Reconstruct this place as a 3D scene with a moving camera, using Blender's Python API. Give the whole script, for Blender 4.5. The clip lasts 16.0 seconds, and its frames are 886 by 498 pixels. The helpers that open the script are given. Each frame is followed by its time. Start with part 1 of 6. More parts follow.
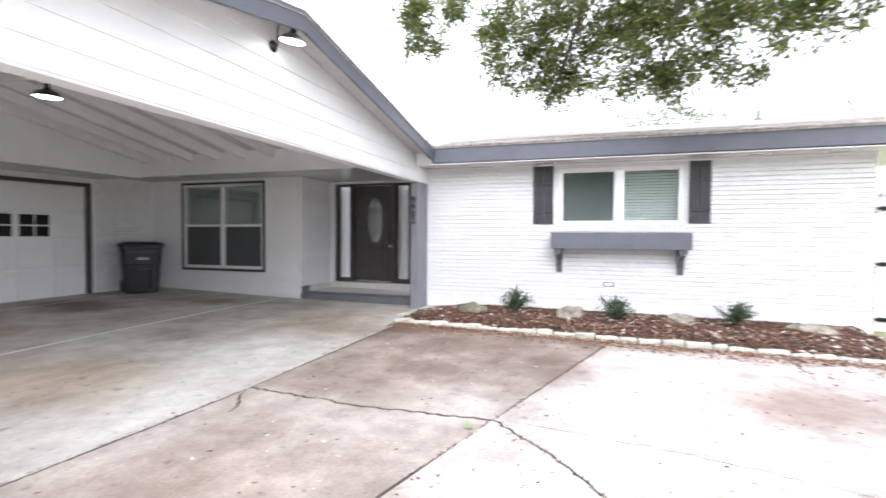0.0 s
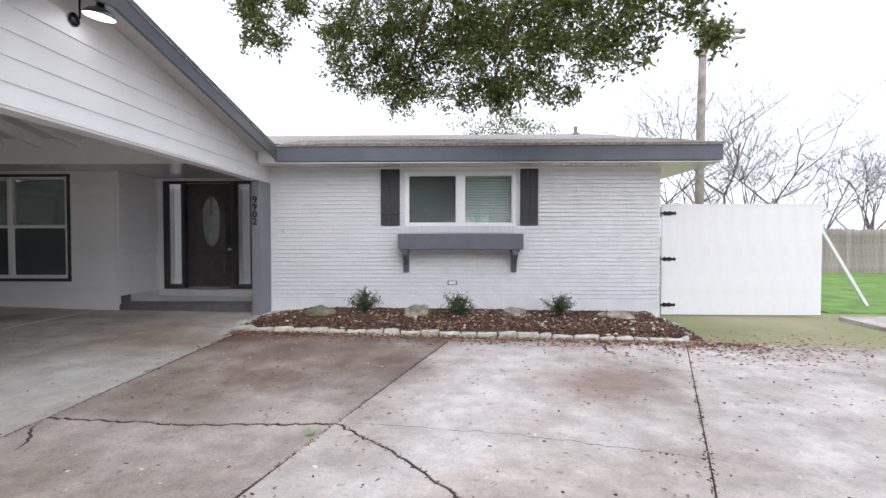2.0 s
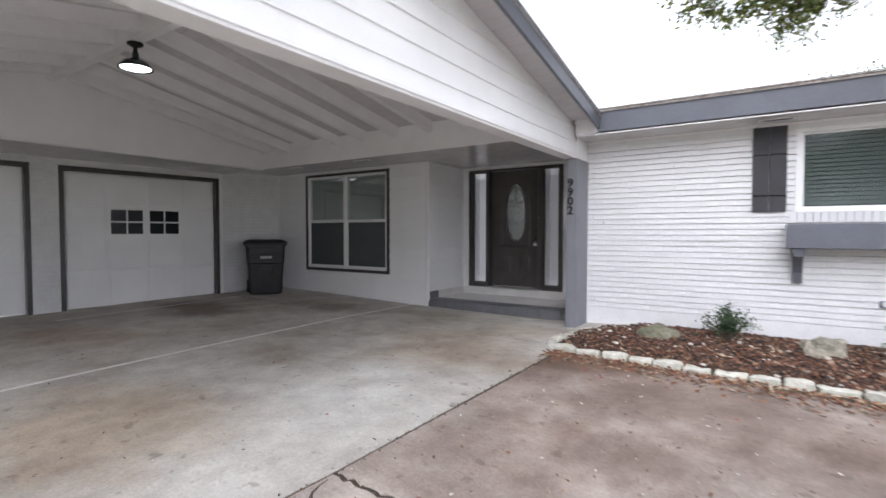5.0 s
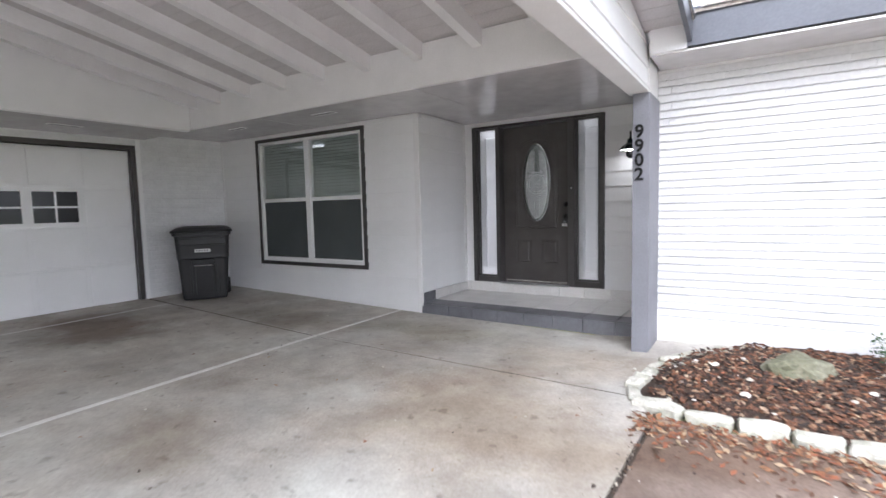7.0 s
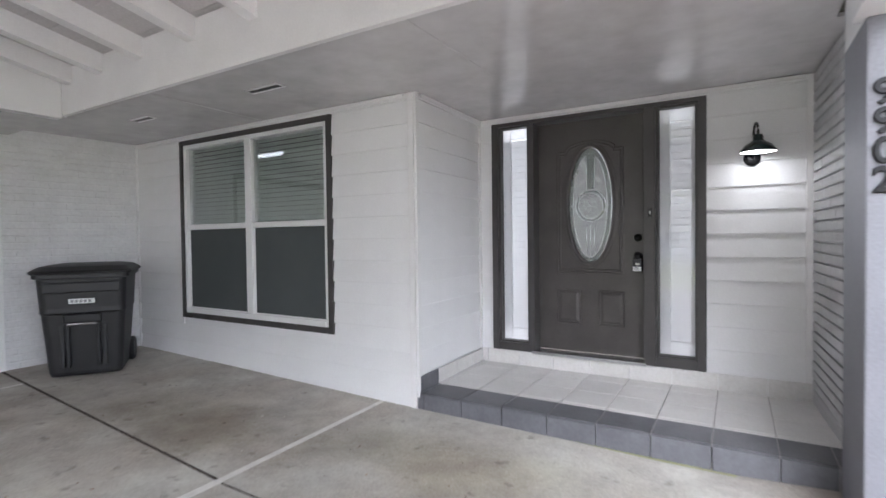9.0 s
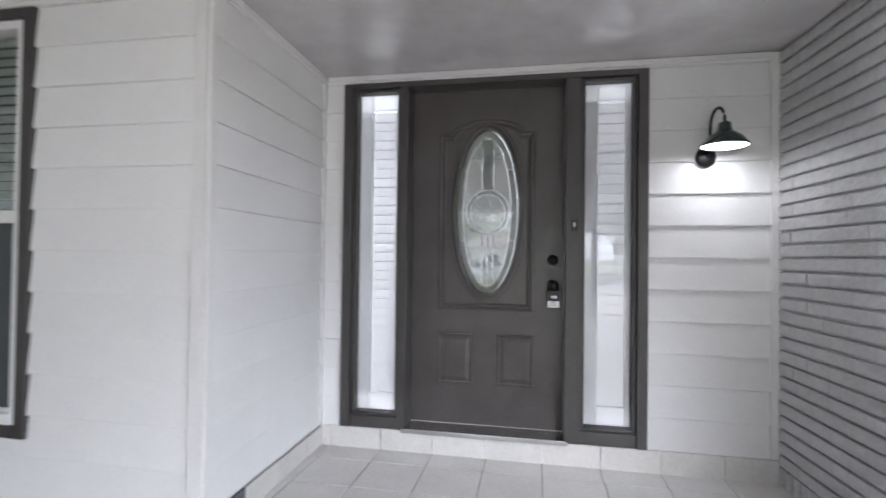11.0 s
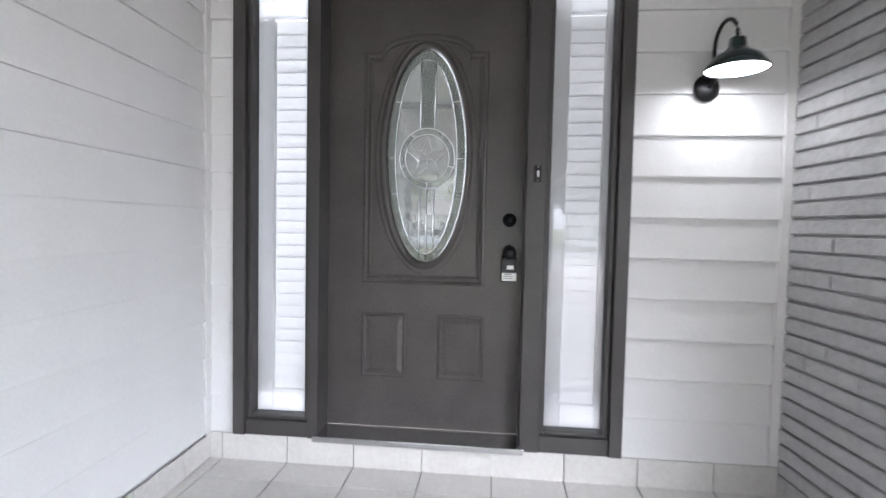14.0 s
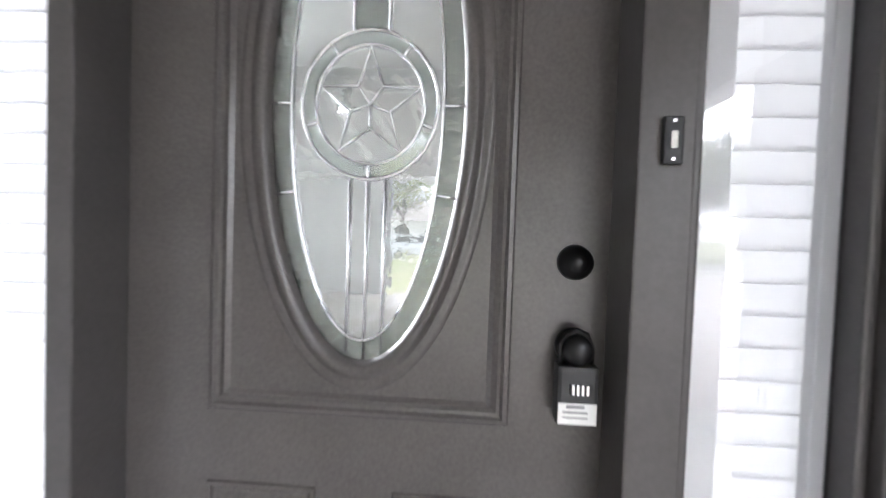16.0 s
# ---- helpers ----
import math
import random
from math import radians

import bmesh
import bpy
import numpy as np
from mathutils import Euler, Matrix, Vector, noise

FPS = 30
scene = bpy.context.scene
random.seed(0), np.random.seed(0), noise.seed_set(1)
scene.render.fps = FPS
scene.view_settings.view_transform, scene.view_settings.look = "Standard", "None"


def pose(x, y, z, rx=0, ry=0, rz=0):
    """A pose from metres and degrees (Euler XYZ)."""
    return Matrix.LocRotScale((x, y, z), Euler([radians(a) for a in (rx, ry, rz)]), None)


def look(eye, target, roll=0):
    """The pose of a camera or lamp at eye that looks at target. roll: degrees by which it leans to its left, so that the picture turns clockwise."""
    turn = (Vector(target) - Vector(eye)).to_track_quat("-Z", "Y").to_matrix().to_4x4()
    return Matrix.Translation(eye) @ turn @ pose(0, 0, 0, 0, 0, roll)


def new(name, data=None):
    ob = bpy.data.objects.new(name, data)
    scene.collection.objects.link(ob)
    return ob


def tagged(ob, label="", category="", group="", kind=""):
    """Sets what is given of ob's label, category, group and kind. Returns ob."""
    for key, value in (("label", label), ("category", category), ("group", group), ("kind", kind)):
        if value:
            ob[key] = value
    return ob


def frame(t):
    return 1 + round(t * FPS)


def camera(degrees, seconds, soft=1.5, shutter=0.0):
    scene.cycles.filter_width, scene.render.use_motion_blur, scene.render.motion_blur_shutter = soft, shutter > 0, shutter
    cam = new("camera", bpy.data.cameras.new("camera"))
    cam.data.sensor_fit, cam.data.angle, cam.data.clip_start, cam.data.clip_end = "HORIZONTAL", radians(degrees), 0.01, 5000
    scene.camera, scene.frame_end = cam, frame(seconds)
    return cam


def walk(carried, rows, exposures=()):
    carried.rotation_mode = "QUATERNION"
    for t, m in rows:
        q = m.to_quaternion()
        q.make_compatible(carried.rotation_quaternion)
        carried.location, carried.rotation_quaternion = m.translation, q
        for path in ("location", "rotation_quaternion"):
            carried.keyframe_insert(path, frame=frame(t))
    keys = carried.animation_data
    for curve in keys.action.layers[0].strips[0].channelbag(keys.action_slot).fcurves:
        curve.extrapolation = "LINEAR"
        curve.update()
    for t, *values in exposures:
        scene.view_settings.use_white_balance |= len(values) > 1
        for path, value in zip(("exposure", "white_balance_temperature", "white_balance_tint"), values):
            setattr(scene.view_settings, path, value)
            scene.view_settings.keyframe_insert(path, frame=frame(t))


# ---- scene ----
cam = camera(83.7, 16.0, soft=1.5, shutter=0.5)
PATH = [
    (0, (1.706, 0.456, 1.393), (1.069, 2.351, 1.338), 0.3),
    (0.5, (1.768, 0.447, 1.401), (1.429, 2.417, 1.351), 0.3),
    (1, (1.8, 0.447, 1.404), (1.64, 2.44, 1.351), -0.0),
    (1.5, (1.81, 0.44, 1.402), (1.756, 2.438, 1.355), 0.1),
    (2, (1.806, 0.436, 1.403), (1.745, 2.435, 1.353), -0.0),
    (2.5, (1.742, 0.443, 1.399), (1.523, 2.431, 1.352), -0.1),
    (3, (1.636, 0.538, 1.379), (1.071, 2.451, 1.238), -0.4),
    (3.5, (1.483, 0.896, 1.388), (0.587, 2.684, 1.354), 1.0),
    (4, (1.287, 1.289, 1.352), (0.227, 2.983, 1.262), 0.5),
    (4.5, (1.001, 1.7, 1.344), (-0.01, 3.421, 1.219), -0.8),
    (5, (0.693, 2.156, 1.357), (-0.42, 3.816, 1.291), 0.0),
    (5.2, (0.568, 2.32, 1.362), (-0.58, 3.954, 1.255), 0.6),
    (7.3, (-0.898, 4.328, 1.403), (-1.967, 6.011, 1.239), -1.5),
    (7.5, (-1.032, 4.532, 1.393), (-2.144, 6.19, 1.274), -1.3),
    (8, (-1.356, 4.972, 1.384), (-2.47, 6.629, 1.262), 1.4),
    (8.2, (-1.508, 5.138, 1.395), (-2.586, 6.819, 1.284), 0.3),
    (10.3, (-2.746, 6.892, 1.448), (-3.622, 8.69, 1.468), 0.9),
    (10.5, (-2.802, 7.013, 1.45), (-3.551, 8.867, 1.445), 1.4),
    (11, (-2.907, 7.258, 1.427), (-3.282, 9.222, 1.457), 0.7),
    (11.5, (-2.929, 7.351, 1.384), (-3.082, 9.345, 1.38), 0.8),
    (12, (-2.923, 7.375, 1.375), (-3.015, 9.372, 1.302), 0.7),
    (12.5, (-2.924, 7.39, 1.365), (-2.997, 9.386, 1.271), 1.0),
    (13, (-2.933, 7.432, 1.361), (-3.0, 9.427, 1.236), 0.7),
    (13.5, (-2.929, 7.597, 1.327), (-3.058, 9.583, 1.135), 0.5),
    (14, (-2.899, 7.972, 1.38), (-3.091, 9.96, 1.287), 1.2),
    (14.5, (-2.941, 8.331, 1.323), (-3.248, 10.304, 1.211), 1.3),
    (15, (-2.961, 8.728, 1.354), (-3.186, 10.711, 1.218), 0.1),
    (15.5, (-2.985, 9.093, 1.405), (-3.165, 11.085, 1.38), 2.1),
    (16, (-3.0, 9.409, 1.465), (-3.135, 11.402, 1.392), 2.0),
]
EXPOSURE = [(0.0, 1.12, 6000, 14), (0.6, 0.88, 6000, 14), (1.3, 0.47, 6000, 14), (2.0, 0.12, 6000, 14), (2.5, -0.2, 6000, 14), (3.0, -0.45, 6000, 14), (3.5, -0.26, 6000, 14), (5.0, 0.64, 6000, 14), (7.5, 1.62, 5880, 13), (8.0, 1.75, 5880, 13), (10.5, 2.08, 5830, 12), (11.0, 2.08, 5830, 12), (12.0, 2.24, 5830, 12), (13.5, 2.38, 5830, 12), (14.5, 2.3, 5860, 12), (15.0, 2.36, 5900, 12), (15.5, 2.78, 5900, 12), (16.0, 3.03, 5940, 12)]
walk(cam, [(t, look(eye, target, roll)) for t, eye, target, roll in PATH], EXPOSURE)

# ---------------- light ----------------
world = bpy.data.worlds.new("overcast_sky")
scene.world = world
world.use_nodes = True
wn, wl = world.node_tree.nodes, world.node_tree.links
sky = wn.new("ShaderNodeTexSky")
sky.sky_type = "NISHITA"
sky.sun_disc = False
sky.sun_elevation = radians(33)
sky.sun_rotation = radians(158)
sky.air_density, sky.dust_density, sky.ozone_density = 1.0, 4.0, 1.0
pale = wn.new("ShaderNodeHueSaturation")
pale.inputs["Saturation"].default_value = 0.18
wl.new(sky.outputs[0], pale.inputs["Color"])
cloud = wn.new("ShaderNodeMixRGB")
cloud.inputs[0].default_value = 0.55
cloud.inputs[2].default_value = (13.0, 13.2, 13.6, 1)
wl.new(pale.outputs[0], cloud.inputs[1])
wl.new(cloud.outputs[0], wn["Background"].inputs[0])
wn["Background"].inputs[1].default_value = 0.14

sun = new("sun", bpy.data.lights.new("sun", "SUN"))
sun.data.energy, sun.data.angle, sun.data.color = 0.8, radians(60), (1.0, 0.985, 0.97)
sun.matrix_world = look((9, -19, 18), (0, 4, 0))
# unseen area lamp added inside the hall to make the sidelight shutters glow
shutter_fill = bpy.data.lights.new("shutter_fill_lamp", "AREA")
shutter_fill.shape, shutter_fill.size, shutter_fill.size_y, shutter_fill.energy, shutter_fill.color = "RECTANGLE", 1.4, 1.3, 58.0, (1.0, 0.99, 0.97)
new("shutter_fill_lamp", shutter_fill).matrix_world = look((-4.84, 11.9, 1.6), (-3.0, 11.9, 1.6))


# ---------------- materials ----------------
def material(name, color, rough=0.6, metal=0.0, vary=0.12, scale=3.0, fine=60.0, bump=0.15, depth=0.004,
             second=None, stain=0.0, piece=0.0, coat=0.0):
    """Paint, stone or wood: a base colour broken up by large blotches and fine grain, with a fine relief."""
    m = bpy.data.materials.new(name)
    m.use_nodes = True
    n, l = m.node_tree.nodes, m.node_tree.links
    b = n["Principled BSDF"]
    b.inputs["Roughness"].default_value, b.inputs["Metallic"].default_value = rough, metal
    b.inputs["Coat Weight"].default_value = coat
    co = n.new("ShaderNodeTexCoord")
    big = n.new("ShaderNodeTexNoise")
    big.inputs["Scale"].default_value, big.inputs["Detail"].default_value = scale, 5
    small = n.new("ShaderNodeTexNoise")
    small.inputs["Scale"].default_value, small.inputs["Detail"].default_value = fine, 4
    for t in (big, small):
        l.new(co.outputs["Object"], t.inputs["Vector"])
    c2 = second or tuple(c * (1 - 2 * vary) for c in color)
    ramp = n.new("ShaderNodeValToRGB")
    ramp.color_ramp.elements[0].position, ramp.color_ramp.elements[1].position = 0.32, 0.68
    ramp.color_ramp.elements[0].color, ramp.color_ramp.elements[1].color = (*c2, 1), (*color, 1)
    l.new(big.outputs[0], ramp.inputs[0])
    grain = n.new("ShaderNodeMixRGB")
    grain.blend_type = "OVERLAY"
    grain.inputs[0].default_value = 0.25 + stain
    l.new(ramp.outputs[0], grain.inputs[1])
    l.new(small.outputs[0], grain.inputs[2])
    out = grain.outputs[0]
    if piece:
        info = n.new("ShaderNodeObjectInfo")
        span = n.new("ShaderNodeMapRange")
        span.inputs[3].default_value, span.inputs[4].default_value = 1 - piece, 1 + piece
        l.new(info.outputs["Random"], span.inputs[0])
        hsv = n.new("ShaderNodeHueSaturation")
        l.new(span.outputs[0], hsv.inputs["Value"])
        l.new(out, hsv.inputs["Color"])
        out = hsv.outputs[0]
    l.new(out, b.inputs["Base Color"])
    bp = n.new("ShaderNodeBump")
    bp.inputs["Strength"].default_value, bp.inputs["Distance"].default_value = bump, depth
    l.new(small.outputs[0], bp.inputs["Height"])
    l.new(bp.outputs[0], b.inputs["Normal"])
    return m


def scatter_material(name, colors, rough=0.8):
    """Each loose bit takes its own colour out of a few."""
    m = bpy.data.materials.new(name)
    m.use_nodes = True
    n, l = m.node_tree.nodes, m.node_tree.links
    geo = n.new("ShaderNodeNewGeometry")
    ramp = n.new("ShaderNodeValToRGB")
    ramp.color_ramp.interpolation = "CONSTANT"
    while len(ramp.color_ramp.elements) < len(colors):
        ramp.color_ramp.elements.new(0.5)
    for i, c in enumerate(colors):
        ramp.color_ramp.elements[i].position = i / len(colors)
        ramp.color_ramp.elements[i].color = (*c, 1)
    l.new(geo.outputs["Random Per Island"], ramp.inputs[0])
    l.new(ramp.outputs[0], n["Principled BSDF"].inputs["Base Color"])
    n["Principled BSDF"].inputs["Roughness"].default_value = rough
    return m


def leaf_material(name, colors):
    m = scatter_material(name, colors, 0.45)
    n, l = m.node_tree.nodes, m.node_tree.links
    b = n["Principled BSDF"]
    b.inputs["Specular IOR Level"].default_value = 0.4
    trans = n.new("ShaderNodeBsdfTranslucent")
    l.new(n["Color Ramp"].outputs[0], trans.inputs[0])
    mix = n.new("ShaderNodeMixShader")
    mix.inputs[0].default_value = 0.45
    l.new(b.outputs[0], mix.inputs[1])
    l.new(trans.outputs[0], mix.inputs[2])
    l.new(mix.outputs[0], n["Material Output"].inputs[0])
    return m


def glass_material(name, tint=(0.95, 0.98, 0.97), rough=0.0, wave=0.0):
    m = bpy.data.materials.new(name)
    m.use_nodes = True
    n, l = m.node_tree.nodes, m.node_tree.links
    b = n["Principled BSDF"]
    b.inputs["Base Color"].default_value = (*tint, 1)
    b.inputs["Transmission Weight"].default_value = 1.0
    b.inputs["Roughness"].default_value = rough
    b.inputs["IOR"].default_value = 1.5
    if wave:
        tex = n.new("ShaderNodeTexNoise")
        tex.inputs["Scale"].default_value = 45
        co = n.new("ShaderNodeTexCoord")
        l.new(co.outputs["Object"], tex.inputs["Vector"])
        bp = n.new("ShaderNodeBump")
        bp.inputs["Strength"].default_value, bp.inputs["Distance"].default_value = wave, 0.01
        l.new(tex.outputs[0], bp.inputs["Height"])
        l.new(bp.outputs[0], b.inputs["Normal"])
    return m


def glow_material(name, color, strength):
    m = bpy.data.materials.new(name)
    m.use_nodes = True
    b = m.node_tree.nodes["Principled BSDF"]
    b.inputs["Base Color"].default_value = (0.9, 0.9, 0.9, 1)
    b.inputs["Emission Color"].default_value = (*color, 1)
    b.inputs["Emission Strength"].default_value = strength
    return m


def concrete_material(name, base, second, dirt=1.0, stains=()):
    m = material(name, base, 0.75, 0, 0.18, 1.3, 70, 0.35, 0.004, second=second, stain=0.16 * dirt, piece=0.03)
    n, l = m.node_tree.nodes, m.node_tree.links
    b = n["Principled BSDF"]
    src = b.inputs["Base Color"].links[0].from_socket
    co = n.new("ShaderNodeTexCoord")
    # dark oil and leaf stains with soft edges
    spots = n.new("ShaderNodeTexNoise")
    spots.inputs["Scale"].default_value, spots.inputs["Detail"].default_value, spots.inputs["Roughness"].default_value = 0.7, 7, 0.62
    l.new(co.outputs["Object"], spots.inputs["Vector"])
    r = n.new("ShaderNodeValToRGB")
    r.color_ramp.elements[0].position, r.color_ramp.elements[1].position = 0.36, 0.60
    r.color_ramp.elements[0].color, r.color_ramp.elements[1].color = (0.42, 0.37, 0.33, 1), (1, 1, 1, 1)
    l.new(spots.outputs[0], r.inputs[0])
    mul = n.new("ShaderNodeMixRGB")
    mul.blend_type = "MULTIPLY"
    mul.inputs[0].default_value = 0.85 * dirt
    l.new(src, mul.inputs[1])
    l.new(r.outputs[0], mul.inputs[2])
    # small dark specks
    vor = n.new("ShaderNodeTexNoise")
    vor.inputs["Scale"].default_value, vor.inputs["Detail"].default_value = 9, 3
    l.new(co.outputs["Object"], vor.inputs["Vector"])
    r2 = n.new("ShaderNodeValToRGB")
    r2.color_ramp.elements[0].position, r2.color_ramp.elements[1].position = 0.27, 0.36
    r2.color_ramp.elements[0].color, r2.color_ramp.elements[1].color = (0.34, 0.30, 0.27, 1), (1, 1, 1, 1)
    l.new(vor.outputs[0], r2.inputs[0])
    mul2 = n.new("ShaderNodeMixRGB")
    mul2.blend_type = "MULTIPLY"
    mul2.inputs[0].default_value = 0.5
    l.new(mul.outputs[0], mul2.inputs[1])
    l.new(r2.outputs[0], mul2.inputs[2])
    # mottling a hand wide, and a fine sandy speckle
    mott = n.new("ShaderNodeTexNoise")
    mott.inputs["Scale"].default_value, mott.inputs["Detail"].default_value, mott.inputs["Roughness"].default_value = 3.4, 8, 0.7
    l.new(co.outputs["Object"], mott.inputs["Vector"])
    r3 = n.new("ShaderNodeValToRGB")
    r3.color_ramp.elements[0].position, r3.color_ramp.elements[1].position = 0.36, 0.64
    r3.color_ramp.elements[0].color, r3.color_ramp.elements[1].color = (0.58, 0.54, 0.54, 1), (1.06, 1.06, 1.04, 1)
    l.new(mott.outputs[0], r3.inputs[0])
    mul3 = n.new("ShaderNodeMixRGB")
    mul3.blend_type = "MULTIPLY"
    mul3.inputs[0].default_value = 0.75 * dirt
    l.new(mul2.outputs[0], mul3.inputs[1])
    l.new(r3.outputs[0], mul3.inputs[2])
    sand = n.new("ShaderNodeTexNoise")
    sand.inputs["Scale"].default_value, sand.inputs["Detail"].default_value = 38, 5
    l.new(co.outputs["Object"], sand.inputs["Vector"])
    r4 = n.new("ShaderNodeValToRGB")
    r4.color_ramp.elements[0].position, r4.color_ramp.elements[1].position = 0.30, 0.55
    r4.color_ramp.elements[0].color, r4.color_ramp.elements[1].color = (0.5, 0.47, 0.45, 1), (1, 1, 1, 1)
    l.new(sand.outputs[0], r4.inputs[0])
    mul4 = n.new("ShaderNodeMixRGB")
    mul4.blend_type = "MULTIPLY"
    mul4.inputs[0].default_value = 0.30 * dirt
    l.new(mul3.outputs[0], mul4.inputs[1])
    l.new(r4.outputs[0], mul4.inputs[2])
    out = mul4.outputs[0]
    # large old stains of leaf tannin, rust and oil, with ragged soft rims
    rag = n.new("ShaderNodeTexNoise")
    rag.inputs["Scale"].default_value, rag.inputs["Detail"].default_value, rag.inputs["Roughness"].default_value = 1.1, 6, 0.6
    l.new(co.outputs["Object"], rag.inputs["Vector"])
    for cx, cy, rx, ry, tint, amount in stains:
        mp = n.new("ShaderNodeMapping")
        mp.vector_type = "TEXTURE"
        mp.inputs["Location"].default_value, mp.inputs["Scale"].default_value = (cx, cy, 0), (rx, ry, 50)
        l.new(co.outputs["Object"], mp.inputs["Vector"])
        far = n.new("ShaderNodeVectorMath")
        far.operation = "LENGTH"
        l.new(mp.outputs[0], far.inputs[0])
        add = n.new("ShaderNodeMath")
        add.operation = "MULTIPLY_ADD"
        l.new(rag.outputs[0], add.inputs[0])
        add.inputs[1].default_value = 2.2
        l.new(far.outputs["Value"], add.inputs[2])
        span = n.new("ShaderNodeMapRange")
        span.interpolation_type = "SMOOTHSTEP"
        for i, v in enumerate((1.35, 2.35, amount, 0.0)):
            span.inputs[i + 1].default_value = v
        l.new(add.outputs[0], span.inputs[0])
        mx = n.new("ShaderNodeMixRGB")
        mx.blend_type = "MULTIPLY"
        mx.inputs[2].default_value = (*tint, 1)
        l.new(span.outputs[0], mx.inputs[0])
        l.new(out, mx.inputs[1])
        out = mx.outputs[0]
    l.new(out, b.inputs["Base Color"])
    return m


BRICK = material("white_painted_brick", (0.725, 0.72, 0.725), 0.48, 0, 0.05, 5, 30, 0.7, 0.010, piece=0.03)
# copy of the white brick paint, darkened to paint in the porch side's shade
SHADEBRICK = material("shaded_white_brick", (0.49, 0.485, 0.49), 0.42, 0, 0.05, 6, 45, 0.8, 0.008, piece=0.015)
SIDING = material("white_siding_paint", (0.82, 0.815, 0.82), 0.42, 0, 0.03, 2, 90, 0.12, 0.002, piece=0.015)
WHITE = material("white_trim_paint", (0.80, 0.79, 0.79), 0.4, 0, 0.03, 4, 80, 0.1, 0.002)
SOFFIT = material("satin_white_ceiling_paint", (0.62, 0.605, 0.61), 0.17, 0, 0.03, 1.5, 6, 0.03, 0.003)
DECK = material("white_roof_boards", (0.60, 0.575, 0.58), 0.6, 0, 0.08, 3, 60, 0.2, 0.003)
DARK = material("charcoal_door_paint", (0.077, 0.070, 0.067), 0.27, 0, 0.08, 5, 120, 0.1, 0.001)
FRAME = material("charcoal_trim_paint", (0.06, 0.055, 0.054), 0.4, 0, 0.1, 5, 90, 0.15, 0.002)
FASCIA = material("slate_grey_fascia_paint", (0.112, 0.118, 0.14), 0.45, 0, 0.08, 3, 70, 0.15, 0.002)
POST = material("grey_post_paint", (0.20, 0.20, 0.225), 0.5, 0, 0.08, 3, 80, 0.2, 0.002)
SHUTTER = material("dark_grey_shutter_stain", (0.036, 0.035, 0.04), 0.6, 0, 0.15, 6, 50, 0.3, 0.003)
LEAF_STAINS = ((0.0, 6.3, 1.8, 1.4, (0.60, 0.52, 0.475), 1.0), (-0.6, 4.8, 1.0, 0.8, (0.72, 0.66, 0.62), 0.9), (0.7, 5.2, 0.9, 0.6, (0.70, 0.655, 0.63), 0.8), (-0.3, 2.4, 1.2, 0.8, (0.80, 0.74, 0.70), 0.9),
               (-0.9, 6.9, 0.7, 0.4, (0.66, 0.56, 0.48), 0.9),
               (3.3, 5.2, 0.8, 0.6, (0.78, 0.66, 0.62), 0.8), (2.4, 2.9, 1.1, 0.7, (0.84, 0.78, 0.74), 0.8))
CARPORT_STAINS = ((-7.2, 6.6, 1.3, 0.7, (0.48, 0.41, 0.37), 1.0), (-6.4, 4.6, 1.0, 0.6, (0.74, 0.62, 0.54), 0.9), (-2.3, 6.6, 1.2, 0.9, (0.84, 0.755, 0.68), 1.0),
                  (-3.2, 3.6, 1.2, 0.9, (0.92, 0.80, 0.68), 0.9), (-2.0, 8.0, 0.7, 0.5, (0.80, 0.72, 0.64), 0.8), (-3.6, 8.3, 0.9, 0.4, (0.76, 0.74, 0.66), 0.8),
                  (-5.6, 8.0, 1.1, 0.5, (0.72, 0.68, 0.62), 0.8), (-3.7, 5.5, 0.5, 0.4, (0.66, 0.60, 0.55), 0.8))
CONCRETE = concrete_material("weathered_concrete", (0.69, 0.685, 0.635), (0.56, 0.515, 0.455), 0.66, CARPORT_STAINS)
BROWN_CONCRETE = concrete_material("leaf_stained_concrete", (0.61, 0.55, 0.50), (0.46, 0.395, 0.345), 0.8, LEAF_STAINS)
PALE_CONCRETE = concrete_material("pale_concrete", (0.765, 0.725, 0.68), (0.635, 0.57, 0.525), 0.78, LEAF_STAINS)
SOIL = material("dark_soil", (0.09, 0.06, 0.045), 0.95, 0, 0.2, 8, 80, 0.6, 0.02)
CRACK = material("crack_dirt", (0.06, 0.045, 0.035), 0.95)
SEAL = material("pale_joint_sealant", (0.84, 0.82, 0.78), 0.8, 0, 0.1, 8, 60)
GRASS = material("winter_lawn", (0.22, 0.27, 0.09), 0.95, 0, 0.2, 0.35, 120, 0.7, 0.03, second=(0.46, 0.42, 0.27))
LAWN = material("green_lawn", (0.25, 0.42, 0.10), 0.95, 0, 0.2, 2, 120, 0.7, 0.03)
ROAD = material("pale_worn_road", (0.34, 0.335, 0.325), 0.9, 0, 0.15, 2, 150, 0.5, 0.006)
SHINGLE = material("brown_grey_shingle", (0.56, 0.52, 0.48), 0.9, 0, 0.2, 22, 90, 0.8, 0.012, second=(0.25, 0.21, 0.19), stain=0.3)
TILE = material("white_porch_tile", (0.70, 0.68, 0.66), 0.3, 0, 0.05, 4, 50, 0.06, 0.001, piece=0.03)
GROUT = material("grey_grout", (0.42, 0.40, 0.385), 0.9)
SLATE = material("grey_slate_tile", (0.15, 0.15, 0.165), 0.4, 0, 0.12, 5, 50, 0.15, 0.002, piece=0.08)
BLACK = material("black_metal", (0.015, 0.015, 0.016), 0.35, 0.6, 0.1, 8, 100, 0.05, 0.001)
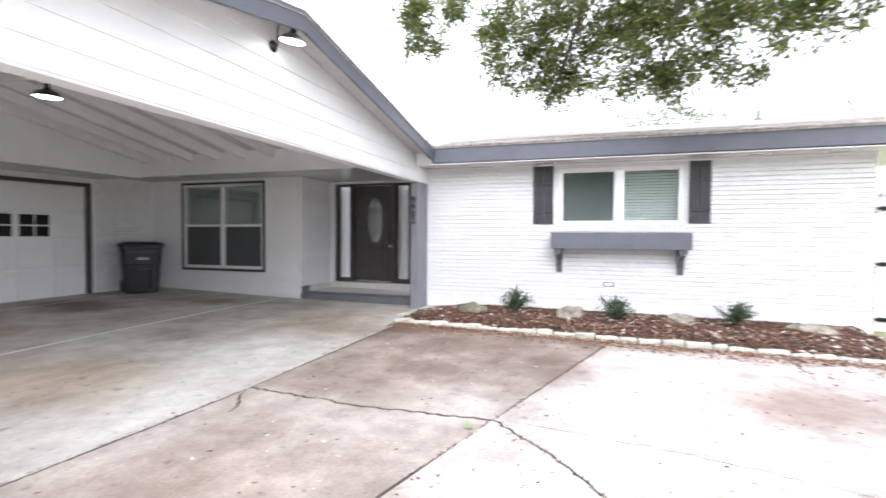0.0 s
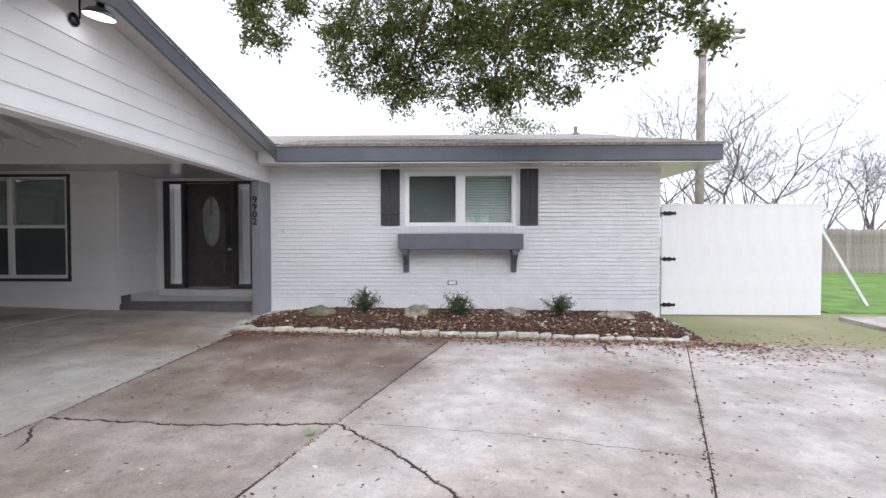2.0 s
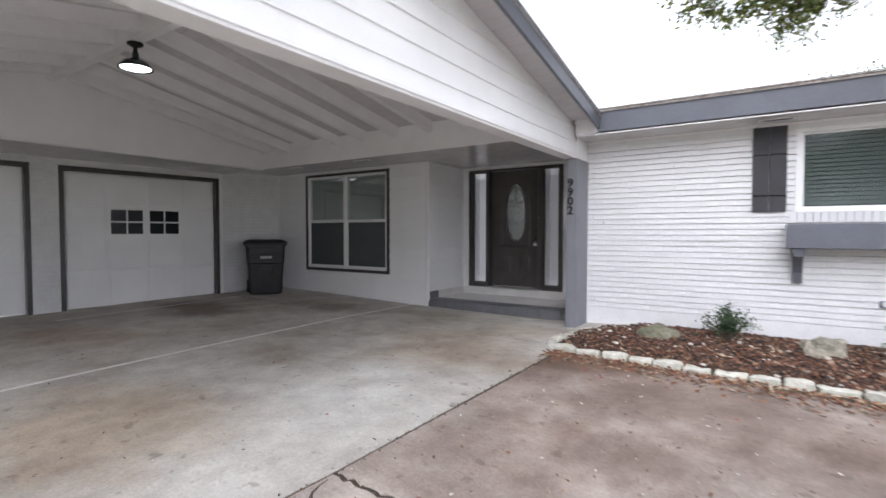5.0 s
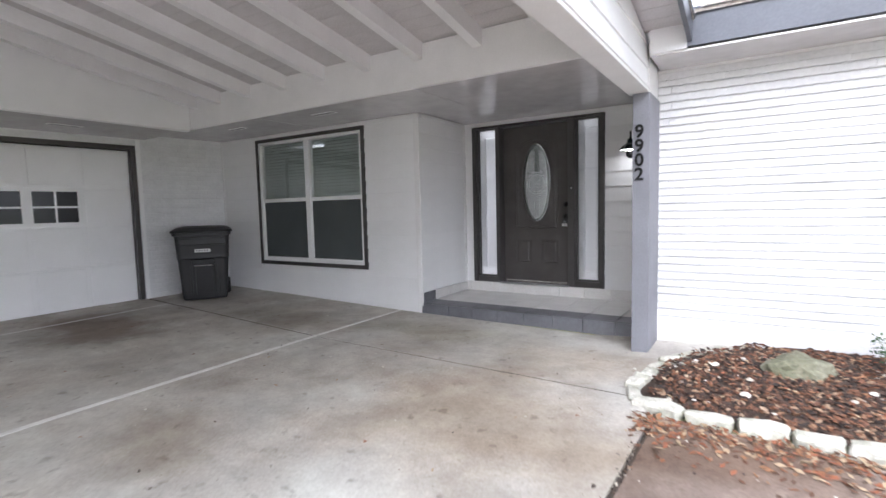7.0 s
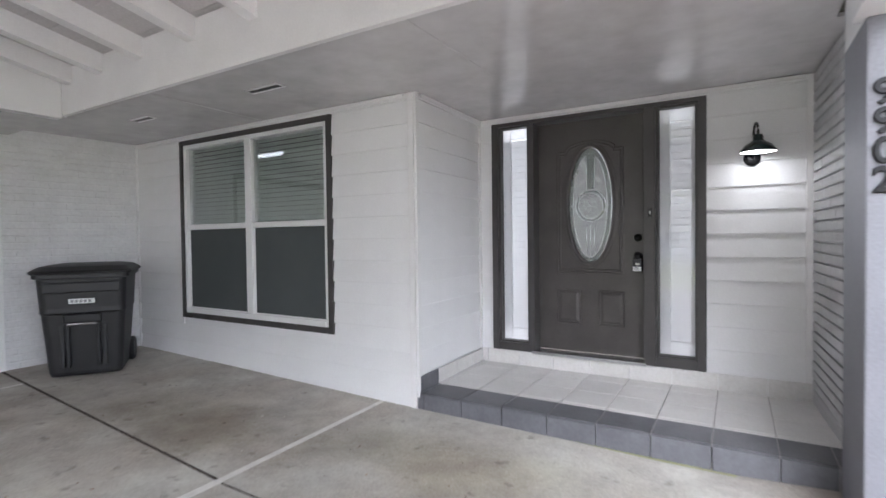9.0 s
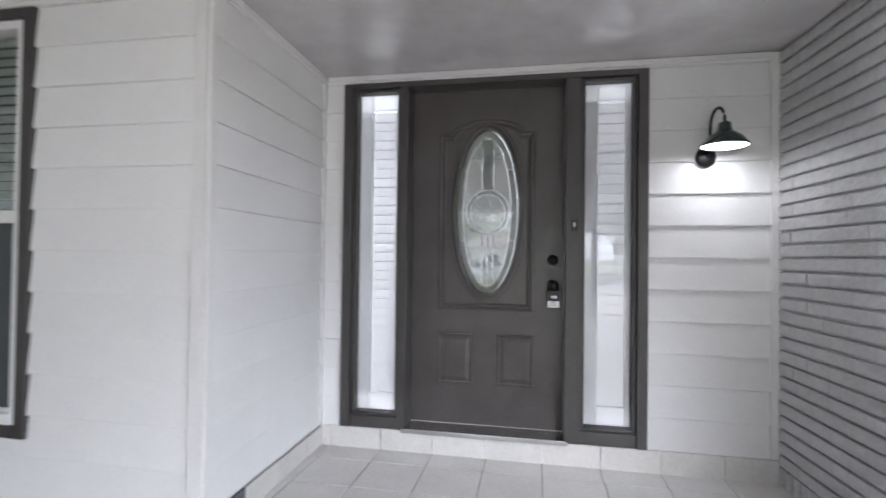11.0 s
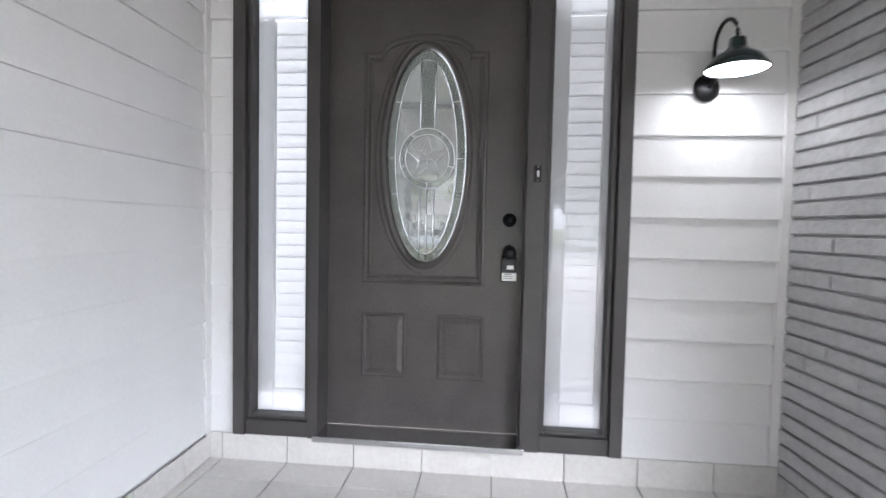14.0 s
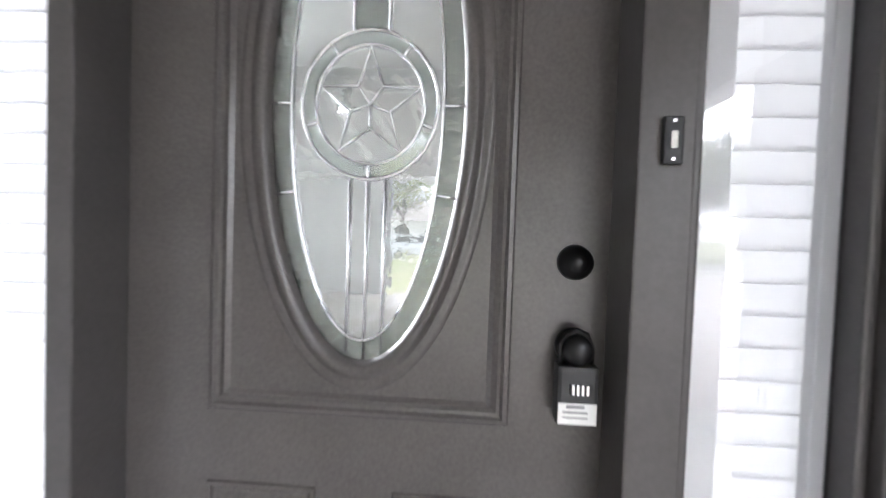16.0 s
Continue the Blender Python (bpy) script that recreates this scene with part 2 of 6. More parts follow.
TEAL = material("dark_green_enamel", (0.028, 0.045, 0.047), 0.2, 0.0, 0.1, 8, 100, 0.03, 0.001, coat=0.5)
CHROME = material("silver_metal", (0.7, 0.7, 0.72), 0.2, 1.0, 0.05, 8, 100, 0.03, 0.001)


def shutter_material(name, share):
    m = material(name, (0.88, 0.88, 0.89), 0.35, 0, 0.02, 4, 90, 0.03, 0.001)
    n, l = m.node_tree.nodes, m.node_tree.links
    lets = n.new("ShaderNodeBsdfTranslucent")
    lets.inputs[0].default_value = (0.9, 0.9, 0.9, 1)
    both = n.new("ShaderNodeMixShader")
    both.inputs[0].default_value = share
    l.new(n["Principled BSDF"].outputs[0], both.inputs[1])
    l.new(lets.outputs[0], both.inputs[2])
    l.new(both.outputs[0], n["Material Output"].inputs[0])
    return m


SHUTTERWHITE = shutter_material("white_louvre_plastic", 0.36)
# larger translucent share, so the added hall lamp brightens the frames
SHUTTERFRAME = shutter_material("white_shutter_frame_plastic", 0.64)
VINYL = material("white_vinyl", (0.82, 0.82, 0.82), 0.35, 0, 0.02, 4, 90, 0.03, 0.001)
BLIND = material("white_blind_slat", (0.67, 0.745, 0.71), 0.5, 0, 0.04, 4, 60, 0.05, 0.001)
SIDEGLASS = glass_material("reflective_sidelight_glass", (0.975, 0.98, 0.995))
SIDEGLASS.node_tree.nodes["Principled BSDF"].inputs["IOR"].default_value = 1.5
SCREEN = material("grey_insect_screen", (0.075, 0.085, 0.088), 0.75, 0, 0.06, 2, 400, 0.2, 0.001)
PLASTIC = material("black_bin_plastic", (0.018, 0.018, 0.02), 0.5, 0, 0.15, 5, 120, 0.15, 0.001)
LABEL = material("white_label", (0.75, 0.75, 0.73), 0.5, 0, 0.03, 10, 90, 0.02, 0.001)
GREYINK = material("grey_print", (0.25, 0.25, 0.26), 0.6)
STONE = material("limestone_edging", (0.60, 0.575, 0.51), 0.85, 0, 0.12, 9, 45, 0.8, 0.012, second=(0.40, 0.39, 0.31), stain=0.2, piece=0.14)
ROCK = material("mossy_boulder", (0.23, 0.22, 0.16), 0.9, 0, 0.2, 4, 30, 0.8, 0.02, second=(0.13, 0.13, 0.08), stain=0.3)
PALEROCK = material("pale_limestone_boulder", (0.46, 0.40, 0.32), 0.9, 0, 0.2, 5, 26, 1.0, 0.03, second=(0.20, 0.19, 0.15), stain=0.4)
BARK = material("tree_bark", (0.11, 0.085, 0.065), 0.9, 0, 0.25, 10, 60, 0.8, 0.01)
PALEBARK = material("pale_winter_bark", (0.20, 0.175, 0.155), 0.9, 0, 0.2, 10, 60, 0.5, 0.01)
# dark sheet colour that paints the unlit room between the blind slats
UNLITSHEET = material("unlit_room_sheet", (0.09, 0.10, 0.10), 0.8)
GREYWOOD = material("weathered_wood", (0.40, 0.35, 0.31), 0.9, 0, 0.2, 5, 60, 0.5, 0.004, piece=0.15)
ROOM = material("interior_wall_paint", (0.5, 0.5, 0.49), 0.8, 0, 0.03, 2, 60)
GLASS = glass_material("window_glass")
GLASS.node_tree.nodes["Principled BSDF"].inputs["IOR"].default_value = 1.75
OVALGLASS = glass_material("bevelled_door_glass", (0.11, 0.113, 0.108), 0.0, 0.012)
CHIPGLASS = glass_material("hammered_border_glass", (0.45, 0.48, 0.45), 0.04, 0.9)
CHIPGLASS.node_tree.nodes["Principled BSDF"].inputs["IOR"].default_value = 1.7
OVALGLASS.node_tree.nodes["Principled BSDF"].inputs["IOR"].default_value = 2.3
BEVELGLASS = glass_material("clear_bevel_glass", (0.8, 0.84, 0.82), 0.02, 0.06)
LAMP = glow_material("lamp_diffuser", (1.0, 0.97, 0.92), 4.5)
MULCH = scatter_material("mulch_and_pebbles", [(0.05, 0.026, 0.018), (0.10, 0.045, 0.026), (0.15, 0.065, 0.036), (0.03, 0.02, 0.016), (0.20, 0.09, 0.05), (0.065, 0.034, 0.022),
                                               (0.12, 0.055, 0.034), (0.24, 0.13, 0.075), (0.04, 0.025, 0.02), (0.18, 0.08, 0.042), (0.30, 0.20, 0.13), (0.055, 0.03, 0.022)])
PEBBLE = scatter_material("bed_pebbles", [(0.50, 0.44, 0.37), (0.42, 0.32, 0.22), (0.58, 0.53, 0.48), (0.36, 0.25, 0.17), (0.62, 0.58, 0.52), (0.30, 0.24, 0.20)], 0.6)
DRYLEAF = scatter_material("fallen_leaves", [(0.24, 0.10, 0.05), (0.15, 0.07, 0.04), (0.32, 0.16, 0.08), (0.10, 0.055, 0.035), (0.42, 0.31, 0.20), (0.28, 0.10, 0.05)])
CRUMBS = scatter_material("dark_joint_dirt", [(0.05, 0.035, 0.025), (0.08, 0.05, 0.035), (0.03, 0.022, 0.018), (0.15, 0.085, 0.05), (0.06, 0.04, 0.03), (0.045, 0.03, 0.025), (0.45, 0.40, 0.33)])
LITTER = scatter_material("leaf_litter_and_grit", [(0.08, 0.05, 0.035), (0.62, 0.57, 0.48), (0.05, 0.035, 0.03), (0.16, 0.09, 0.05), (0.10, 0.06, 0.045), (0.70, 0.68, 0.62), (0.06, 0.045, 0.035)])
OAK = leaf_material("oak_leaves", [(0.12, 0.16, 0.04), (0.18, 0.225, 0.055), (0.075, 0.09, 0.03), (0.27, 0.31, 0.09), (0.14, 0.175, 0.05), (0.18, 0.17, 0.065), (0.10, 0.13, 0.04)])
NANDINA = leaf_material("shrub_leaves", [(0.05, 0.10, 0.045), (0.08, 0.14, 0.065), (0.035, 0.07, 0.032), (0.11, 0.17, 0.085), (0.13, 0.16, 0.08)])


# ---------------- mesh helpers ----------------
def mesh_of(name, bm, mat, smooth=False):
    me = bpy.data.meshes.new(name)
    bmesh.ops.recalc_face_normals(bm, faces=bm.faces)
    bm.to_mesh(me)
    bm.free()
    me.materials.append(mat)
    if smooth:
        for p in me.polygons:
            p.use_smooth = True
    return me


def part(name, bm, mat, parent=None, label="", smooth=False, at=None):
    ob = new(name, mesh_of(name, bm, mat, smooth))
    if parent:
        ob.parent = parent
    if at is not None:
        ob.matrix_basis = at
    if label:
        ob["label"] = label
    return ob


def piece(name, me, parent, at):
    ob = new(name, me)
    ob.parent = parent
    ob.matrix_basis = at
    return ob


def empty(name, at, label="", category="", group="", kind=""):
    ob = new(name)
    ob.empty_display_size = 0.1
    ob.matrix_basis = at
    return tagged(ob, label, category, group, kind)


def box(bm, x0, x1, y0, y1, z0, z1, bevel=0.0):
    v = [bm.verts.new((x, y, z)) for z in (z0, z1) for x, y in ((x0, y0), (x1, y0), (x1, y1), (x0, y1))]
    f = [bm.faces.new([v[i] for i in q]) for q in ((3, 2, 1, 0), (4, 5, 6, 7), (0, 1, 5, 4), (1, 2, 6, 5), (2, 3, 7, 6), (3, 0, 4, 7))]
    if bevel:
        edges = {e for q in f for e in q.edges}
        bmesh.ops.bevel(bm, geom=list(edges), offset=bevel, segments=2, affect="EDGES", profile=0.6)
    return v


def boxed(x0, x1, y0, y1, z0, z1, bevel=0.0):
    bm = bmesh.new()
    box(bm, x0, x1, y0, y1, z0, z1, bevel)
    return bm


def prism(pts, y0, y1, axis="y"):
    """A polygon of (u, z) pairs drawn out from y0 to y1."""
    bm = bmesh.new()
    a = [bm.verts.new((u, y0, z)) for u, z in pts]
    b = [bm.verts.new((u, y1, z)) for u, z in pts]
    bm.faces.new(a)
    bm.faces.new(b[::-1])
    for i in range(len(pts)):
        j = (i + 1) % len(pts)
        bm.faces.new((a[i], b[i], b[j], a[j]))
    return bm


def cells(bm, u0, u1, z0, z1, y0, y1, holes=()):
    """A wall slab with openings (u0, u1, z0, z1) left out."""
    us = sorted({u0, u1, *[h[0] for h in holes], *[h[1] for h in holes]})
    zs = sorted({z0, z1, *[h[2] for h in holes], *[h[3] for h in holes]})
    us = [u for u in us if u0 <= u <= u1]
    zs = [z for z in zs if z0 <= z <= z1]
    for a, b in zip(us, us[1:]):
        for c, d in zip(zs, zs[1:]):
            um, zm = (a + b) / 2, (c + d) / 2
            if any(h[0] < um < h[1] and h[2] < zm < h[3] for h in holes):
                continue
            box(bm, a, b, y0, y1, c, d)
    bmesh.ops.remove_doubles(bm, verts=bm.verts, dist=1e-5)


def tube(bm, pts, r, closed=False, sides=8):
    pts = [Vector(p) for p in pts]
    n = len(pts)
    rings = []
    for i, p in enumerate(pts):
        rad = r[i] if isinstance(r, (list, tuple)) else r
        a = pts[i - 1] if (i or closed) else p
        b = pts[(i + 1) % n] if (i < n - 1 or closed) else p
        d = (b - a).normalized()
        s = d.cross(Vector((0, 0, 1)) if abs(d.z) < 0.9 else Vector((0, 1, 0))).normalized()
        t = s.cross(d)
        rings.append([bm.verts.new(p + rad * (math.cos(k * 2 * math.pi / sides) * s + math.sin(k * 2 * math.pi / sides) * t)) for k in range(sides)])
    for i in range(n if closed else n - 1):
        q, w = rings[i], rings[(i + 1) % n]
        for k in range(sides):
            bm.faces.new((q[k], q[(k + 1) % sides], w[(k + 1) % sides], w[k]))
    if not closed:
        bm.faces.new(rings[0][::-1])
        bm.faces.new(rings[-1])


def lathe(bm, profile, seg=32, m=Matrix()):
    """A profile of (radius, z) turned about the z axis."""
    rings = []
    for r, z in profile:
        if r < 1e-6:
            rings.append([bm.verts.new(m @ Vector((0, 0, z)))])
        else:
            rings.append([bm.verts.new(m @ Vector((r * math.cos(k * 2 * math.pi / seg), r * math.sin(k * 2 * math.pi / seg), z))) for k in range(seg)])
    for a, b in zip(rings, rings[1:]):
        for k in range(seg):
            j = (k + 1) % seg
            if len(a) == 1 and len(b) > 1:
                bm.faces.new((a[0], b[k], b[j]))
            elif len(b) == 1 and len(a) > 1:
                bm.faces.new((a[k], a[j], b[0]))
            elif len(a) > 1:
                bm.faces.new((a[k], a[j], b[j], b[k]))


def side_frame(p, q):
    """Local frame of an upright wall seen from outside: x runs from p to q, -y looks out."""
    d = Vector(q) - Vector(p)
    return Matrix.Translation((p[0], p[1], 0)) @ Matrix.Rotation(math.atan2(d.y, d.x), 4, "Z"), d.length


def ground_z(x, y):
    # the last slabs before the porch fall slightly towards the step
    dip = max(0.0, min(1.0, (x + 8.2) / 3.9)) * max(0.0, min(1.0, (-1.0 - x) / 1.0))
    return -0.05 - 0.0088 * x + 0.0186 * y - 0.044 * dip * max(0.0, min(y, 9.3) - 7.45)


def porch_z(y):
    return 0.213 + (10.27 - y) * 0.006


# ---------------- ground and paving ----------------
def slab(name, corners, thick, mat, parent=None, drop=0.0):
    bm = bmesh.new()
    top = [bm.verts.new((x, y, ground_z(x, y) - drop)) for x, y in corners]
    low = [bm.verts.new((x, y, ground_z(x, y) - drop - thick)) for x, y in corners]
    bm.faces.new(top)
    bm.faces.new(low[::-1])
    for i in range(len(corners)):
        j = (i + 1) % len(corners)
        bm.faces.new((top[i], low[i], low[j], top[j]))
    bmesh.ops.triangulate(bm, faces=[f for f in bm.faces if len(f.verts) > 4])
    return part(name, bm, mat, parent)


bm = bmesh.new()
R = (-900, -300, -80, -30, -12, 0, 12, 30, 80, 300, 900)
vs = [[bm.verts.new((x, y, ground_z(max(-12, min(12, x)), max(-12, min(12, y))) - 0.07)) for x in R] for y in R]
for i in range(len(R) - 1):
    for j in range(len(R) - 1):
        bm.faces.new((vs[i][j], vs[i][j + 1], vs[i + 1][j + 1], vs[i + 1][j]))
ground = tagged(part("ground", bm, GRASS), "patchy green and straw coloured winter lawn", "ground", kind="structure")


def wander(p, q, n, amount, seed):
    rnd = random.Random(seed)
    out = []
    for i in range(n + 1):
        f = i / n
        k = 0 if i in (0, n) else amount
        out.append((p[0] + (q[0] - p[0]) * f + rnd.uniform(-k, k), p[1] + (q[1] - p[1]) * f + rnd.uniform(-k, k)))
    return out


def shift(line, dx, dy):
    return [(x + dx, y + dy) for x, y in line]


tagged(slab("lawn", [(8.6, 9.7), (40, 9.7), (40, 18.4), (8.6, 18.4)], 0.05, LAWN, None, 0.04), "bright green lawn behind the gate", "lawn", kind="structure")
driveway = empty("driveway", Matrix(), "stained concrete driveway and carport slabs with cracks and joints", "driveway", kind="structure")
g = 0.014
J1 = [(-1.62, -2.0), (-1.455, 2.2), (-1.36, 3.2), (-1.29, 4.05), (-1.22, 6.6), (-1.20, 7.2)]
J2 = [(-0.75, -2.0), (0.62, 3.05), (0.90, 4.04), (1.651, 6.674), (1.72, 6.92)]
J3 = [(1.15, -2.0), (3.22, 3.15), (4.34, 5.88), (4.78, 6.95)]
J4 = [(-8.3, 7.80), (-4.5, 7.50), (-1.41, 7.438)]
crack_a = wander(J1[3], (-0.2, 3.97), 22, 0.02, 3) + wander((-0.2, 3.97), J2[2], 22, 0.018, 4)[1:]
crack_b = wander(J2[2], (1.38, 3.62), 14, 0.018, 5) + wander((1.38, 3.62), (1.95, 2.9), 16, 0.02, 6)[1:] + wander((1.95, 2.9), (2.5, 1.47), 6, 0.04, 7)[1:]
# strip between the first and second joints, split by the long crack
slab("slab", shift(J1[:3], 0.02, 0) + shift(crack_a, 0, -0.019) + shift(J2[1::-1], -g, 0), 0.12, BROWN_CONCRETE, driveway)
slab("slab", shift(crack_a, 0, 0.015) + shift(J2[3:], -g, 0) + shift(J1[:3:-1], 0.02, 0), 0.12, BROWN_CONCRETE, driveway)
# strip between the second and third joints, split by the slanting crack
slab("slab", shift(J2[:2], g, 0) + shift(crack_b, -0.009, -0.009) + [(2.5 - 0.9, -0.85)] + [J3[0]], 0.12, PALE_CONCRETE, driveway)
slab("slab", shift(crack_b[::-1], 0.007, 0.007) + shift(J2[3:], g, 0) + shift(J3[:0:-1], -0.006, 0), 0.12, PALE_CONCRETE, driveway)
slab("slab", shift(J3, 0.006, 0) + [(9.8, 6.3), (9.8, -2.0)], 0.12, PALE_CONCRETE, driveway)
slab("slab", [(-1.62, -2.02), (-1.62, -16), (9.8, -16), (9.8, -2.02)], 0.12, PALE_CONCRETE, driveway)
# carport floor
slab("slab", [(-9.3, 0.3), (-4.58, 0.3), (-4.58, 5.3), (-4.52, 7.5), (-8.6, 7.8)], 0.12, CONCRETE, driveway)
slab("slab", [(-4.56, 0.3), (-1.54, 0.3), (-1.46, 2.2), (-1.37, 3.2), (-1.305, 4.05), (-1.235, 6.6), (-1.215, 7.2), (-1.40, 7.431), (-4.49, 7.491), (-4.56, 5.3)], 0.12, CONCRETE, driveway)
slab("slab", [(-8.6, 7.83), (-4.52, 7.525), (-4.57, 8.4), (-4.62, 9.3), (-8.5, 9.3)], 0.12, CONCRETE, driveway)
slab("slab", [(-4.49, 7.508), (-1.41, 7.448), (-1.30, 8.2), (-1.16, 8.5), (-0.70, 8.98), (-0.70, 9.2), (-1.4, 9.25), (-2.2, 9.3), (-4.59, 9.3), (-4.54, 8.4)], 0.12, CONCRETE, driveway)
slab("joint_filler", [(-4.60, 0.3), (-4.545, 0.3), (-4.545, 5.3), (-4.477, 7.5), (-4.533, 7.5), (-4.60, 5.3)], 0.1, SEAL, driveway, -0.002)
slab("joint_filler", [(-4.528, 7.501), (-4.482, 7.501), (-4.585, 9.2), (-4.625, 9.2)], 0.1, SEAL, driveway, -0.002)
slab("joint_filler", [(-7.75, 4.9), (-7.71, 4.9), (-7.62, 7.73), (-7.66, 7.73)], 0.1, SEAL, driveway, -0.002)
slab("joint_filler", [(-9.2, 0.35), (-1.3, 0.35), (-1.3, 7.44), (-8.4, 7.44)], 0.03, CRACK, driveway, 0.005)
slab("joint_filler", [(-8.5, 7.46), (-4.3, 7.46), (-4.3, 7.56), (-8.5, 7.9)], 0.03, CRACK, driveway, 0.003)
slab("joint_filler", [(-4.3, 7.46), (-2.2, 7.46), (-1.3, 7.44), (-1.3, 7.5), (-2.2, 7.53), (-4.3, 7.56)], 0.03, CRACK, driveway, 0.003)
slab("joint_filler", [(-1.6, -1.9), (8.5, -1.9), (8.5, 6.2), (4.8, 6.9), (-1.2, 7.1)], 0.03, CRACK, driveway, 0.005)
slab("slab", [(8.3, 7.7), (12.5, 7.4), (12.5, 9.4), (8.3, 9.05)], 0.12, PALE_CONCRETE, driveway, 0.01)
bm = bmesh.new()
hair = wander((1.0, 4.05), (1.4, 4.02), 8, 0.012, 20) + wander((1.4, 4.02), (2.2, 3.92), 14, 0.018, 21)[1:] + wander((2.2, 3.92), (3.4, 3.6), 20, 0.02, 22)[1:]
for (xa, ya), (xb, yb) in zip(hair, hair[1:]):
    w = random.Random(int(xa * 100)).uniform(0.0012, 0.0035)
    bm.faces.new([bm.verts.new((x, y, ground_z(x, y) + 0.002)) for x, y in ((xa, ya - w), (xb, yb - w), (xb, yb + w), (xa, ya + w))])
part("hairline_crack", bm, CRACK, driveway, "thin dark hairline crack")
bm = bmesh.new()
short = wander((-1.27, 3.98), (-1.235, 3.84), 4, 0.008, 31) + wander((-1.235, 3.84), (-1.085, 3.65), 7, 0.010, 32)[1:] + wander((-1.085, 3.65), (-1.05, 3.50), 5, 0.008, 33)[1:]
wide = [0.004 + 0.014 * math.sin(math.pi * i / (len(short) - 1)) ** 2 for i in range(len(short))]
for i, ((xa, ya), (xb, yb)) in enumerate(zip(short, short[1:])):
    bm.faces.new([bm.verts.new((x, y, ground_z(x, y) + 0.002)) for x, y in ((xa - wide[i], ya), (xb - wide[i + 1], yb), (xb + wide[i + 1] * 0.6, yb), (xa + wide[i] * 0.6, ya))])
part("hairline_crack", bm, CRACK, driveway, "short dark hairline crack")

# ---------------- house: walls ----------------
A1, B1 = (-4.25, 9.085), (-8.25, 9.085)          # carport window wall, outer corner to inner corner
D1 = (-4.275, 10.27)                           # inner corner of the porch on the door side
E1, E2 = (-1.585, 10.27), (-1.52, 9.05)        # brick side of the porch
C1 = (-9.0, 0.5)                               # far end of the garage wall
SOF, GSOF = 2.578, 2.53                        # flat ceiling over the porch, and along the garage
COURSE = 0.1815


def lap_boards(wall, u0, u1, z0, z1, holes=(), start=0.0):
    """Lapped siding: each board leans out at its lower edge."""
    z = z0 + start
    cuts = {}
    while z < z1 - 0.02:
        top = min(z + COURSE, z1)
        spans = [(u0, u1)]
        for h in holes:
            if h[2] < top - 0.03 and h[3] > z + 0.03:
                spans = [s for a, b in spans for s in ((a, min(b, h[0])), (max(a, h[1]), b)) if s[1] - s[0] > 0.01]
        for a, b in spans:
            key = (round(b - a, 3), round(top - z, 3))
            if key not in cuts:
                w, t = key
                cuts[key] = mesh_of("board", prism_board(w, t), SIDING)
            piece("board", cuts[key], wall, Matrix.Translation((a, 0, z)))
        z = top


def prism_board(w, t):
    bm = bmesh.new()
    prof = [(0.0, 0.002), (-0.019, 0.0), (-0.020, 0.006), (-0.004, t), (0.0, t)]
    a = [bm.verts.new((0, y, z)) for y, z in prof]
    b = [bm.verts.new((w, y, z)) for y, z in prof]
    bm.faces.new(a)
    bm.faces.new(b[::-1])
    for i in range(5):
        j = (i + 1) % 5
        bm.faces.new((a[i], b[i], b[j], a[j]))
    return bm


def wall_thing(name, p, q, z0, z1, holes, mat, label, thick=0.16, face=0.0, short=0.0):
    m, length = side_frame(p, q)
    bm = bmesh.new()
    cells(bm, 0, length - short, z0, z1, face, face + thick, holes)
    ob = tagged(part(name, bm, mat), label, "wall", kind="structure")
    ob.matrix_basis = m
    return ob, length


# carport window wall: u from the inner corner
win = (0.918, 3.137, 0.60, 2.518)
wall_w, len_w = wall_thing("wall_carport_window", B1, A1, -0.1, 2.62, [(win[0] + 0.03, win[1] - 0.03, win[2] + 0.03, win[3] - 0.03)], SIDING,
                           "white painted lap siding wall behind the carport", short=0.032)
wall_r, len_r = wall_thing("wall_porch_return", A1, D1, -0.1, 2.62, [], SIDING, "white painted lap siding return wall of the porch")
door_hole = (0.10, 1.97, 0.30, 2.50)
wall_d, len_d = wall_thing("wall_front_door", D1, E1, -0.1, 2.62, [door_hole], SIDING, "white painted lap siding wall around the front door")

# ---- painted bricks ----
BH, BL, JT, HJ = 0.0705, 0.282, 0.0115, 0.0010
brick_cache = {}


def brick_mesh(w, h, mat, d=0.03):
    key = (round(w, 3), round(h, 3), mat.name)
    if key not in brick_cache:
        bm = bmesh.new()
        box(bm, 0, key[0], -d, 0.0, 0, key[1])
        front = [e for e in bm.edges if all(v.co.y < -d + 1e-4 for v in e.verts) and abs(e.verts[0].co.z - e.verts[1].co.z) < 1e-4]
        bmesh.ops.bevel(bm, geom=front, offset=0.004, segments=1, affect="EDGES")
        brick_cache[key] = mesh_of("brick", bm, mat)
    return brick_cache[key]


def brick_rows(u0, u1, z0, z1, holes=()):
    rnd = random.Random(int(100 * (u1 - u0)))
    rows, i, z = [], 0, z0
    while z + BH <= z1 + 0.01:
        off = (i % 2) * BL / 2 + rnd.uniform(-0.02, 0.02)
        u = u0 - off
        while u < u1 - 0.01:
            a, b = max(u, u0), min(u + BL - HJ, u1)
            spans = [(a, b)]
            for h in holes:
                if h[2] < z + BH * 0.6 and h[3] > z + BH * 0.4:
                    spans = [s for p, q in spans for s in ((p, min(q, h[0])), (max(p, h[1]), q)) if s[1] - s[0] > 0.02]
            rows += [(p, q, z) for p, q in spans if q - p > 0.02]
            u += BL
        z += BH
        i += 1
    return rows


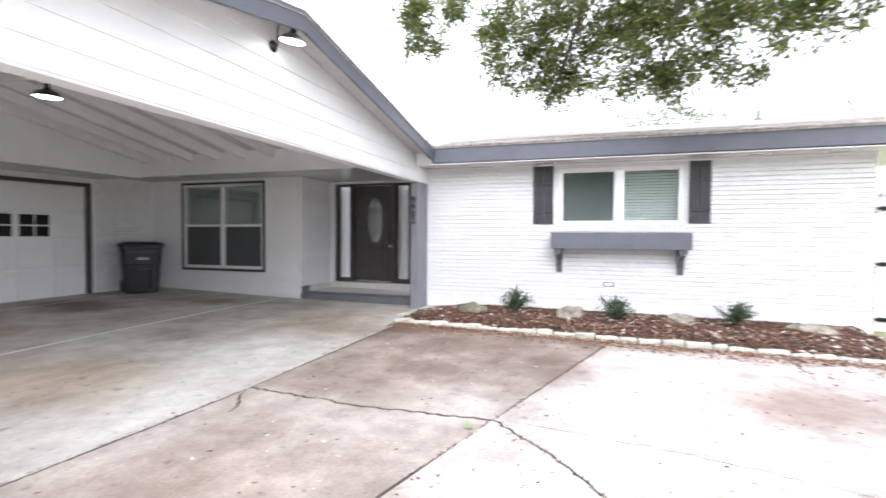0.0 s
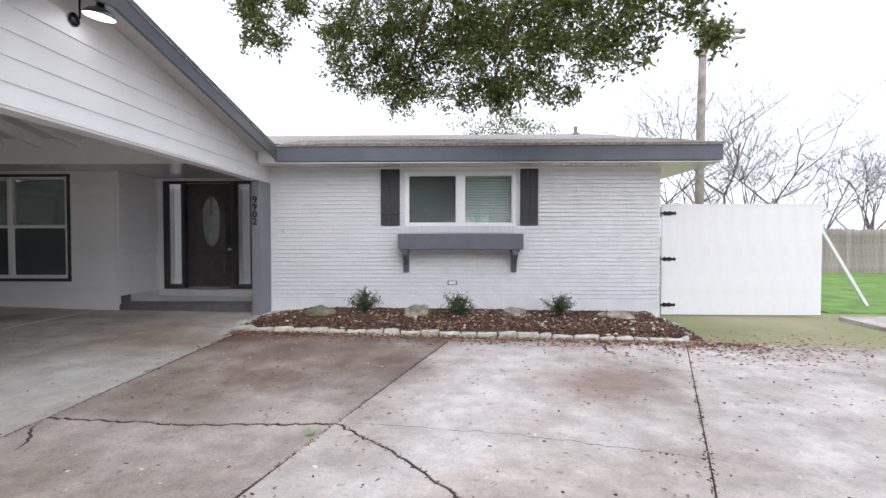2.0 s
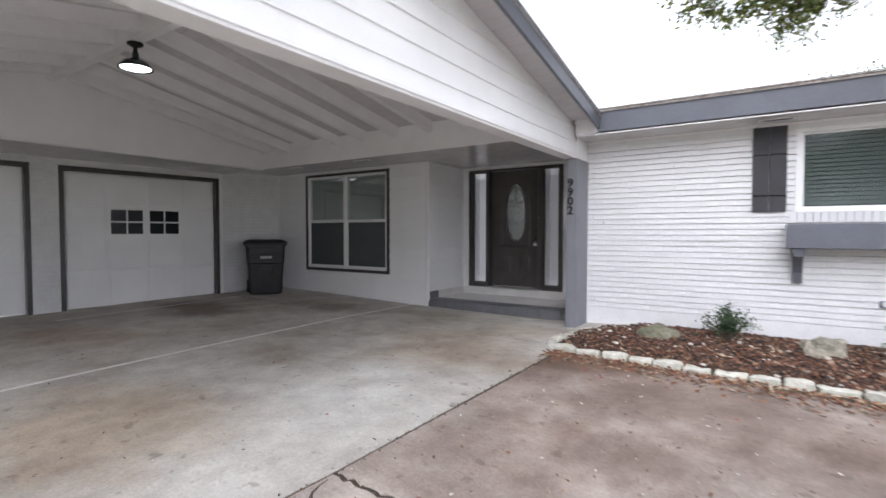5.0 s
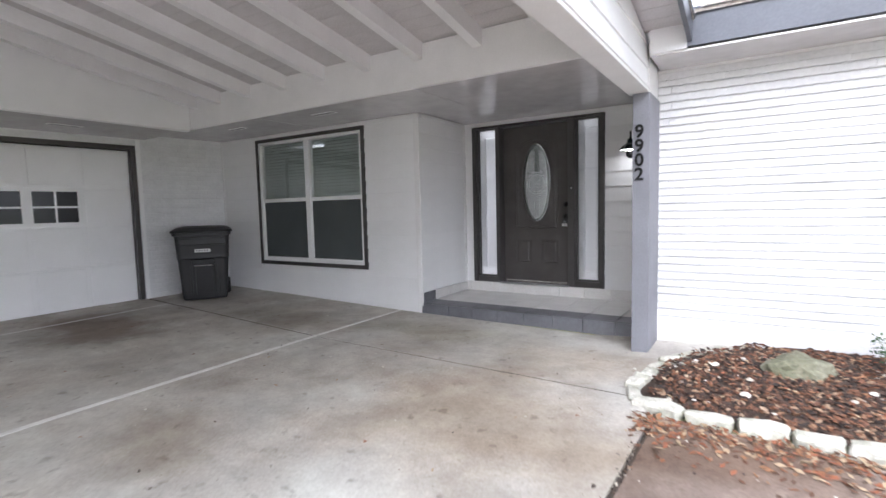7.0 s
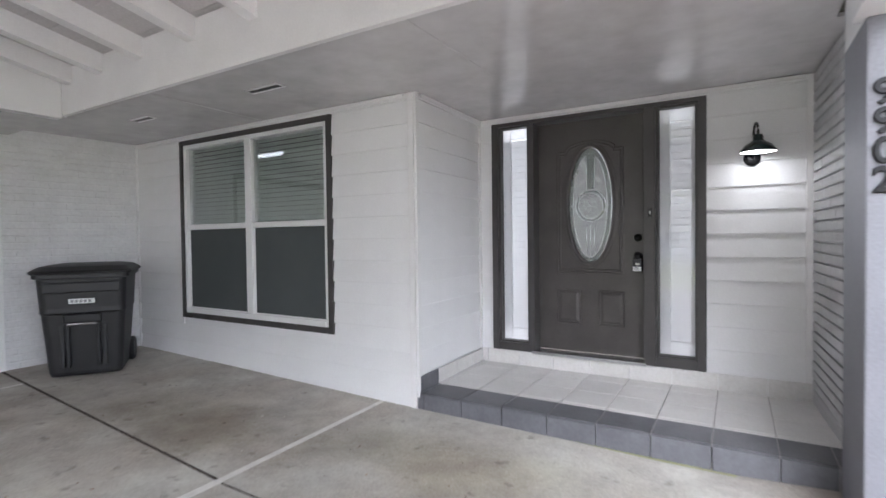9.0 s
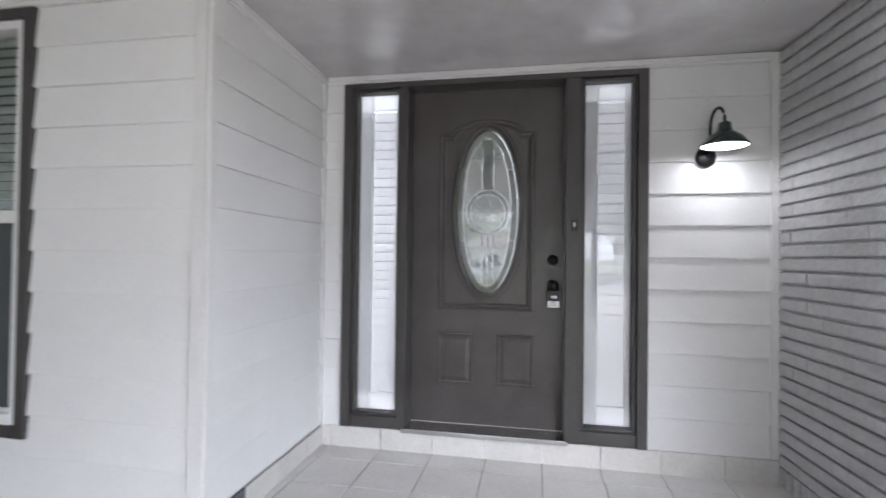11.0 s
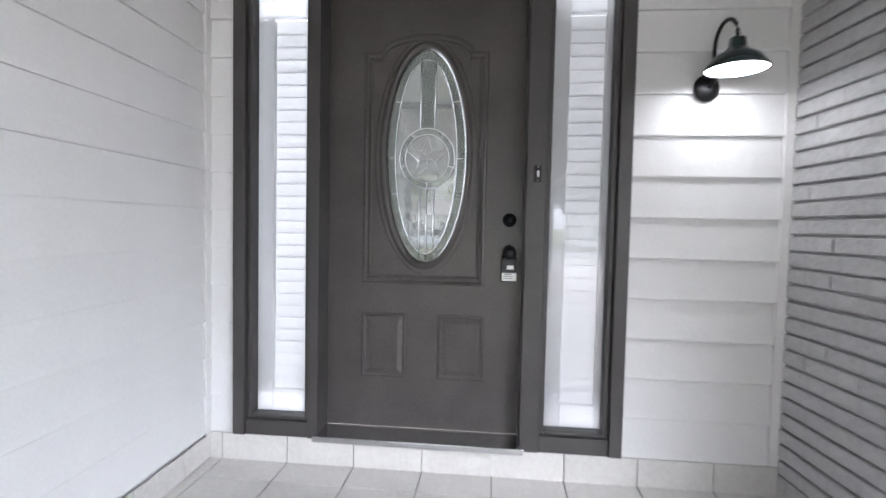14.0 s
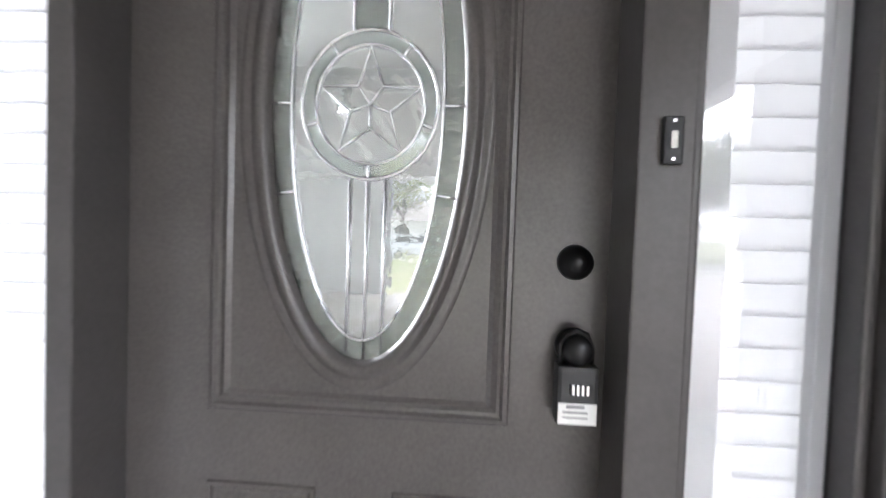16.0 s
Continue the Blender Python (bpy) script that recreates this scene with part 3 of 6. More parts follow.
def lay_bricks(wall, rows, near, rest_label, mat=BRICK, uneven=0.0045):
    """The nearest rows become bricks of their own, the others one joined part."""
    rnd = random.Random(5)
    verts, faces = [], []
    count = 0
    for a, b, z in rows:
        h = BH - JT + rnd.choice((-0.6, 0.0, 0.0, 0.6)) * uneven
        y = rnd.uniform(-uneven, uneven)
        if near(a, z) and count < 300:
            piece("brick", brick_mesh(round((b - a) / 0.02) * 0.02 if abs(b - a - BL + HJ) > 0.01 else BL - HJ, h, mat), wall, Matrix.Translation((a, y, z)))
            count += 1
            continue
        k = len(verts)
        d, e = -0.03 + y, 0.004
        verts += [(a, 0, z), (b, 0, z), (b, 0, z + h), (a, 0, z + h),
                  (a, d + e, z), (b, d + e, z), (b, d + e, z + h), (a, d + e, z + h),
                  (a + 0.0005, d, z + e), (b - 0.0005, d, z + e), (b - 0.0005, d, z + h - e), (a + 0.0005, d, z + h - e)]
        faces += [(k + 8, k + 9, k + 10, k + 11)]
        for i in range(4):
            j = (i + 1) % 4
            faces += [(k + i, k + j, k + 4 + j, k + 4 + i), (k + 4 + i, k + 4 + j, k + 8 + j, k + 8 + i)]
    if verts:
        me = bpy.data.meshes.new("bricks")
        me.from_pydata(verts, [], faces)
        me.materials.append(mat)
        ob = new("bricks", me)
        ob.parent = wall
        tagged(ob, rest_label, kind="stuff")


BX0, BX1, BY, BTOP = -1.52, 5.27, 9.05, 2.62
bwin = (0.876 - BX0, 2.806 - BX0, 1.587, 2.522)
wall_b, len_b = wall_thing("wall_brick_front", (BX0, BY), (BX1, BY), -0.1, BTOP, [bwin], BRICK, "white painted brick front wall of the house", 0.2, -0.006)
# same paint as the front wall; its shade is put into the colour
wall_s, len_s = wall_thing("wall_brick_porch", E1, E2, -0.1, BTOP, [], SHADEBRICK, "white painted brick side wall of the porch, greyed for shade", 0.12, -0.008)
# smooth painted footing below the bricks
footing = part("footing", boxed(0, len_b, -0.032, -0.0062, -0.1, 0.335, 0.004), BRICK, wall_b, "smooth white painted concrete footing")

# right end wall and back of the house, plain
gable_side, _ = wall_thing("wall_brick_end", (BX1, BY + 0.022), (BX1, 14.5), -0.1, BTOP, [], BRICK, "plain white painted brick end wall", 0.2)
back, _ = wall_thing("wall_back", (BX1, 14.5), (-9.0, 14.5), -0.1, BTOP, [], SIDING, "plain back wall of the house", 0.2)

# garage wall
gm, glen = side_frame(C1, B1)
gdir = (Vector(B1) - Vector(C1)).normalized()


def g_u(y):
    return (y - C1[1]) / gdir.y


GTOP = 2.40
gd1 = (g_u(5.30), g_u(7.70), 0.0, GTOP - 0.06)
gd2 = (g_u(2.42), g_u(4.82), 0.0, GTOP - 0.06)
wall_g, _ = wall_thing("wall_garage", C1, B1, -0.1, 2.66, [gd1, gd2], BRICK, "white painted brick garage wall at the back of the carport", 0.2, -0.025)
# unseen wall, added and sized to hold back light from the carport's open side
light_block, _ = wall_thing("wall_carport_side", (-5.0, 0.5), (-9.0, 0.5), -0.15, 2.6, [], SIDING, "plain white unseen wall added to dim the carport", 0.12)
wall_gb, _ = wall_thing("wall_garage_back", (-9.0, 14.5), (-14.5, 14.5), -0.1, 2.6, [], SIDING, "plain back wall of the garage", 0.2)
wall_gl, _ = wall_thing("wall_garage_left", (-14.5, 14.5), (-14.5, 0.5), -0.1, 2.6, [], SIDING, "plain side wall of the garage", 0.2)
wall_gf, _ = wall_thing("wall_garage_front", (-14.5, 0.5), (-9.0, 0.5), -0.1, 2.6, [], SIDING, "plain front wall of the garage", 0.2)

# ---------------- ceilings and carport roof ----------------
RID_Y, RID_Z, PITCH = 4.68, 3.37, 0.19        # underside of the rafters at the ridge
BEAM_Y, BACK_X = 7.9, -7.07


def raft_z(y):
    return RID_Z - PITCH * abs(y - RID_Y)


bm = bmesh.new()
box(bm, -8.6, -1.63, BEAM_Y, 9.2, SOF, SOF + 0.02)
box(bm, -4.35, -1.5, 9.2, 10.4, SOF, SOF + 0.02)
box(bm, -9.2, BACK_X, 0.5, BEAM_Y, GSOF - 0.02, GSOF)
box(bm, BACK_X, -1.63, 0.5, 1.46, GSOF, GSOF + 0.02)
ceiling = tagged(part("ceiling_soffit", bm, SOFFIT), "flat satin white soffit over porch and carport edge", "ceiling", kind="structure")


for sx in (-6.0, -3.58):
    part("seam_strip", boxed(sx - 0.012, sx + 0.012, BEAM_Y + 0.01, 9.05, SOF - 0.004, SOF - 0.0005, 0.001), SOFFIT, ceiling, "thin painted seam strip")


def soffit_vent(x, y, w, turn, z=SOF):
    v = empty("soffit_vent", pose(x, y, z, 0, 0, turn), "slotted white metal vent in the soffit", "vent", "soffit vents")
    part("frame", boxed(-w / 2, w / 2, -0.05, 0.05, -0.006, -0.001, 0.002), WHITE, v)
    part("slot", boxed(-w / 2 + 0.02, w / 2 - 0.02, -0.022, 0.022, -0.009, -0.005), BLACK, v)


soffit_vent(-6.85, 8.42, 0.30, 0)
soffit_vent(-5.15, 8.40, 0.36, 0)
soffit_vent(-7.75, 6.7, 0.36, 90, GSOF - 0.02)

beam = tagged(part("carport_beam", boxed(BACK_X, -1.63, BEAM_Y - 0.04, BEAM_Y - 0.001, GSOF - 0.01, 2.906, 0.004), WHITE),
              "white painted beam that carries the carport rafters", "beam", kind="structure")
beam2 = tagged(part("carport_beam", boxed(BACK_X, -1.63, 1.461, 1.50, GSOF - 0.01, 2.84, 0.004), WHITE),
               "white painted beam that carries the carport rafters", "beam", kind="structure")

# back gable inside the carport
zb = GSOF - 0.032
inner = tagged(part("wall_inner_gable", prism([(1.45, zb), (BEAM_Y - 0.04, zb), (BEAM_Y - 0.04, raft_z(BEAM_Y) + 0.14), (RID_Y, RID_Z + 0.14), (1.45, raft_z(1.45) + 0.14)], 0, 0.1), SIDING),
               "smooth white gable wall above the garage soffit", "wall", kind="structure")
inner.matrix_basis = Matrix.Translation((BACK_X, 0, 0)) @ Matrix.Rotation(radians(90), 4, "Z")

roof_c = empty("carport_roof", Matrix(), "open carport roof with white rafters and boards", "roof", kind="structure")


def rafter_bm(sign):
    end = RID_Y + sign * (BEAM_Y + 0.02 - RID_Y)
    bm = bmesh.new()
    a, b = (RID_Y + sign * 0.03), end
    for x0, x1 in ((-0.045, 0.045),):
        pts = [(a, raft_z(a)), (b, raft_z(b)), (b, raft_z(b) + 0.15), (a, raft_z(a) + 0.15)]
        lo = [bm.verts.new((x0, y, z)) for y, z in pts]
        hi = [bm.verts.new((x1, y, z)) for y, z in pts]
        bm.faces.new(lo)
        bm.faces.new(hi[::-1])
        for i in range(4):
            j = (i + 1) % 4
            bm.faces.new((lo[i], hi[i], hi[j], lo[j]))
    return bm


for sign in (1, -1):
    me = mesh_of("rafter", rafter_bm(sign), WHITE)
    for x in (-6.92, -6.42, -5.84, -5.21, -4.60, -3.98, -3.36, -2.745, -2.13):
        piece("rafter", me, roof_c, Matrix.Translation((x, 0, 0)))
part("ridge_beam", boxed(BACK_X, -1.62, RID_Y - 0.05, RID_Y + 0.05, RID_Z - 0.06, RID_Z + 0.16, 0.004), WHITE, roof_c, "white ridge beam")
# roof boards running across the rafters
nb = 24
for sign in (1, -1):
    run = (8.46 - RID_Y) / nb
    bmb = bmesh.new()
    ang = math.atan(PITCH)
    box(bmb, BACK_X, -1.18, 0.002, run / math.cos(ang) - 0.002, 0, 0.02, 0.002)
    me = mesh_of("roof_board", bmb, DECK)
    for i in range(nb):
        y = RID_Y + sign * i * run
        m = Matrix.Translation((0, y, raft_z(y) + 0.151)) @ Matrix.Rotation(-sign * ang, 4, "X")
        if sign < 0:
            m = Matrix.Translation((0, y, raft_z(y) + 0.151)) @ Matrix.Rotation(ang, 4, "X") @ Matrix.Translation((0, -run / math.cos(ang), 0))
        piece("roof_board", me, roof_c, m)
# shingled top, with its drip edge
for sign in (1, -1):
    pts = [(RID_Y, RID_Z + 0.175), (RID_Y + sign * 3.85, raft_z(RID_Y + 3.85) + 0.175), (RID_Y + sign * 3.85, raft_z(RID_Y + 3.85) + 0.20), (RID_Y, RID_Z + 0.20)]
    s = part("shingle_sheet", prism(pts, 0, 8.0 + 0.0), SHINGLE, roof_c, "brown grey asphalt shingles")
    s.matrix_basis = Matrix.Translation((-1.15, 0, 0)) @ Matrix.Rotation(radians(90), 4, "Z")

# front gable facing the drive: boards between beam and rake
GX = -1.5
gab = tagged(part("wall_front_gable", prism([(0.86, 2.40), (8.62, 2.40), (8.62, raft_z(8.62) + 0.15), (RID_Y, RID_Z + 0.15), (0.86, raft_z(0.86) + 0.15)], 0.02, 0.12), SIDING),
             "white lap siding gable over the carport opening", "wall", kind="structure")
gab.matrix_basis = Matrix.Translation((GX, 0, 0)) @ Matrix.Rotation(radians(90), 4, "Z")
z = 2.35
while z < RID_Z + 0.1:
    top = z + 0.191
    bm = bmesh.new()
    ylim = []
    for zz in (z, min(top, RID_Z + 0.135)):
        half = min(3.94, (RID_Z + 0.14 - zz) / PITCH)
        ylim.append((RID_Y - half, RID_Y + half))
    t = min(top, RID_Z + 0.135)
    if t - z > 0.02:
        v = [bm.verts.new(c) for c in ((ylim[0][0], 0.003, z), (ylim[0][1], 0.003, z), (ylim[1][1], 0.016, t), (ylim[1][0], 0.016, t),
                                       (ylim[0][0], 0.02, z), (ylim[0][1], 0.02, z), (ylim[1][1], 0.02, t), (ylim[1][0], 0.02, t))]
        for q in ((0, 1, 2, 3), (7, 6, 5, 4), (0, 4, 5, 1), (1, 5, 6, 2), (2, 6, 7, 3), (3, 7, 4, 0)):
            bm.faces.new([v[i] for i in q])
        part("board", bm, SIDING, gab)
    z = top
part("bottom_trim", boxed(0.86, 8.62, -0.012, 0.13, 2.335, 2.398, 0.005), WHITE, gab, "white moulded trim along the gable foot")
part("bead", boxed(0.86, 8.62, -0.024, 0.0, 2.357, 2.374, 0.006), WHITE, gab)
part("header", boxed(0.86, 8.62, 0.122, 0.16, 2.335, 2.80, 0.004), WHITE, gab)
# raked fascia
for sign in (1, -1):
    yy = RID_Y + sign * 3.82
    pts = [(RID_Y, RID_Z + 0.02), (yy, raft_z(yy) + 0.02), (yy, raft_z(yy) + 0.185), (RID_Y, RID_Z + 0.185)]
    s = part("rake_fascia", prism(pts, 0, 0.035), FASCIA, roof_c, "slate grey raked fascia board")
    s.matrix_basis = Matrix.Translation((-1.16, 0, 0)) @ Matrix.Rotation(radians(90), 4, "Z")
    pts = [(RID_Y, RID_Z + 0.187), (yy, raft_z(yy) + 0.187), (yy, raft_z(yy) + 0.222), (RID_Y, RID_Z + 0.222)]
    s = part("drip_edge", prism(pts, 0, 0.05), FASCIA, roof_c, "grey drip edge")
    s.matrix_basis = Matrix.Translation((-1.145, 0, 0)) @ Matrix.Rotation(radians(90), 4, "Z")

# post with the house number
post = empty("carport_post", Matrix.Translation((-1.55, 8.80, ground_z(-1.55, 8.8))), "square grey painted carport post with house number", "post", kind="structure")
gp = ground_z(-1.55, 8.8)
part("shaft", boxed(-0.07, 0.07, -0.25, 0.248, -0.06, 2.335 - gp, 0.006), POST, post)
for i, ch in enumerate("9902"):
    cu = bpy.data.curves.new("digit", "FONT")
    cu.body, cu.size, cu.extrude, cu.align_x = ch, 0.15, 0.005, "CENTER"
    cu.bevel_depth = 0.004
    tmp = new("digit", cu)
    dg = bpy.context.evaluated_depsgraph_get()
    me = bpy.data.meshes.new_from_object(tmp.evaluated_get(dg))
    bpy.data.objects.remove(tmp)
    me.materials.clear()
    me.materials.append(BLACK)
    o = new("digit", me)
    o.parent = post
    o.matrix_basis = pose(-0.012, -0.258, 1.965 - i * 0.121 - gp, 90, 0, 0)
    o["label"] = "black metal digit " + ch
post2 = tagged(part("carport_post", boxed(-0.07, 0.07, -0.07, 0.07, -0.1, 2.34, 0.006), POST), "square grey painted carport post", "post", kind="structure")
post2.matrix_basis = Matrix.Translation((-1.55, 0.93, 0))

post3 = tagged(part("carport_post", boxed(-0.07, 0.07, -0.07, 0.07, -0.1, GSOF, 0.006), POST), "square grey painted carport post", "post", kind="structure")
post3.matrix_basis = Matrix.Translation((-4.9, 0.93, 0))

part("corner_fill", boxed(8.621, 9.035, -0.005, 0.12, 2.336, 2.95, 0.003), WHITE, gab)
part("corner_fill", boxed(8.47, 8.62, -0.30, -0.026, 2.616, 2.93, 0.003), SIDING, gab)

# ---------------- main roof ----------------
EY, EZ = 8.45, 2.90
roof = empty("main_roof", Matrix(), "low brown grey shingle roof with slate grey fascia", "roof", kind="structure")
RZ, RY, RX = 3.72, 11.75, 4.75
XR = 6.03
bm = bmesh.new()
p = [bm.verts.new(c) for c in ((-9, EY, EZ), (XR, EY, EZ), (RX, RY, RZ), (-9, RY, RZ), (XR, 15.0, EZ), (-9, 15.0, EZ), (-15, EY, EZ), (-15, 15.0, EZ), (-15, RY, RZ))]
for q in ((0, 1, 2, 3), (1, 4, 2), (4, 5, 3, 2), (6, 0, 3, 8), (3, 5, 7, 8)):
    bm.faces.new([p[i] for i in q])
bmesh.ops.recalc_face_normals(bm, faces=bm.faces)
bmesh.ops.solidify(bm, geom=bm.faces[:], thickness=0.03)
part("shingle_sheet", bm, SHINGLE, roof, "brown grey asphalt shingles")
# shingle courses near the eave
me_c = {}
slope = (RZ - EZ) / (RY - EY)
rnd = random.Random(8)
for r in range(9):
    y = EY + r * 0.14
    zc = EZ + (y - EY) * slope
    xe = XR - (y - EY) * (XR - RX) / (RY - EY)
    bm = bmesh.new()
    x = -1.1
    while x < xe - 0.05:
        w = min(rnd.uniform(0.28, 0.34), xe - x)
        h = rnd.uniform(0.008, 0.016)
        v = [bm.verts.new(c) for c in ((x, y - 0.02, zc + h - 0.004), (x + w - 0.006, y - 0.02, zc + h - 0.004), (x + w - 0.006, y + 0.14, zc + 0.14 * slope + 0.006), (x, y + 0.14, zc + 0.14 * slope + 0.006),
                                       (x, y - 0.02, zc - 0.003), (x + w - 0.006, y - 0.02, zc - 0.003))]
        bm.faces.new(v[:4])
        bm.faces.new((v[0], v[4], v[5], v[1]))
        x += w
    part("shingle_course", bm, SHINGLE, roof)["kind"] = "stuff"
part("fascia_board", boxed(-1.20, XR, EY + 0.03, EY + 0.065, 2.63, EZ - 0.004, 0.004), FASCIA, roof, "slate grey eave fascia board")
part("fascia_board", boxed(XR - 0.035, XR, EY + 0.066, 15.0, 2.63, EZ - 0.004, 0.004), FASCIA, roof, "slate grey eave fascia board")
part("drip_edge", boxed(-1.20, XR + 0.02, EY - 0.005, EY + 0.06, EZ - 0.004, EZ + 0.016, 0.003), FASCIA, roof)
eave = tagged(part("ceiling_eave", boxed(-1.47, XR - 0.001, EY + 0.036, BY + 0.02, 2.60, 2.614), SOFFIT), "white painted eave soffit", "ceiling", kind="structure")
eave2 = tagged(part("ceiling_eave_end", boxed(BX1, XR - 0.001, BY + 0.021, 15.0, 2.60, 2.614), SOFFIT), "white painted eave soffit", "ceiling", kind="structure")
for vx in (0.69, 3.72, 4.72):
    soffit_vent(vx, 8.74, 0.34, 0, 2.60)
pipe = empty("roof_pipe", Matrix.Translation((4.42, 11.6, RZ - 0.06)), "small grey plumbing vent pipe on the shingle roof", "vent pipe")
bm = bmesh.new()
lathe(bm, [(0.0, 0.0), (0.12, 0.0), (0.11, 0.02), (0.045, 0.06), (0.04, 0.065), (0.04, 0.19), (0.033, 0.19), (0.033, 0.10), (0.0, 0.10)], 20)
part("pipe", bm, POST, pipe, "", True)
frieze = tagged(part("trim_frieze", boxed(BX0, BX1, BY - 0.048, BY - 0.031, 2.575, 2.599, 0.004), WHITE), "white frieze trim under the eave", "trim", kind="structure")

# ---------------- porch floor ----------------
porch = empty("porch_floor", Matrix(), "raised porch with white tiles and grey slate step edge", "porch", kind="structure")
bm = bmesh.new()
v = []
for x, y in ((-4.25, 9.095), (-1.62, 9.095), (-1.55, 9.10), (-1.585, 10.28), (-4.28, 10.28)):
    v.append((x, y))
top = [bm.verts.new((x, y, porch_z(y) - 0.008)) for x, y in v]
low = [bm.verts.new((x, y, -0.05)) for x, y in v]
bm.faces.new(top)
bm.faces.new(low[::-1])
for i in range(5):
    bm.faces.new((top[i], low[i], low[(i + 1) % 5], top[(i + 1) % 5]))
part("grout_bed", bm, GROUT, porch)


def floor_tile(x0, x1, y0, y1, mat, lift=0.0):
    bm = bmesh.new()
    j = 0.0035
    vv = []
    for z, e in ((-0.007, j), (-0.0015, j), (0.0, j + 0.0025)):
        vv.append([bm.verts.new((x, y, porch_z(y) + z + lift)) for x, y in ((x0 + e, y0 + e), (x1 - e, y0 + e), (x1 - e, y1 - e), (x0 + e, y1 - e))])
    for a, b in zip(vv, vv[1:]):
        for i in range(4):
            bm.faces.new((a[i], a[(i + 1) % 4], b[(i + 1) % 4], b[i]))
    bm.faces.new(vv[-1])
    part("tile", bm, mat, porch)


cols = [-4.26, -4.19, -3.86, -3.53, -3.20, -2.87, -2.54, -2.21, -1.88, -1.56]
rows_y = [9.36, 9.405, 9.735, 10.065, 10.262]
for a, b in zip(cols, cols[1:]):
    for c, d in zip(rows_y, rows_y[1:]):
        floor_tile(a, b, c, d, TILE)
scol = [-4.25, -4.19, -3.86, -3.53, -3.20, -2.87, -2.54, -2.21, -1.88, -1.625]
for a, b in zip(scol, scol[1:]):
    floor_tile(a, b, 9.07, 9.36, SLATE)
    zt = porch_z(9.07)
    zg = ground_z((a + b) / 2, 9.06)
    part("riser_tile", boxed(a + 0.003, b - 0.003, 9.07, 9.094, zg - 0.02, zt - 0.012, 0.002), SLATE, porch)
floor_tile(-1.625, -1.56, 9.10, 9.36, SLATE)
# tile skirting: white along the door wall and the return, slate at the step
for a, b in zip(cols, cols[1:]):
    if b > -4.2:
        part("skirting_tile", boxed(max(a, -4.262) + 0.002, b - 0.002, 10.247, 10.262, 0.213, 0.343, 0.002), TILE, porch)
rm, rl = side_frame(A1, D1)
for a, b, mat, top in ((0.0, 0.275, SLATE, 0.342), (0.279, 0.61, TILE, 0.340), (0.614, 0.94, TILE, 0.337), (0.944, rl - 0.02, TILE, 0.335)):
    o = part("skirting_tile", boxed(a, b, -0.027, -0.0165, 0.22, top, 0.002), mat, porch)
    o.matrix_basis = rm

# ---------------- corner boards and trims ----------------
def upright(name, u, y0, w, d, z0, z1, wall, mat=WHITE):
    part(name, boxed(u - w / 2, u + w / 2, y0 - d, y0, z0, z1, 0.003), mat, wall, "white corner board")


upright("corner_board", len_w - 0.030, 0.0, 0.055, 0.024, 0.0, SOF - 0.005, wall_w)
upright("corner_board", 0.024, 0.0, 0.048, 0.024, 0.0, SOF - 0.005, wall_w)
upright("corner_board", -0.002, 0.0, 0.044, 0.024, 0.18, SOF - 0.005, wall_r)
upright("corner_board", len_r - 0.03, 0.0, 0.05, 0.022, 0.33, SOF - 0.005, wall_r)
upright("corner_board", len_d - 0.035, 0.0, 0.065, 0.024, 0.345, SOF - 0.005, wall_d)
part("crown_strip", boxed(0.03, len_d - 0.07, -0.026, -0.004, SOF - 0.035, SOF - 0.004, 0.004), WHITE, wall_d)
part("crown_strip", boxed(0.06, len_r - 0.06, -0.026, -0.004, SOF - 0.035, SOF - 0.004, 0.004), WHITE, wall_r)
part("crown_strip", boxed(0.05, len_w - 0.1, -0.026, -0.004, SOF - 0.03, SOF - 0.004, 0.004), WHITE, wall_w)

# ---------------- door unit ----------------
# x of the unit runs from its left casing, y back from its face at 10.22
DX, DY = -4.14, 10.22
door = empty("door_front", Matrix.Translation((DX, DY, 0.35)), "closed charcoal front door with oval star glass between two sidelights", "door", kind="structure")
W_, H_ = 1.85, 2.165


def dpart(name, x0, x1, y0, y1, z0, z1, mat=FRAME, parent=None, label="", bevel=0.004):
    return part(name, boxed(x0, x1, y0, y1, z0, z1, bevel), mat, parent or door, label)


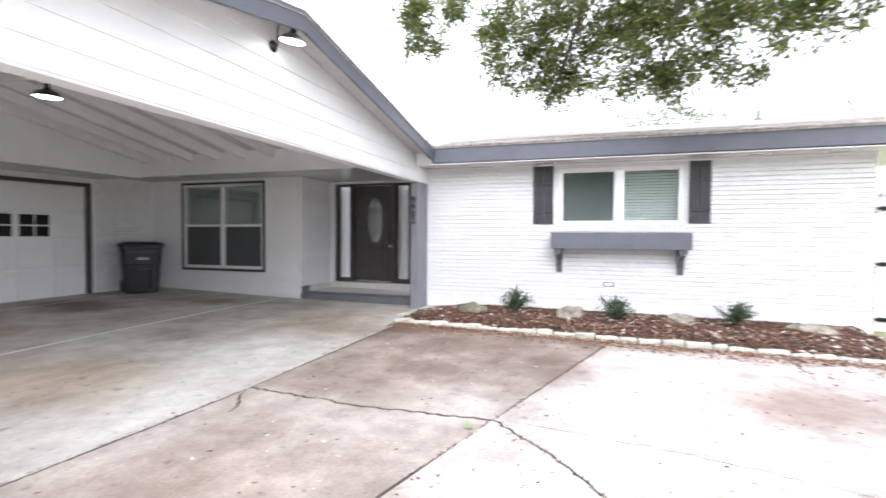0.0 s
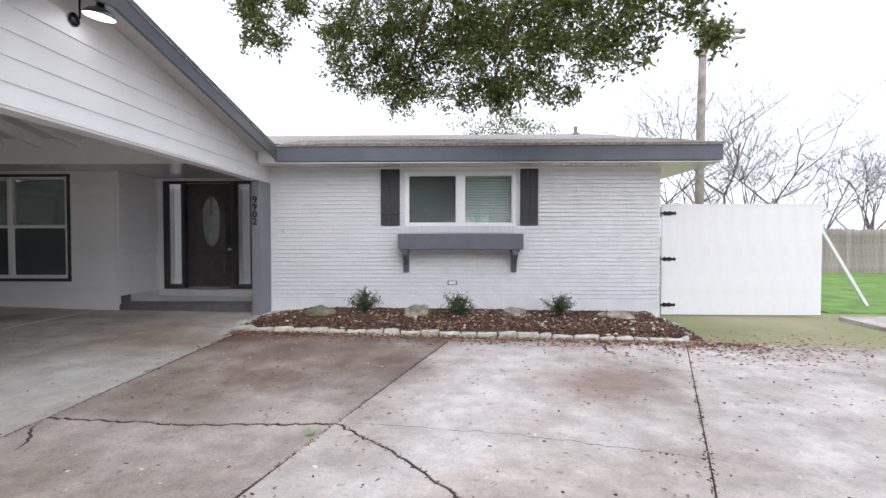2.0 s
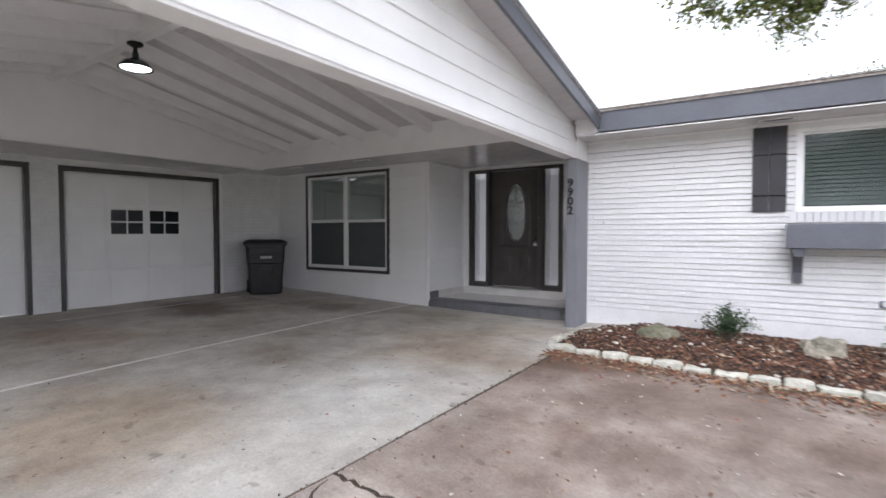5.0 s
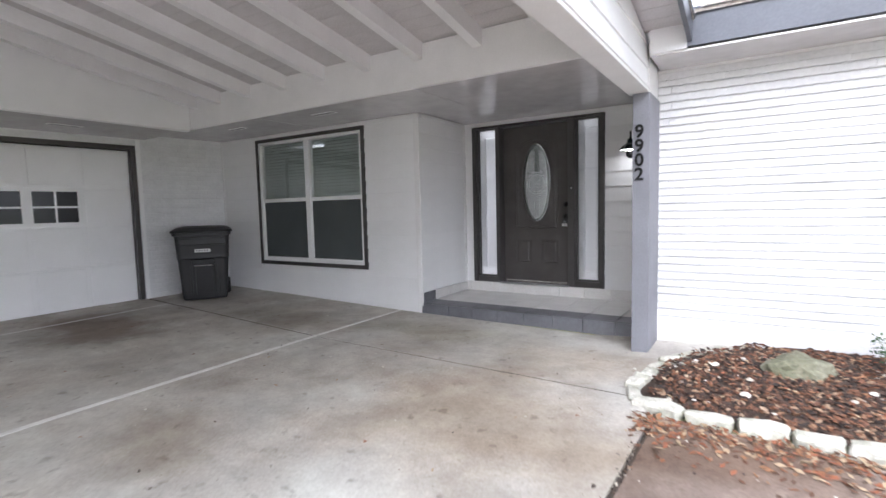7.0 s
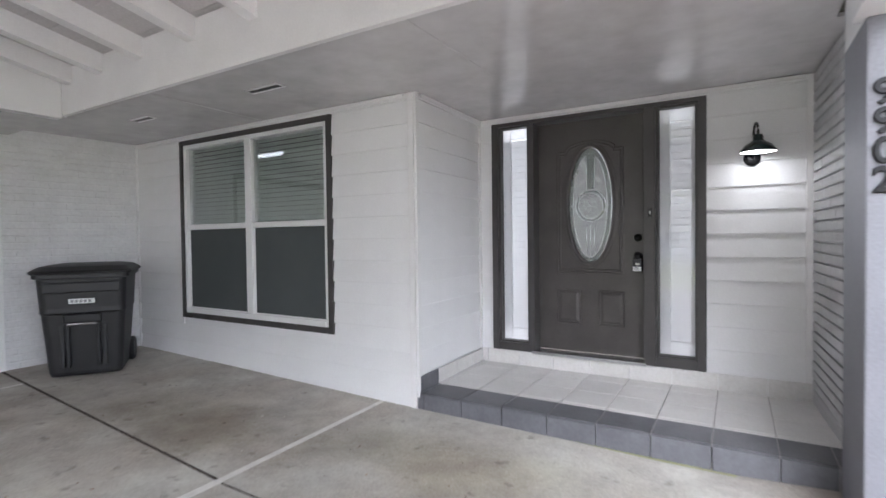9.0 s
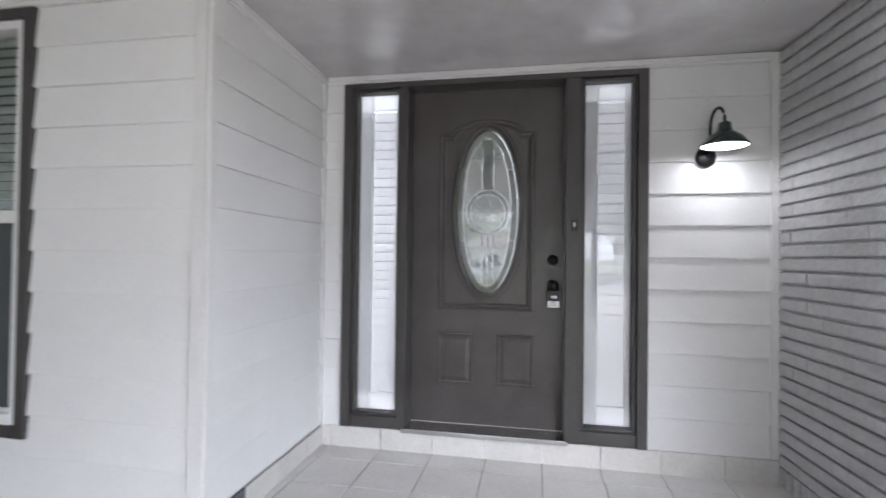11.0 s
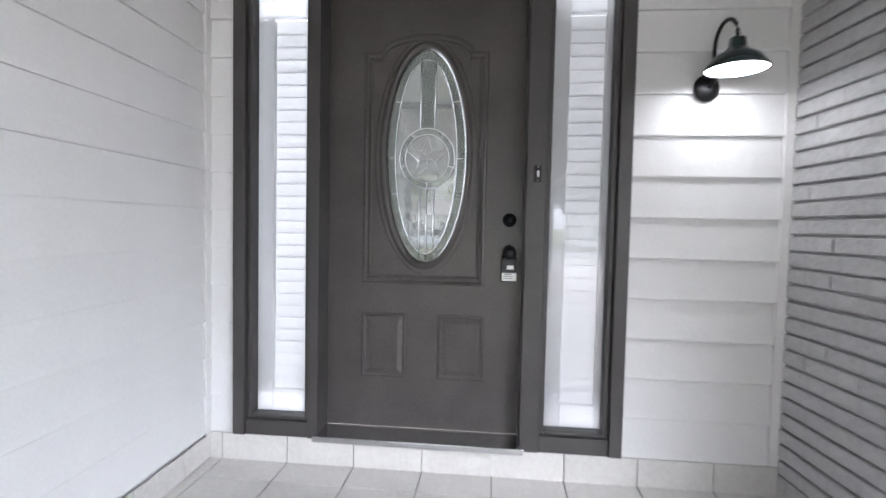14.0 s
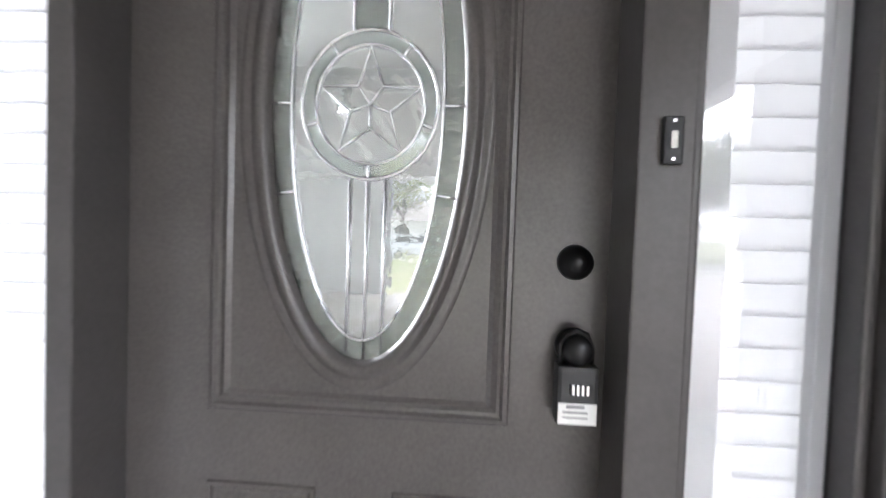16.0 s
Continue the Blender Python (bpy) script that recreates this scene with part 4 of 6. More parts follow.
dpart("casing", 0.016, 0.075, 0, 0.18, 0.0, H_)
dpart("casing", W_ - 0.058, W_, 0, 0.18, 0.0, H_)
dpart("head", 0.0751, W_ - 0.0581, 0, 0.18, H_ - 0.033, H_)
for x0, x1 in ((0.386, 0.438), (1.392, 1.482)):
    dpart("mullion", x0, x1, 0.004, 0.18, 0.0, H_ - 0.0331)
for x0, x1 in ((0.0751, 0.3859), (1.4821, W_ - 0.0581)):
    dpart("bottom_rail", x0, x1, 0.012, 0.17, 0.0, 0.075)
    dpart("stop", x0, x0 + 0.022, 0.03, 0.12, 0.0751, H_ - 0.0335, bevel=0.006)
    dpart("stop", x1 - 0.022, x1, 0.03, 0.12, 0.0751, H_ - 0.0335, bevel=0.006)
    dpart("stop", x0 + 0.0221, x1 - 0.0221, 0.03, 0.12, 0.0751, 0.093, bevel=0.006)
    dpart("stop", x0 + 0.0221, x1 - 0.0221, 0.03, 0.12, H_ - 0.052, H_ - 0.0335, bevel=0.006)
    pane = dpart("sidelight_pane", x0 + 0.022, x1 - 0.022, 0.088, 0.094, 0.093, H_ - 0.052, SIDEGLASS, None, "clear sidelight glass", 0)
    pane.visible_shadow = False
    # white plantation shutter behind the glass
    dpart("shutter_stile", x0 + 0.012, x0 + 0.10, 0.100, 0.130, 0.076, H_ - 0.034, SHUTTERFRAME, None, "white shutter frame", 0.003)
    dpart("shutter_stile", x1 - 0.05, x1 - 0.012, 0.100, 0.130, 0.076, H_ - 0.034, SHUTTERFRAME, None, "white shutter frame", 0.003)
    dpart("shutter_rail", x0 + 0.101, x1 - 0.051, 0.101, 0.129, 0.076, 0.20, SHUTTERFRAME, None, "white shutter frame", 0.003)
    dpart("shutter_rail", x0 + 0.101, x1 - 0.051, 0.101, 0.129, H_ - 0.15, H_ - 0.034, SHUTTERFRAME, None, "white shutter frame", 0.003)
    bm = bmesh.new()
    box(bm, x0 + 0.03, x1 - 0.025, -0.034, 0.034, -0.004, 0.004, 0.002)
    me = mesh_of("louvre", bm, SHUTTERWHITE)
    z = 0.225
    while z < H_ - 0.16:
        piece("louvre", me, door, Matrix.Translation((0, 0.1395, z)) @ Matrix.Rotation(radians(86), 4, "X"))
        z += 0.0605
dpart("threshold", 0.42, 1.41, -0.02, 0.15, -0.006, 0.022, CHROME, None, "worn metal threshold", 0.004)

# leaf with an oval opening
LX0, LX1, LZ0, LZ1 = 0.44, 1.39, 0.026, 2.128
OX, OZ, OA, OB = 0.918, 1.363, 0.192, 0.512
bm = bmesh.new()
outer = [bm.verts.new((x, 0.14, z)) for x, z in ((LX0, LZ0), (LX1, LZ0), (LX1, LZ1), (LX0, LZ1))]
n = 64
oval = [bm.verts.new((OX + OA * math.cos(k * 2 * math.pi / n), 0.14, OZ + OB * math.sin(k * 2 * math.pi / n))) for k in range(n)]
edges = [bm.edges.new((outer[i], outer[(i + 1) % 4])) for i in range(4)] + [bm.edges.new((oval[i], oval[(i + 1) % n])) for i in range(n)]
bmesh.ops.triangle_fill(bm, edges=edges, use_beauty=True)
ext = bmesh.ops.extrude_face_region(bm, geom=bm.faces[:])
bmesh.ops.translate(bm, verts=[e for e in ext["geom"] if isinstance(e, bmesh.types.BMVert)], vec=(0, 0.044, 0))
leaf = part("leaf", bm, DARK, door, "charcoal painted door leaf")


def ellipse(a, b, n=72):
    return [(OX + a * math.cos(k * 2 * math.pi / n), OZ + b * math.sin(k * 2 * math.pi / n)) for k in range(n)]


def swept(name, ring, steps, fill=False):
    """A moulded frame: rings of points set in by e and standing at depth y, skinned one to the next."""
    bm = bmesh.new()
    loops = [[bm.verts.new((x, y, z)) for x, z in ring(e)] for e, y in steps]
    for p_, q_ in zip(loops, loops[1:]):
        for i in range(len(p_)):
            j = (i + 1) % len(p_)
            bm.faces.new((p_[i], p_[j], q_[j], q_[i]))
    if fill:
        bm.faces.new(loops[-1])
    return part(name, bm, DARK, leaf, smooth=False)


oval_rim = swept("oval_moulding", lambda e: ellipse(OA + 0.060 - e, OB + 0.060 - e), ((0.0, 0.1405), (0.006, 0.1365), (0.014, 0.1355), (0.021, 0.1375), (0.027, 0.1345), (0.034, 0.1275),
                                                                         (0.043, 0.1245), (0.051, 0.1265), (0.058, 0.133), (0.064, 0.152)))
for f in oval_rim.data.polygons:
    f.use_smooth = True


def panel(x0, x1, z0, z1, arch=False):
    def ring(e):
        pts = [(x0 + e, z0 + e), (x1 - e, z0 + e)]
        if arch:
            sh = 0.075
            pts += [(x1 - e, z1 - e), (x1 - sh - e * 0.4, z1 - e)]
            for k in range(1, 16):
                t = math.pi * k / 16
                pts.append((OX + ((x1 - x0) / 2 - sh - e * 0.4) * math.cos(t), z1 - e + 0.085 * math.sin(t)))
            pts += [(x0 + sh + e * 0.4, z1 - e), (x0 + e, z1 - e)]
        else:
            pts += [(x1 - e, z1 - e), (x0 + e, z1 - e)]
        return pts
    if arch:
        swept("panel_moulding", ring, ((0.0, 0.1405), (0.004, 0.1345), (0.012, 0.1325), (0.018, 0.1385), (0.024, 0.1395), (0.036, 0.1335), (0.046, 0.1405)))
    else:
        swept("raised_panel", ring, ((0.0, 0.1405), (0.004, 0.1345), (0.010, 0.1335), (0.016, 0.1385), (0.022, 0.1395), (0.044, 0.1315)), True)


panel(0.612, 1.213, 0.742, 1.86, True)
panel(0.612, 0.838, 0.277, 0.597)
panel(0.990, 1.216, 0.277, 0.597)

# oval glass and its came
bm = bmesh.new()
a = [bm.verts.new((OX + (OA + 0.004) * math.cos(k * 2 * math.pi / n), 0.150, OZ + (OB + 0.004) * math.sin(k * 2 * math.pi / n))) for k in range(n)]
b = [bm.verts.new((v.co.x, 0.156, v.co.z)) for v in a]
bm.faces.new(a)
bm.faces.new(b[::-1])
for k in range(n):
    bm.faces.new((a[k], a[(k + 1) % n], b[(k + 1) % n], b[k]))
oglass = part("oval_glass", bm, OVALGLASS, leaf, "oval bevelled decorative glass with a star")
oglass.visible_shadow = False
SX, SZ, SR = OX + 0.006, OZ - 0.008, 0.107
bm = bmesh.new()
inner_rim = [bm.verts.new((x, 0.1465, z)) for x, z in ellipse(0.150, 0.47, n)]
outer_rim = [bm.verts.new((x, 0.1485, z)) for x, z in ellipse(OA - 0.001, OB - 0.001, n)]
for k in range(n):
    bm.faces.new((inner_rim[k], inner_rim[(k + 1) % n], outer_rim[(k + 1) % n], outer_rim[k]))
bmesh.ops.recalc_face_normals(bm, faces=bm.faces)
bmesh.ops.solidify(bm, geom=bm.faces[:], thickness=0.002)
part("border_glass", bm, CHIPGLASS, leaf, "bevelled hammered glass border").visible_shadow = False
part("textured_strip", boxed(SX - 0.034, SX + 0.034, 0.1455, 0.1485, SZ + 0.146, OZ + 0.455, 0.001), CHIPGLASS, leaf, "hammered glass strip above the star").visible_shadow = False
for t0, t1 in ((0, 72), (72, 144), (144, 216), (216, 288), (288, 360)):
    bm = bmesh.new()
    ring_in = [bm.verts.new((SX + 0.110 * math.cos(radians(54 + t)), 0.1455, SZ + 0.118 * math.sin(radians(54 + t)))) for t in range(t0 + 2, t1 - 1, 5)]
    ring_out = [bm.verts.new((SX + 0.131 * math.cos(radians(54 + t)), 0.1485, SZ + 0.141 * math.sin(radians(54 + t)))) for t in range(t0 + 2, t1 - 1, 5)]
    for k in range(len(ring_in) - 1):
        bm.faces.new((ring_in[k], ring_in[k + 1], ring_out[k + 1], ring_out[k]))
    bmesh.ops.recalc_face_normals(bm, faces=bm.faces)
    bmesh.ops.solidify(bm, geom=bm.faces[:], thickness=0.002)
    part("bevel_ring", bm, BEVELGLASS, leaf, "bevelled clear glass round the star").visible_shadow = False


def came(pts, r=0.0035, closed=False):
    bm = bmesh.new()
    tube(bm, [(x, 0.1455, z) for x, z in pts], r * 1.2, closed, 6)
    part("came", bm, CHROME, leaf, "silver glass came", True)


def arc(cx, cz, a, b, t0, t1, n=40):
    return [(cx + a * math.cos(radians(t0 + (t1 - t0) * k / n)), cz + b * math.sin(radians(t0 + (t1 - t0) * k / n))) for k in range(n + 1)]


came(arc(SX, SZ, 0.107, 0.115, 0, 360)[:-1], 0.003, True)
came(arc(SX, SZ, 0.134, 0.144, 0, 360)[:-1], 0.0035, True)
star = []
for k in range(5):
    t, i = 90 + 72 * k, 126 + 72 * k
    star += [(SX + 0.104 * math.cos(radians(t)), SZ + 0.112 * math.sin(radians(t))), (SX + 0.042 * math.cos(radians(i)), SZ + 0.045 * math.sin(radians(i)))]
came(star, 0.003, True)
for k in range(5):
    came([(SX, SZ), star[2 * k + 1]], 0.0022)
    came([(SX + 0.107 * math.cos(radians(54 + 72 * k)), SZ + 0.115 * math.sin(radians(54 + 72 * k))), (SX + 0.134 * math.cos(radians(54 + 72 * k)), SZ + 0.144 * math.sin(radians(54 + 72 * k)))], 0.003)
came(arc(OX, OZ, 0.150, 0.47, -62, 62), 0.003)
came(arc(OX, OZ, 0.150, 0.47, 118, 242), 0.003)
came(arc(OX, OZ, 0.150, 0.47, -118, -62, 12), 0.003)
for dx in (-0.035, 0.0, 0.035):
    came([(SX + dx, SZ - 0.142), (SX + dx, OZ - 0.505 + abs(dx) * 0.3)], 0.003)
for dx in (-0.035, 0.035):
    came([(SX + dx, SZ + 0.140), (SX + dx, OZ + 0.47)], 0.003)
for sx in (-1, 1):
    came([(OX + sx * 0.148, SZ), (OX + sx * 0.19, SZ)], 0.003)
    came([(OX + sx * 0.140, OZ - 0.18), (OX + sx * 0.178, OZ - 0.185)], 0.003)
    came([(OX + sx * 0.125, OZ + 0.26), (OX + sx * 0.165, OZ + 0.265)], 0.003)

# hardware
M_out = Matrix.Rotation(radians(90), 4, "X")
bm = bmesh.new()
lathe(bm, [(0, 0.034), (0.018, 0.034), (0.02, 0.026), (0.028, 0.022), (0.033, 0.010), (0.034, 0.0), (0, 0)], 28, Matrix.Translation((1.327, 0.14, 1.064)) @ M_out)
part("deadbolt", bm, BLACK, leaf, "black deadbolt", True)
bm = bmesh.new()
lathe(bm, [(0, 0.062), (0.02, 0.061), (0.028, 0.052), (0.029, 0.042), (0.016, 0.030), (0.014, 0.016), (0.033, 0.010), (0.035, 0.0), (0, 0)], 28, Matrix.Translation((1.33, 0.14, 0.905)) @ M_out)
part("door_knob", bm, BLACK, leaf, "black round door knob", True)
lock = empty("lock_box", Matrix.Translation((DX + 1.329, DY + 0.10, 0.35 + 0.83)), "black combination key lock box hanging on the door knob", "lock box")
part("case", boxed(-0.037, 0.037, -0.028, 0.022, -0.055, 0.052, 0.008), PLASTIC, lock)
bm = bmesh.new()
tube(bm, [(-0.028, 0, 0.05), (-0.028, 0, 0.085), (-0.018, 0, 0.105), (0, 0, 0.112), (0.018, 0, 0.105), (0.028, 0, 0.085), (0.028, 0, 0.05)], 0.005, False, 8)
part("shackle", bm, BLACK, lock, "", True)
part("dial_window", boxed(-0.016, 0.022, -0.031, -0.0285, 0.002, 0.022, 0.002), BLACK, lock)
for k in range(4):
    part("dial", boxed(-0.012 + k * 0.0085, -0.0065 + k * 0.0085, -0.034, -0.031, 0.003, 0.021, 0.001), CHROME, lock)
part("sticker", boxed(-0.034, 0.034, -0.0300, -0.0284, -0.051, -0.013, 0.0005), LABEL, lock, "white printed sticker")
for k, (w, h) in enumerate(((0.02, 0.006), (0.026, 0.004), (0.026, 0.003))):
    part("print_line", boxed(-w, w - 0.008, -0.0304, -0.0301, -0.022 - k * 0.009, -0.022 - k * 0.009 + h), GREYINK, lock)
bell = empty("doorbell", Matrix.Translation((-2.698, DY + 0.0035, 1.62)), "small black doorbell with white lit button", "doorbell")
part("plate", boxed(-0.0155, 0.0155, -0.012, 0.0, -0.038, 0.038, 0.003), BLACK, bell)
part("button", boxed(-0.005, 0.005, -0.0155, -0.0125, -0.013, 0.014, 0.002), LABEL, bell, "pale button")
for zz in (-0.03, 0.03):
    part("screw", boxed(-0.003, 0.003, -0.0135, -0.0122, zz - 0.003, zz + 0.003, 0.001), CHROME, bell)

# hall behind the door
hall = tagged(part("wall_hall", boxed(-4.8, -1.0, 13.2, 13.3, 0.0, 2.7), ROOM), "plain hall wall behind the front door", "wall", kind="structure")
bm = bmesh.new()
# made-up opening that holds the added fill lamp
cells(bm, 10.45, 13.3, 0.0, 2.7, 0.0, 0.1, [(11.2, 12.6, 0.95, 2.25)])
side = part("wall_hall_side", bm, ROOM)
side.matrix_basis = Matrix.Translation((-4.8, 0, 0)) @ Matrix.Rotation(radians(90), 4, "Z")
tagged(side, "plain hall side wall with an opening for the added lamp", "wall", kind="structure")
tagged(part("wall_hall_side", boxed(-1.0, -0.9, 10.45, 13.3, 0.0, 2.7), ROOM), "plain hall side wall", "wall", kind="structure")
tagged(part("floor_hall", boxed(-4.8, -1.0, 10.45, 13.2, 0.18, 0.3), GREYWOOD), "plain wooden hall floor", "floor", kind="structure")
tagged(part("ceiling_hall", boxed(-4.8, -1.0, 10.45, 13.2, 2.6, 2.7), ROOM), "plain hall ceiling", "ceiling", kind="structure")


# ---------------- barn lamps ----------------
def shade_profile(r):
    return [(0.022, 0.125), (0.03, 0.12), (0.034, 0.085), (0.05, 0.07), (r * 0.72, 0.048), (r * 0.95, 0.012), (r, 0.0), (r - 0.004, -0.004),
            (r * 0.93, 0.008), (r * 0.70, 0.042), (0.045, 0.062), (0.0, 0.064)]


def barn_lamp(at, label, r=0.12, reach=0.21, tilt=0):
    """A gooseneck wall lamp; local -y looks away from the wall, the origin is the wall plate."""
    lamp = empty("wall_lamp", at, label, "wall lamp")
    bm = bmesh.new()
    lathe(bm, [(0, 0.022), (0.03, 0.022), (0.05, 0.014), (0.058, 0.006), (0.058, 0.0), (0, 0)], 28, M_out)
    part("wall_plate", bm, BLACK, lamp, "", True)
    bm = bmesh.new()
    pts = [(0, -0.02, 0.0), (0, -0.05, 0.01)]
    for k in range(0, 11):
        a = math.pi * k / 10
        pts.append((0, -0.05 - (reach - 0.05) / 2 * (1 - math.cos(a)), 0.15 + 0.09 * math.sin(a)))
    pts.append((0, -reach, 0.13))
    tube(bm, pts, 0.008, False, 10)
    part("gooseneck", bm, BLACK, lamp, "", True)
    m = Matrix.Translation((0, -reach, 0.02)) @ Matrix.Rotation(radians(tilt), 4, "X")
    bm = bmesh.new()
    lathe(bm, shade_profile(r), 40, m)
    part("shade", bm, TEAL, lamp, "dark enamel barn shade", True)
    bm = bmesh.new()
    lathe(bm, [(0, 0.02), (r * 0.55, 0.02), (r * 0.92, 0.010), (r * 0.945, 0.002), (r * 0.6, -0.004), (0, -0.008)], 32, m)
    part("diffuser", bm, LAMP, lamp, "bright white lamp glass", True)
    return lamp


barn_lamp(pose(-1.985, 10.268 - 0.017, 2.0, 0, 0, 9), "dark barn wall lamp, lit, beside the front door", 0.118, 0.20)
barn_lamp(pose(GX + 0.003, 4.64, 3.27, 0, 0, 90), "dark barn wall lamp, lit, on the carport gable", 0.13, 0.22, 8)
cl = empty("ceiling_lamp", Matrix.Translation((-4.82, RID_Y, RID_Z - 0.06)), "dark barn ceiling lamp, lit, under the carport ridge", "ceiling lamp")
bm = bmesh.new()
lathe(bm, [(0, 0), (0.075, 0), (0.075, -0.02), (0.05, -0.035), (0.02, -0.045), (0.02, -0.12), (0, -0.12)], 28)
part("canopy", bm, BLACK, cl, "", True)
bm = bmesh.new()
lathe(bm, shade_profile(0.165), 40, Matrix.Translation((0, 0, -0.26)) @ Matrix.Diagonal((1, 1, 1.35, 1)))
part("shade", bm, TEAL, cl, "dark enamel barn shade", True)
bm = bmesh.new()
lathe(bm, [(0, 0.02), (0.10, 0.02), (0.14, 0.012), (0.14, 0.004), (0.09, -0.004), (0, -0.008)], 32, Matrix.Translation((0, 0, -0.26)))
part("diffuser", bm, LAMP, cl, "bright white lamp glass", True)


# ---------------- windows ----------------
def slat_blind(parent, x0, x1, z0, z1, y, angle, pitch=0.05, depth=0.05):
    bm = bmesh.new()
    box(bm, x0, x1, -depth / 2, depth / 2, -0.0015, 0.0015)
    me = mesh_of("blind_slat", bm, BLIND)
    z = z1 - 0.02
    while z > z0 + 0.01:
        piece("blind_slat", me, parent, Matrix.Translation((0, y, z)) @ Matrix.Rotation(radians(angle), 4, "X"))
        z -= pitch


# window under the carport, hung in its wall
cw = empty("window_carport", wall_w.matrix_basis @ Matrix.Translation((win[0], -0.002, win[2])), "white double window with dark trim, blinds and insect screens", "window", kind="structure")
ww, wh = win[1] - win[0], win[3] - win[2]


def cpart(name, x0, x1, y0, y1, z0, z1, mat, label="", bevel=0.004):
    return part(name, boxed(x0, x1, y0, y1, z0, z1, bevel), mat, cw, label)


for x0, x1, z0, z1 in ((0, 0.055, 0, wh), (ww - 0.055, ww, 0, wh), (0.0551, ww - 0.0551, 0, 0.055), (0.0551, ww - 0.0551, wh - 0.05, wh)):
    cpart("trim_board", x0, x1, -0.03, 0.06, z0, z1, FRAME, "charcoal trim board")
cpart("window_frame", 0.0552, 0.095, -0.018, 0.10, 0.0552, wh - 0.0502, VINYL)
cpart("window_frame", ww - 0.095, ww - 0.0552, -0.018, 0.10, 0.0552, wh - 0.0502, VINYL)
cpart("window_frame", 0.0951, ww - 0.0951, -0.018, 0.10, wh - 0.09, wh - 0.0502, VINYL)
cpart("window_sill", 0.0951, ww - 0.0951, -0.024, 0.10, 0.0552, 0.105, VINYL)
cpart("mullion", ww / 2 - 0.045, ww / 2 + 0.045, -0.016, 0.10, 0.1051, wh - 0.0901, VINYL)
zm = 0.955
for x0, x1 in ((0.0951, ww / 2 - 0.0451), (ww / 2 + 0.0451, ww - 0.0951)):
    cpart("meeting_rail", x0, x1, -0.006, 0.06, zm, zm + 0.055, VINYL)
    p = cpart("pane", x0, x1, 0.03, 0.034, zm + 0.055, wh - 0.09, GLASS, "clear window glass", 0)
    p.visible_shadow = False
    s = cpart("insect_screen", x0 + 0.012, x1 - 0.012, 0.018, 0.021, 0.118, zm - 0.002, SCREEN, "grey insect screen", 0)
    for q in ((x0, x0 + 0.012, 0.1052, zm - 0.001), (x1 - 0.012, x1, 0.1052, zm - 0.001), (x0 + 0.0121, x1 - 0.0121, 0.1052, 0.118)):
        cpart("screen_frame", q[0], q[1], 0.005, 0.03, q[2], q[3], VINYL, "", 0.002)
    slat_blind(cw, x0, x1, zm, wh - 0.09, 0.075, 60, 0.045, 0.05)
cpart("backing", 0.056, ww - 0.056, 0.115, 0.13, 0.056, wh - 0.051, UNLITSHEET, "dark sheet standing in for the unlit room behind the blind", 0)

# slider window in the brick
bw = empty("window_brick", Matrix.Translation((0.876, BY, 1.587)), "white vinyl sliding window with closed blinds", "window", kind="structure")
bwW, bwH = 1.93, 0.935


def bpart(name, x0, x1, y0, y1, z0, z1, mat, label="", bevel=0.004):
    return part(name, boxed(x0, x1, y0, y1, z0, z1, bevel), mat, bw, label)


bpart("window_frame", 0, 0.055, -0.02, 0.10, 0, bwH, VINYL)
bpart("window_frame", bwW - 0.055, bwW, -0.02, 0.10, 0, bwH, VINYL)
bpart("window_frame", 0.0551, bwW - 0.0551, -0.02, 0.10, bwH - 0.045, bwH, VINYL)
bpart("window_sill", 0.0551, bwW - 0.0551, -0.03, 0.10, 0, 0.04, VINYL)
bpart("sash_stile", 0.91, 1.03, -0.008, 0.07, 0.0401, bwH - 0.0451, VINYL)
for x0, x1, yy in ((0.0551, 0.9099, 0.03), (1.0301, bwW - 0.0551, 0.02)):
    for q in ((x0, x0 + 0.022, 0.0402, bwH - 0.0452), (x1 - 0.022, x1, 0.0402, bwH - 0.0452), (x0 + 0.0221, x1 - 0.0221, 0.0402, 0.062), (x0 + 0.0221, x1 - 0.0221, bwH - 0.067, bwH - 0.0452)):
        bpart("sash_frame", q[0], q[1], yy - 0.012, yy + 0.03, q[2], q[3], VINYL, "", 0.003)
    p = bpart("pane", x0 + 0.022, x1 - 0.022, yy + 0.004, yy + 0.008, 0.062, bwH - 0.067, GLASS, "clear window glass", 0)
    p.visible_shadow = False
    slat_blind(bw, x0, x1, 0.045, bwH - 0.06, 0.105, 57, 0.047, 0.05)
s = bpart("insect_screen", 0.08, 0.885, 0.022, 0.0225, 0.064, bwH - 0.069, glass_material("grey_screen_film", (0.50, 0.52, 0.52), 0.10), "dark insect screen over half the window", 0)
s.visible_shadow = False
bpart("backing", 0.0, bwW, 0.14, 0.15, 0.0, bwH, UNLITSHEET, "dark sheet standing in for the unlit room behind the blind", 0)

# brick sill of upright bricks
sill = empty("trim_brick_sill", Matrix.Translation((0.83, BY, 1.47)), "white painted sill course of upright bricks", "trim", kind="structure")
me = mesh_of("brick", boxed(0, 0.062, -0.045, 0.02, 0, 0.115, 0.004), BRICK)
for k in range(28):
    piece("brick", me, sill, Matrix.Translation((k * 0.0715, 0, 0)))


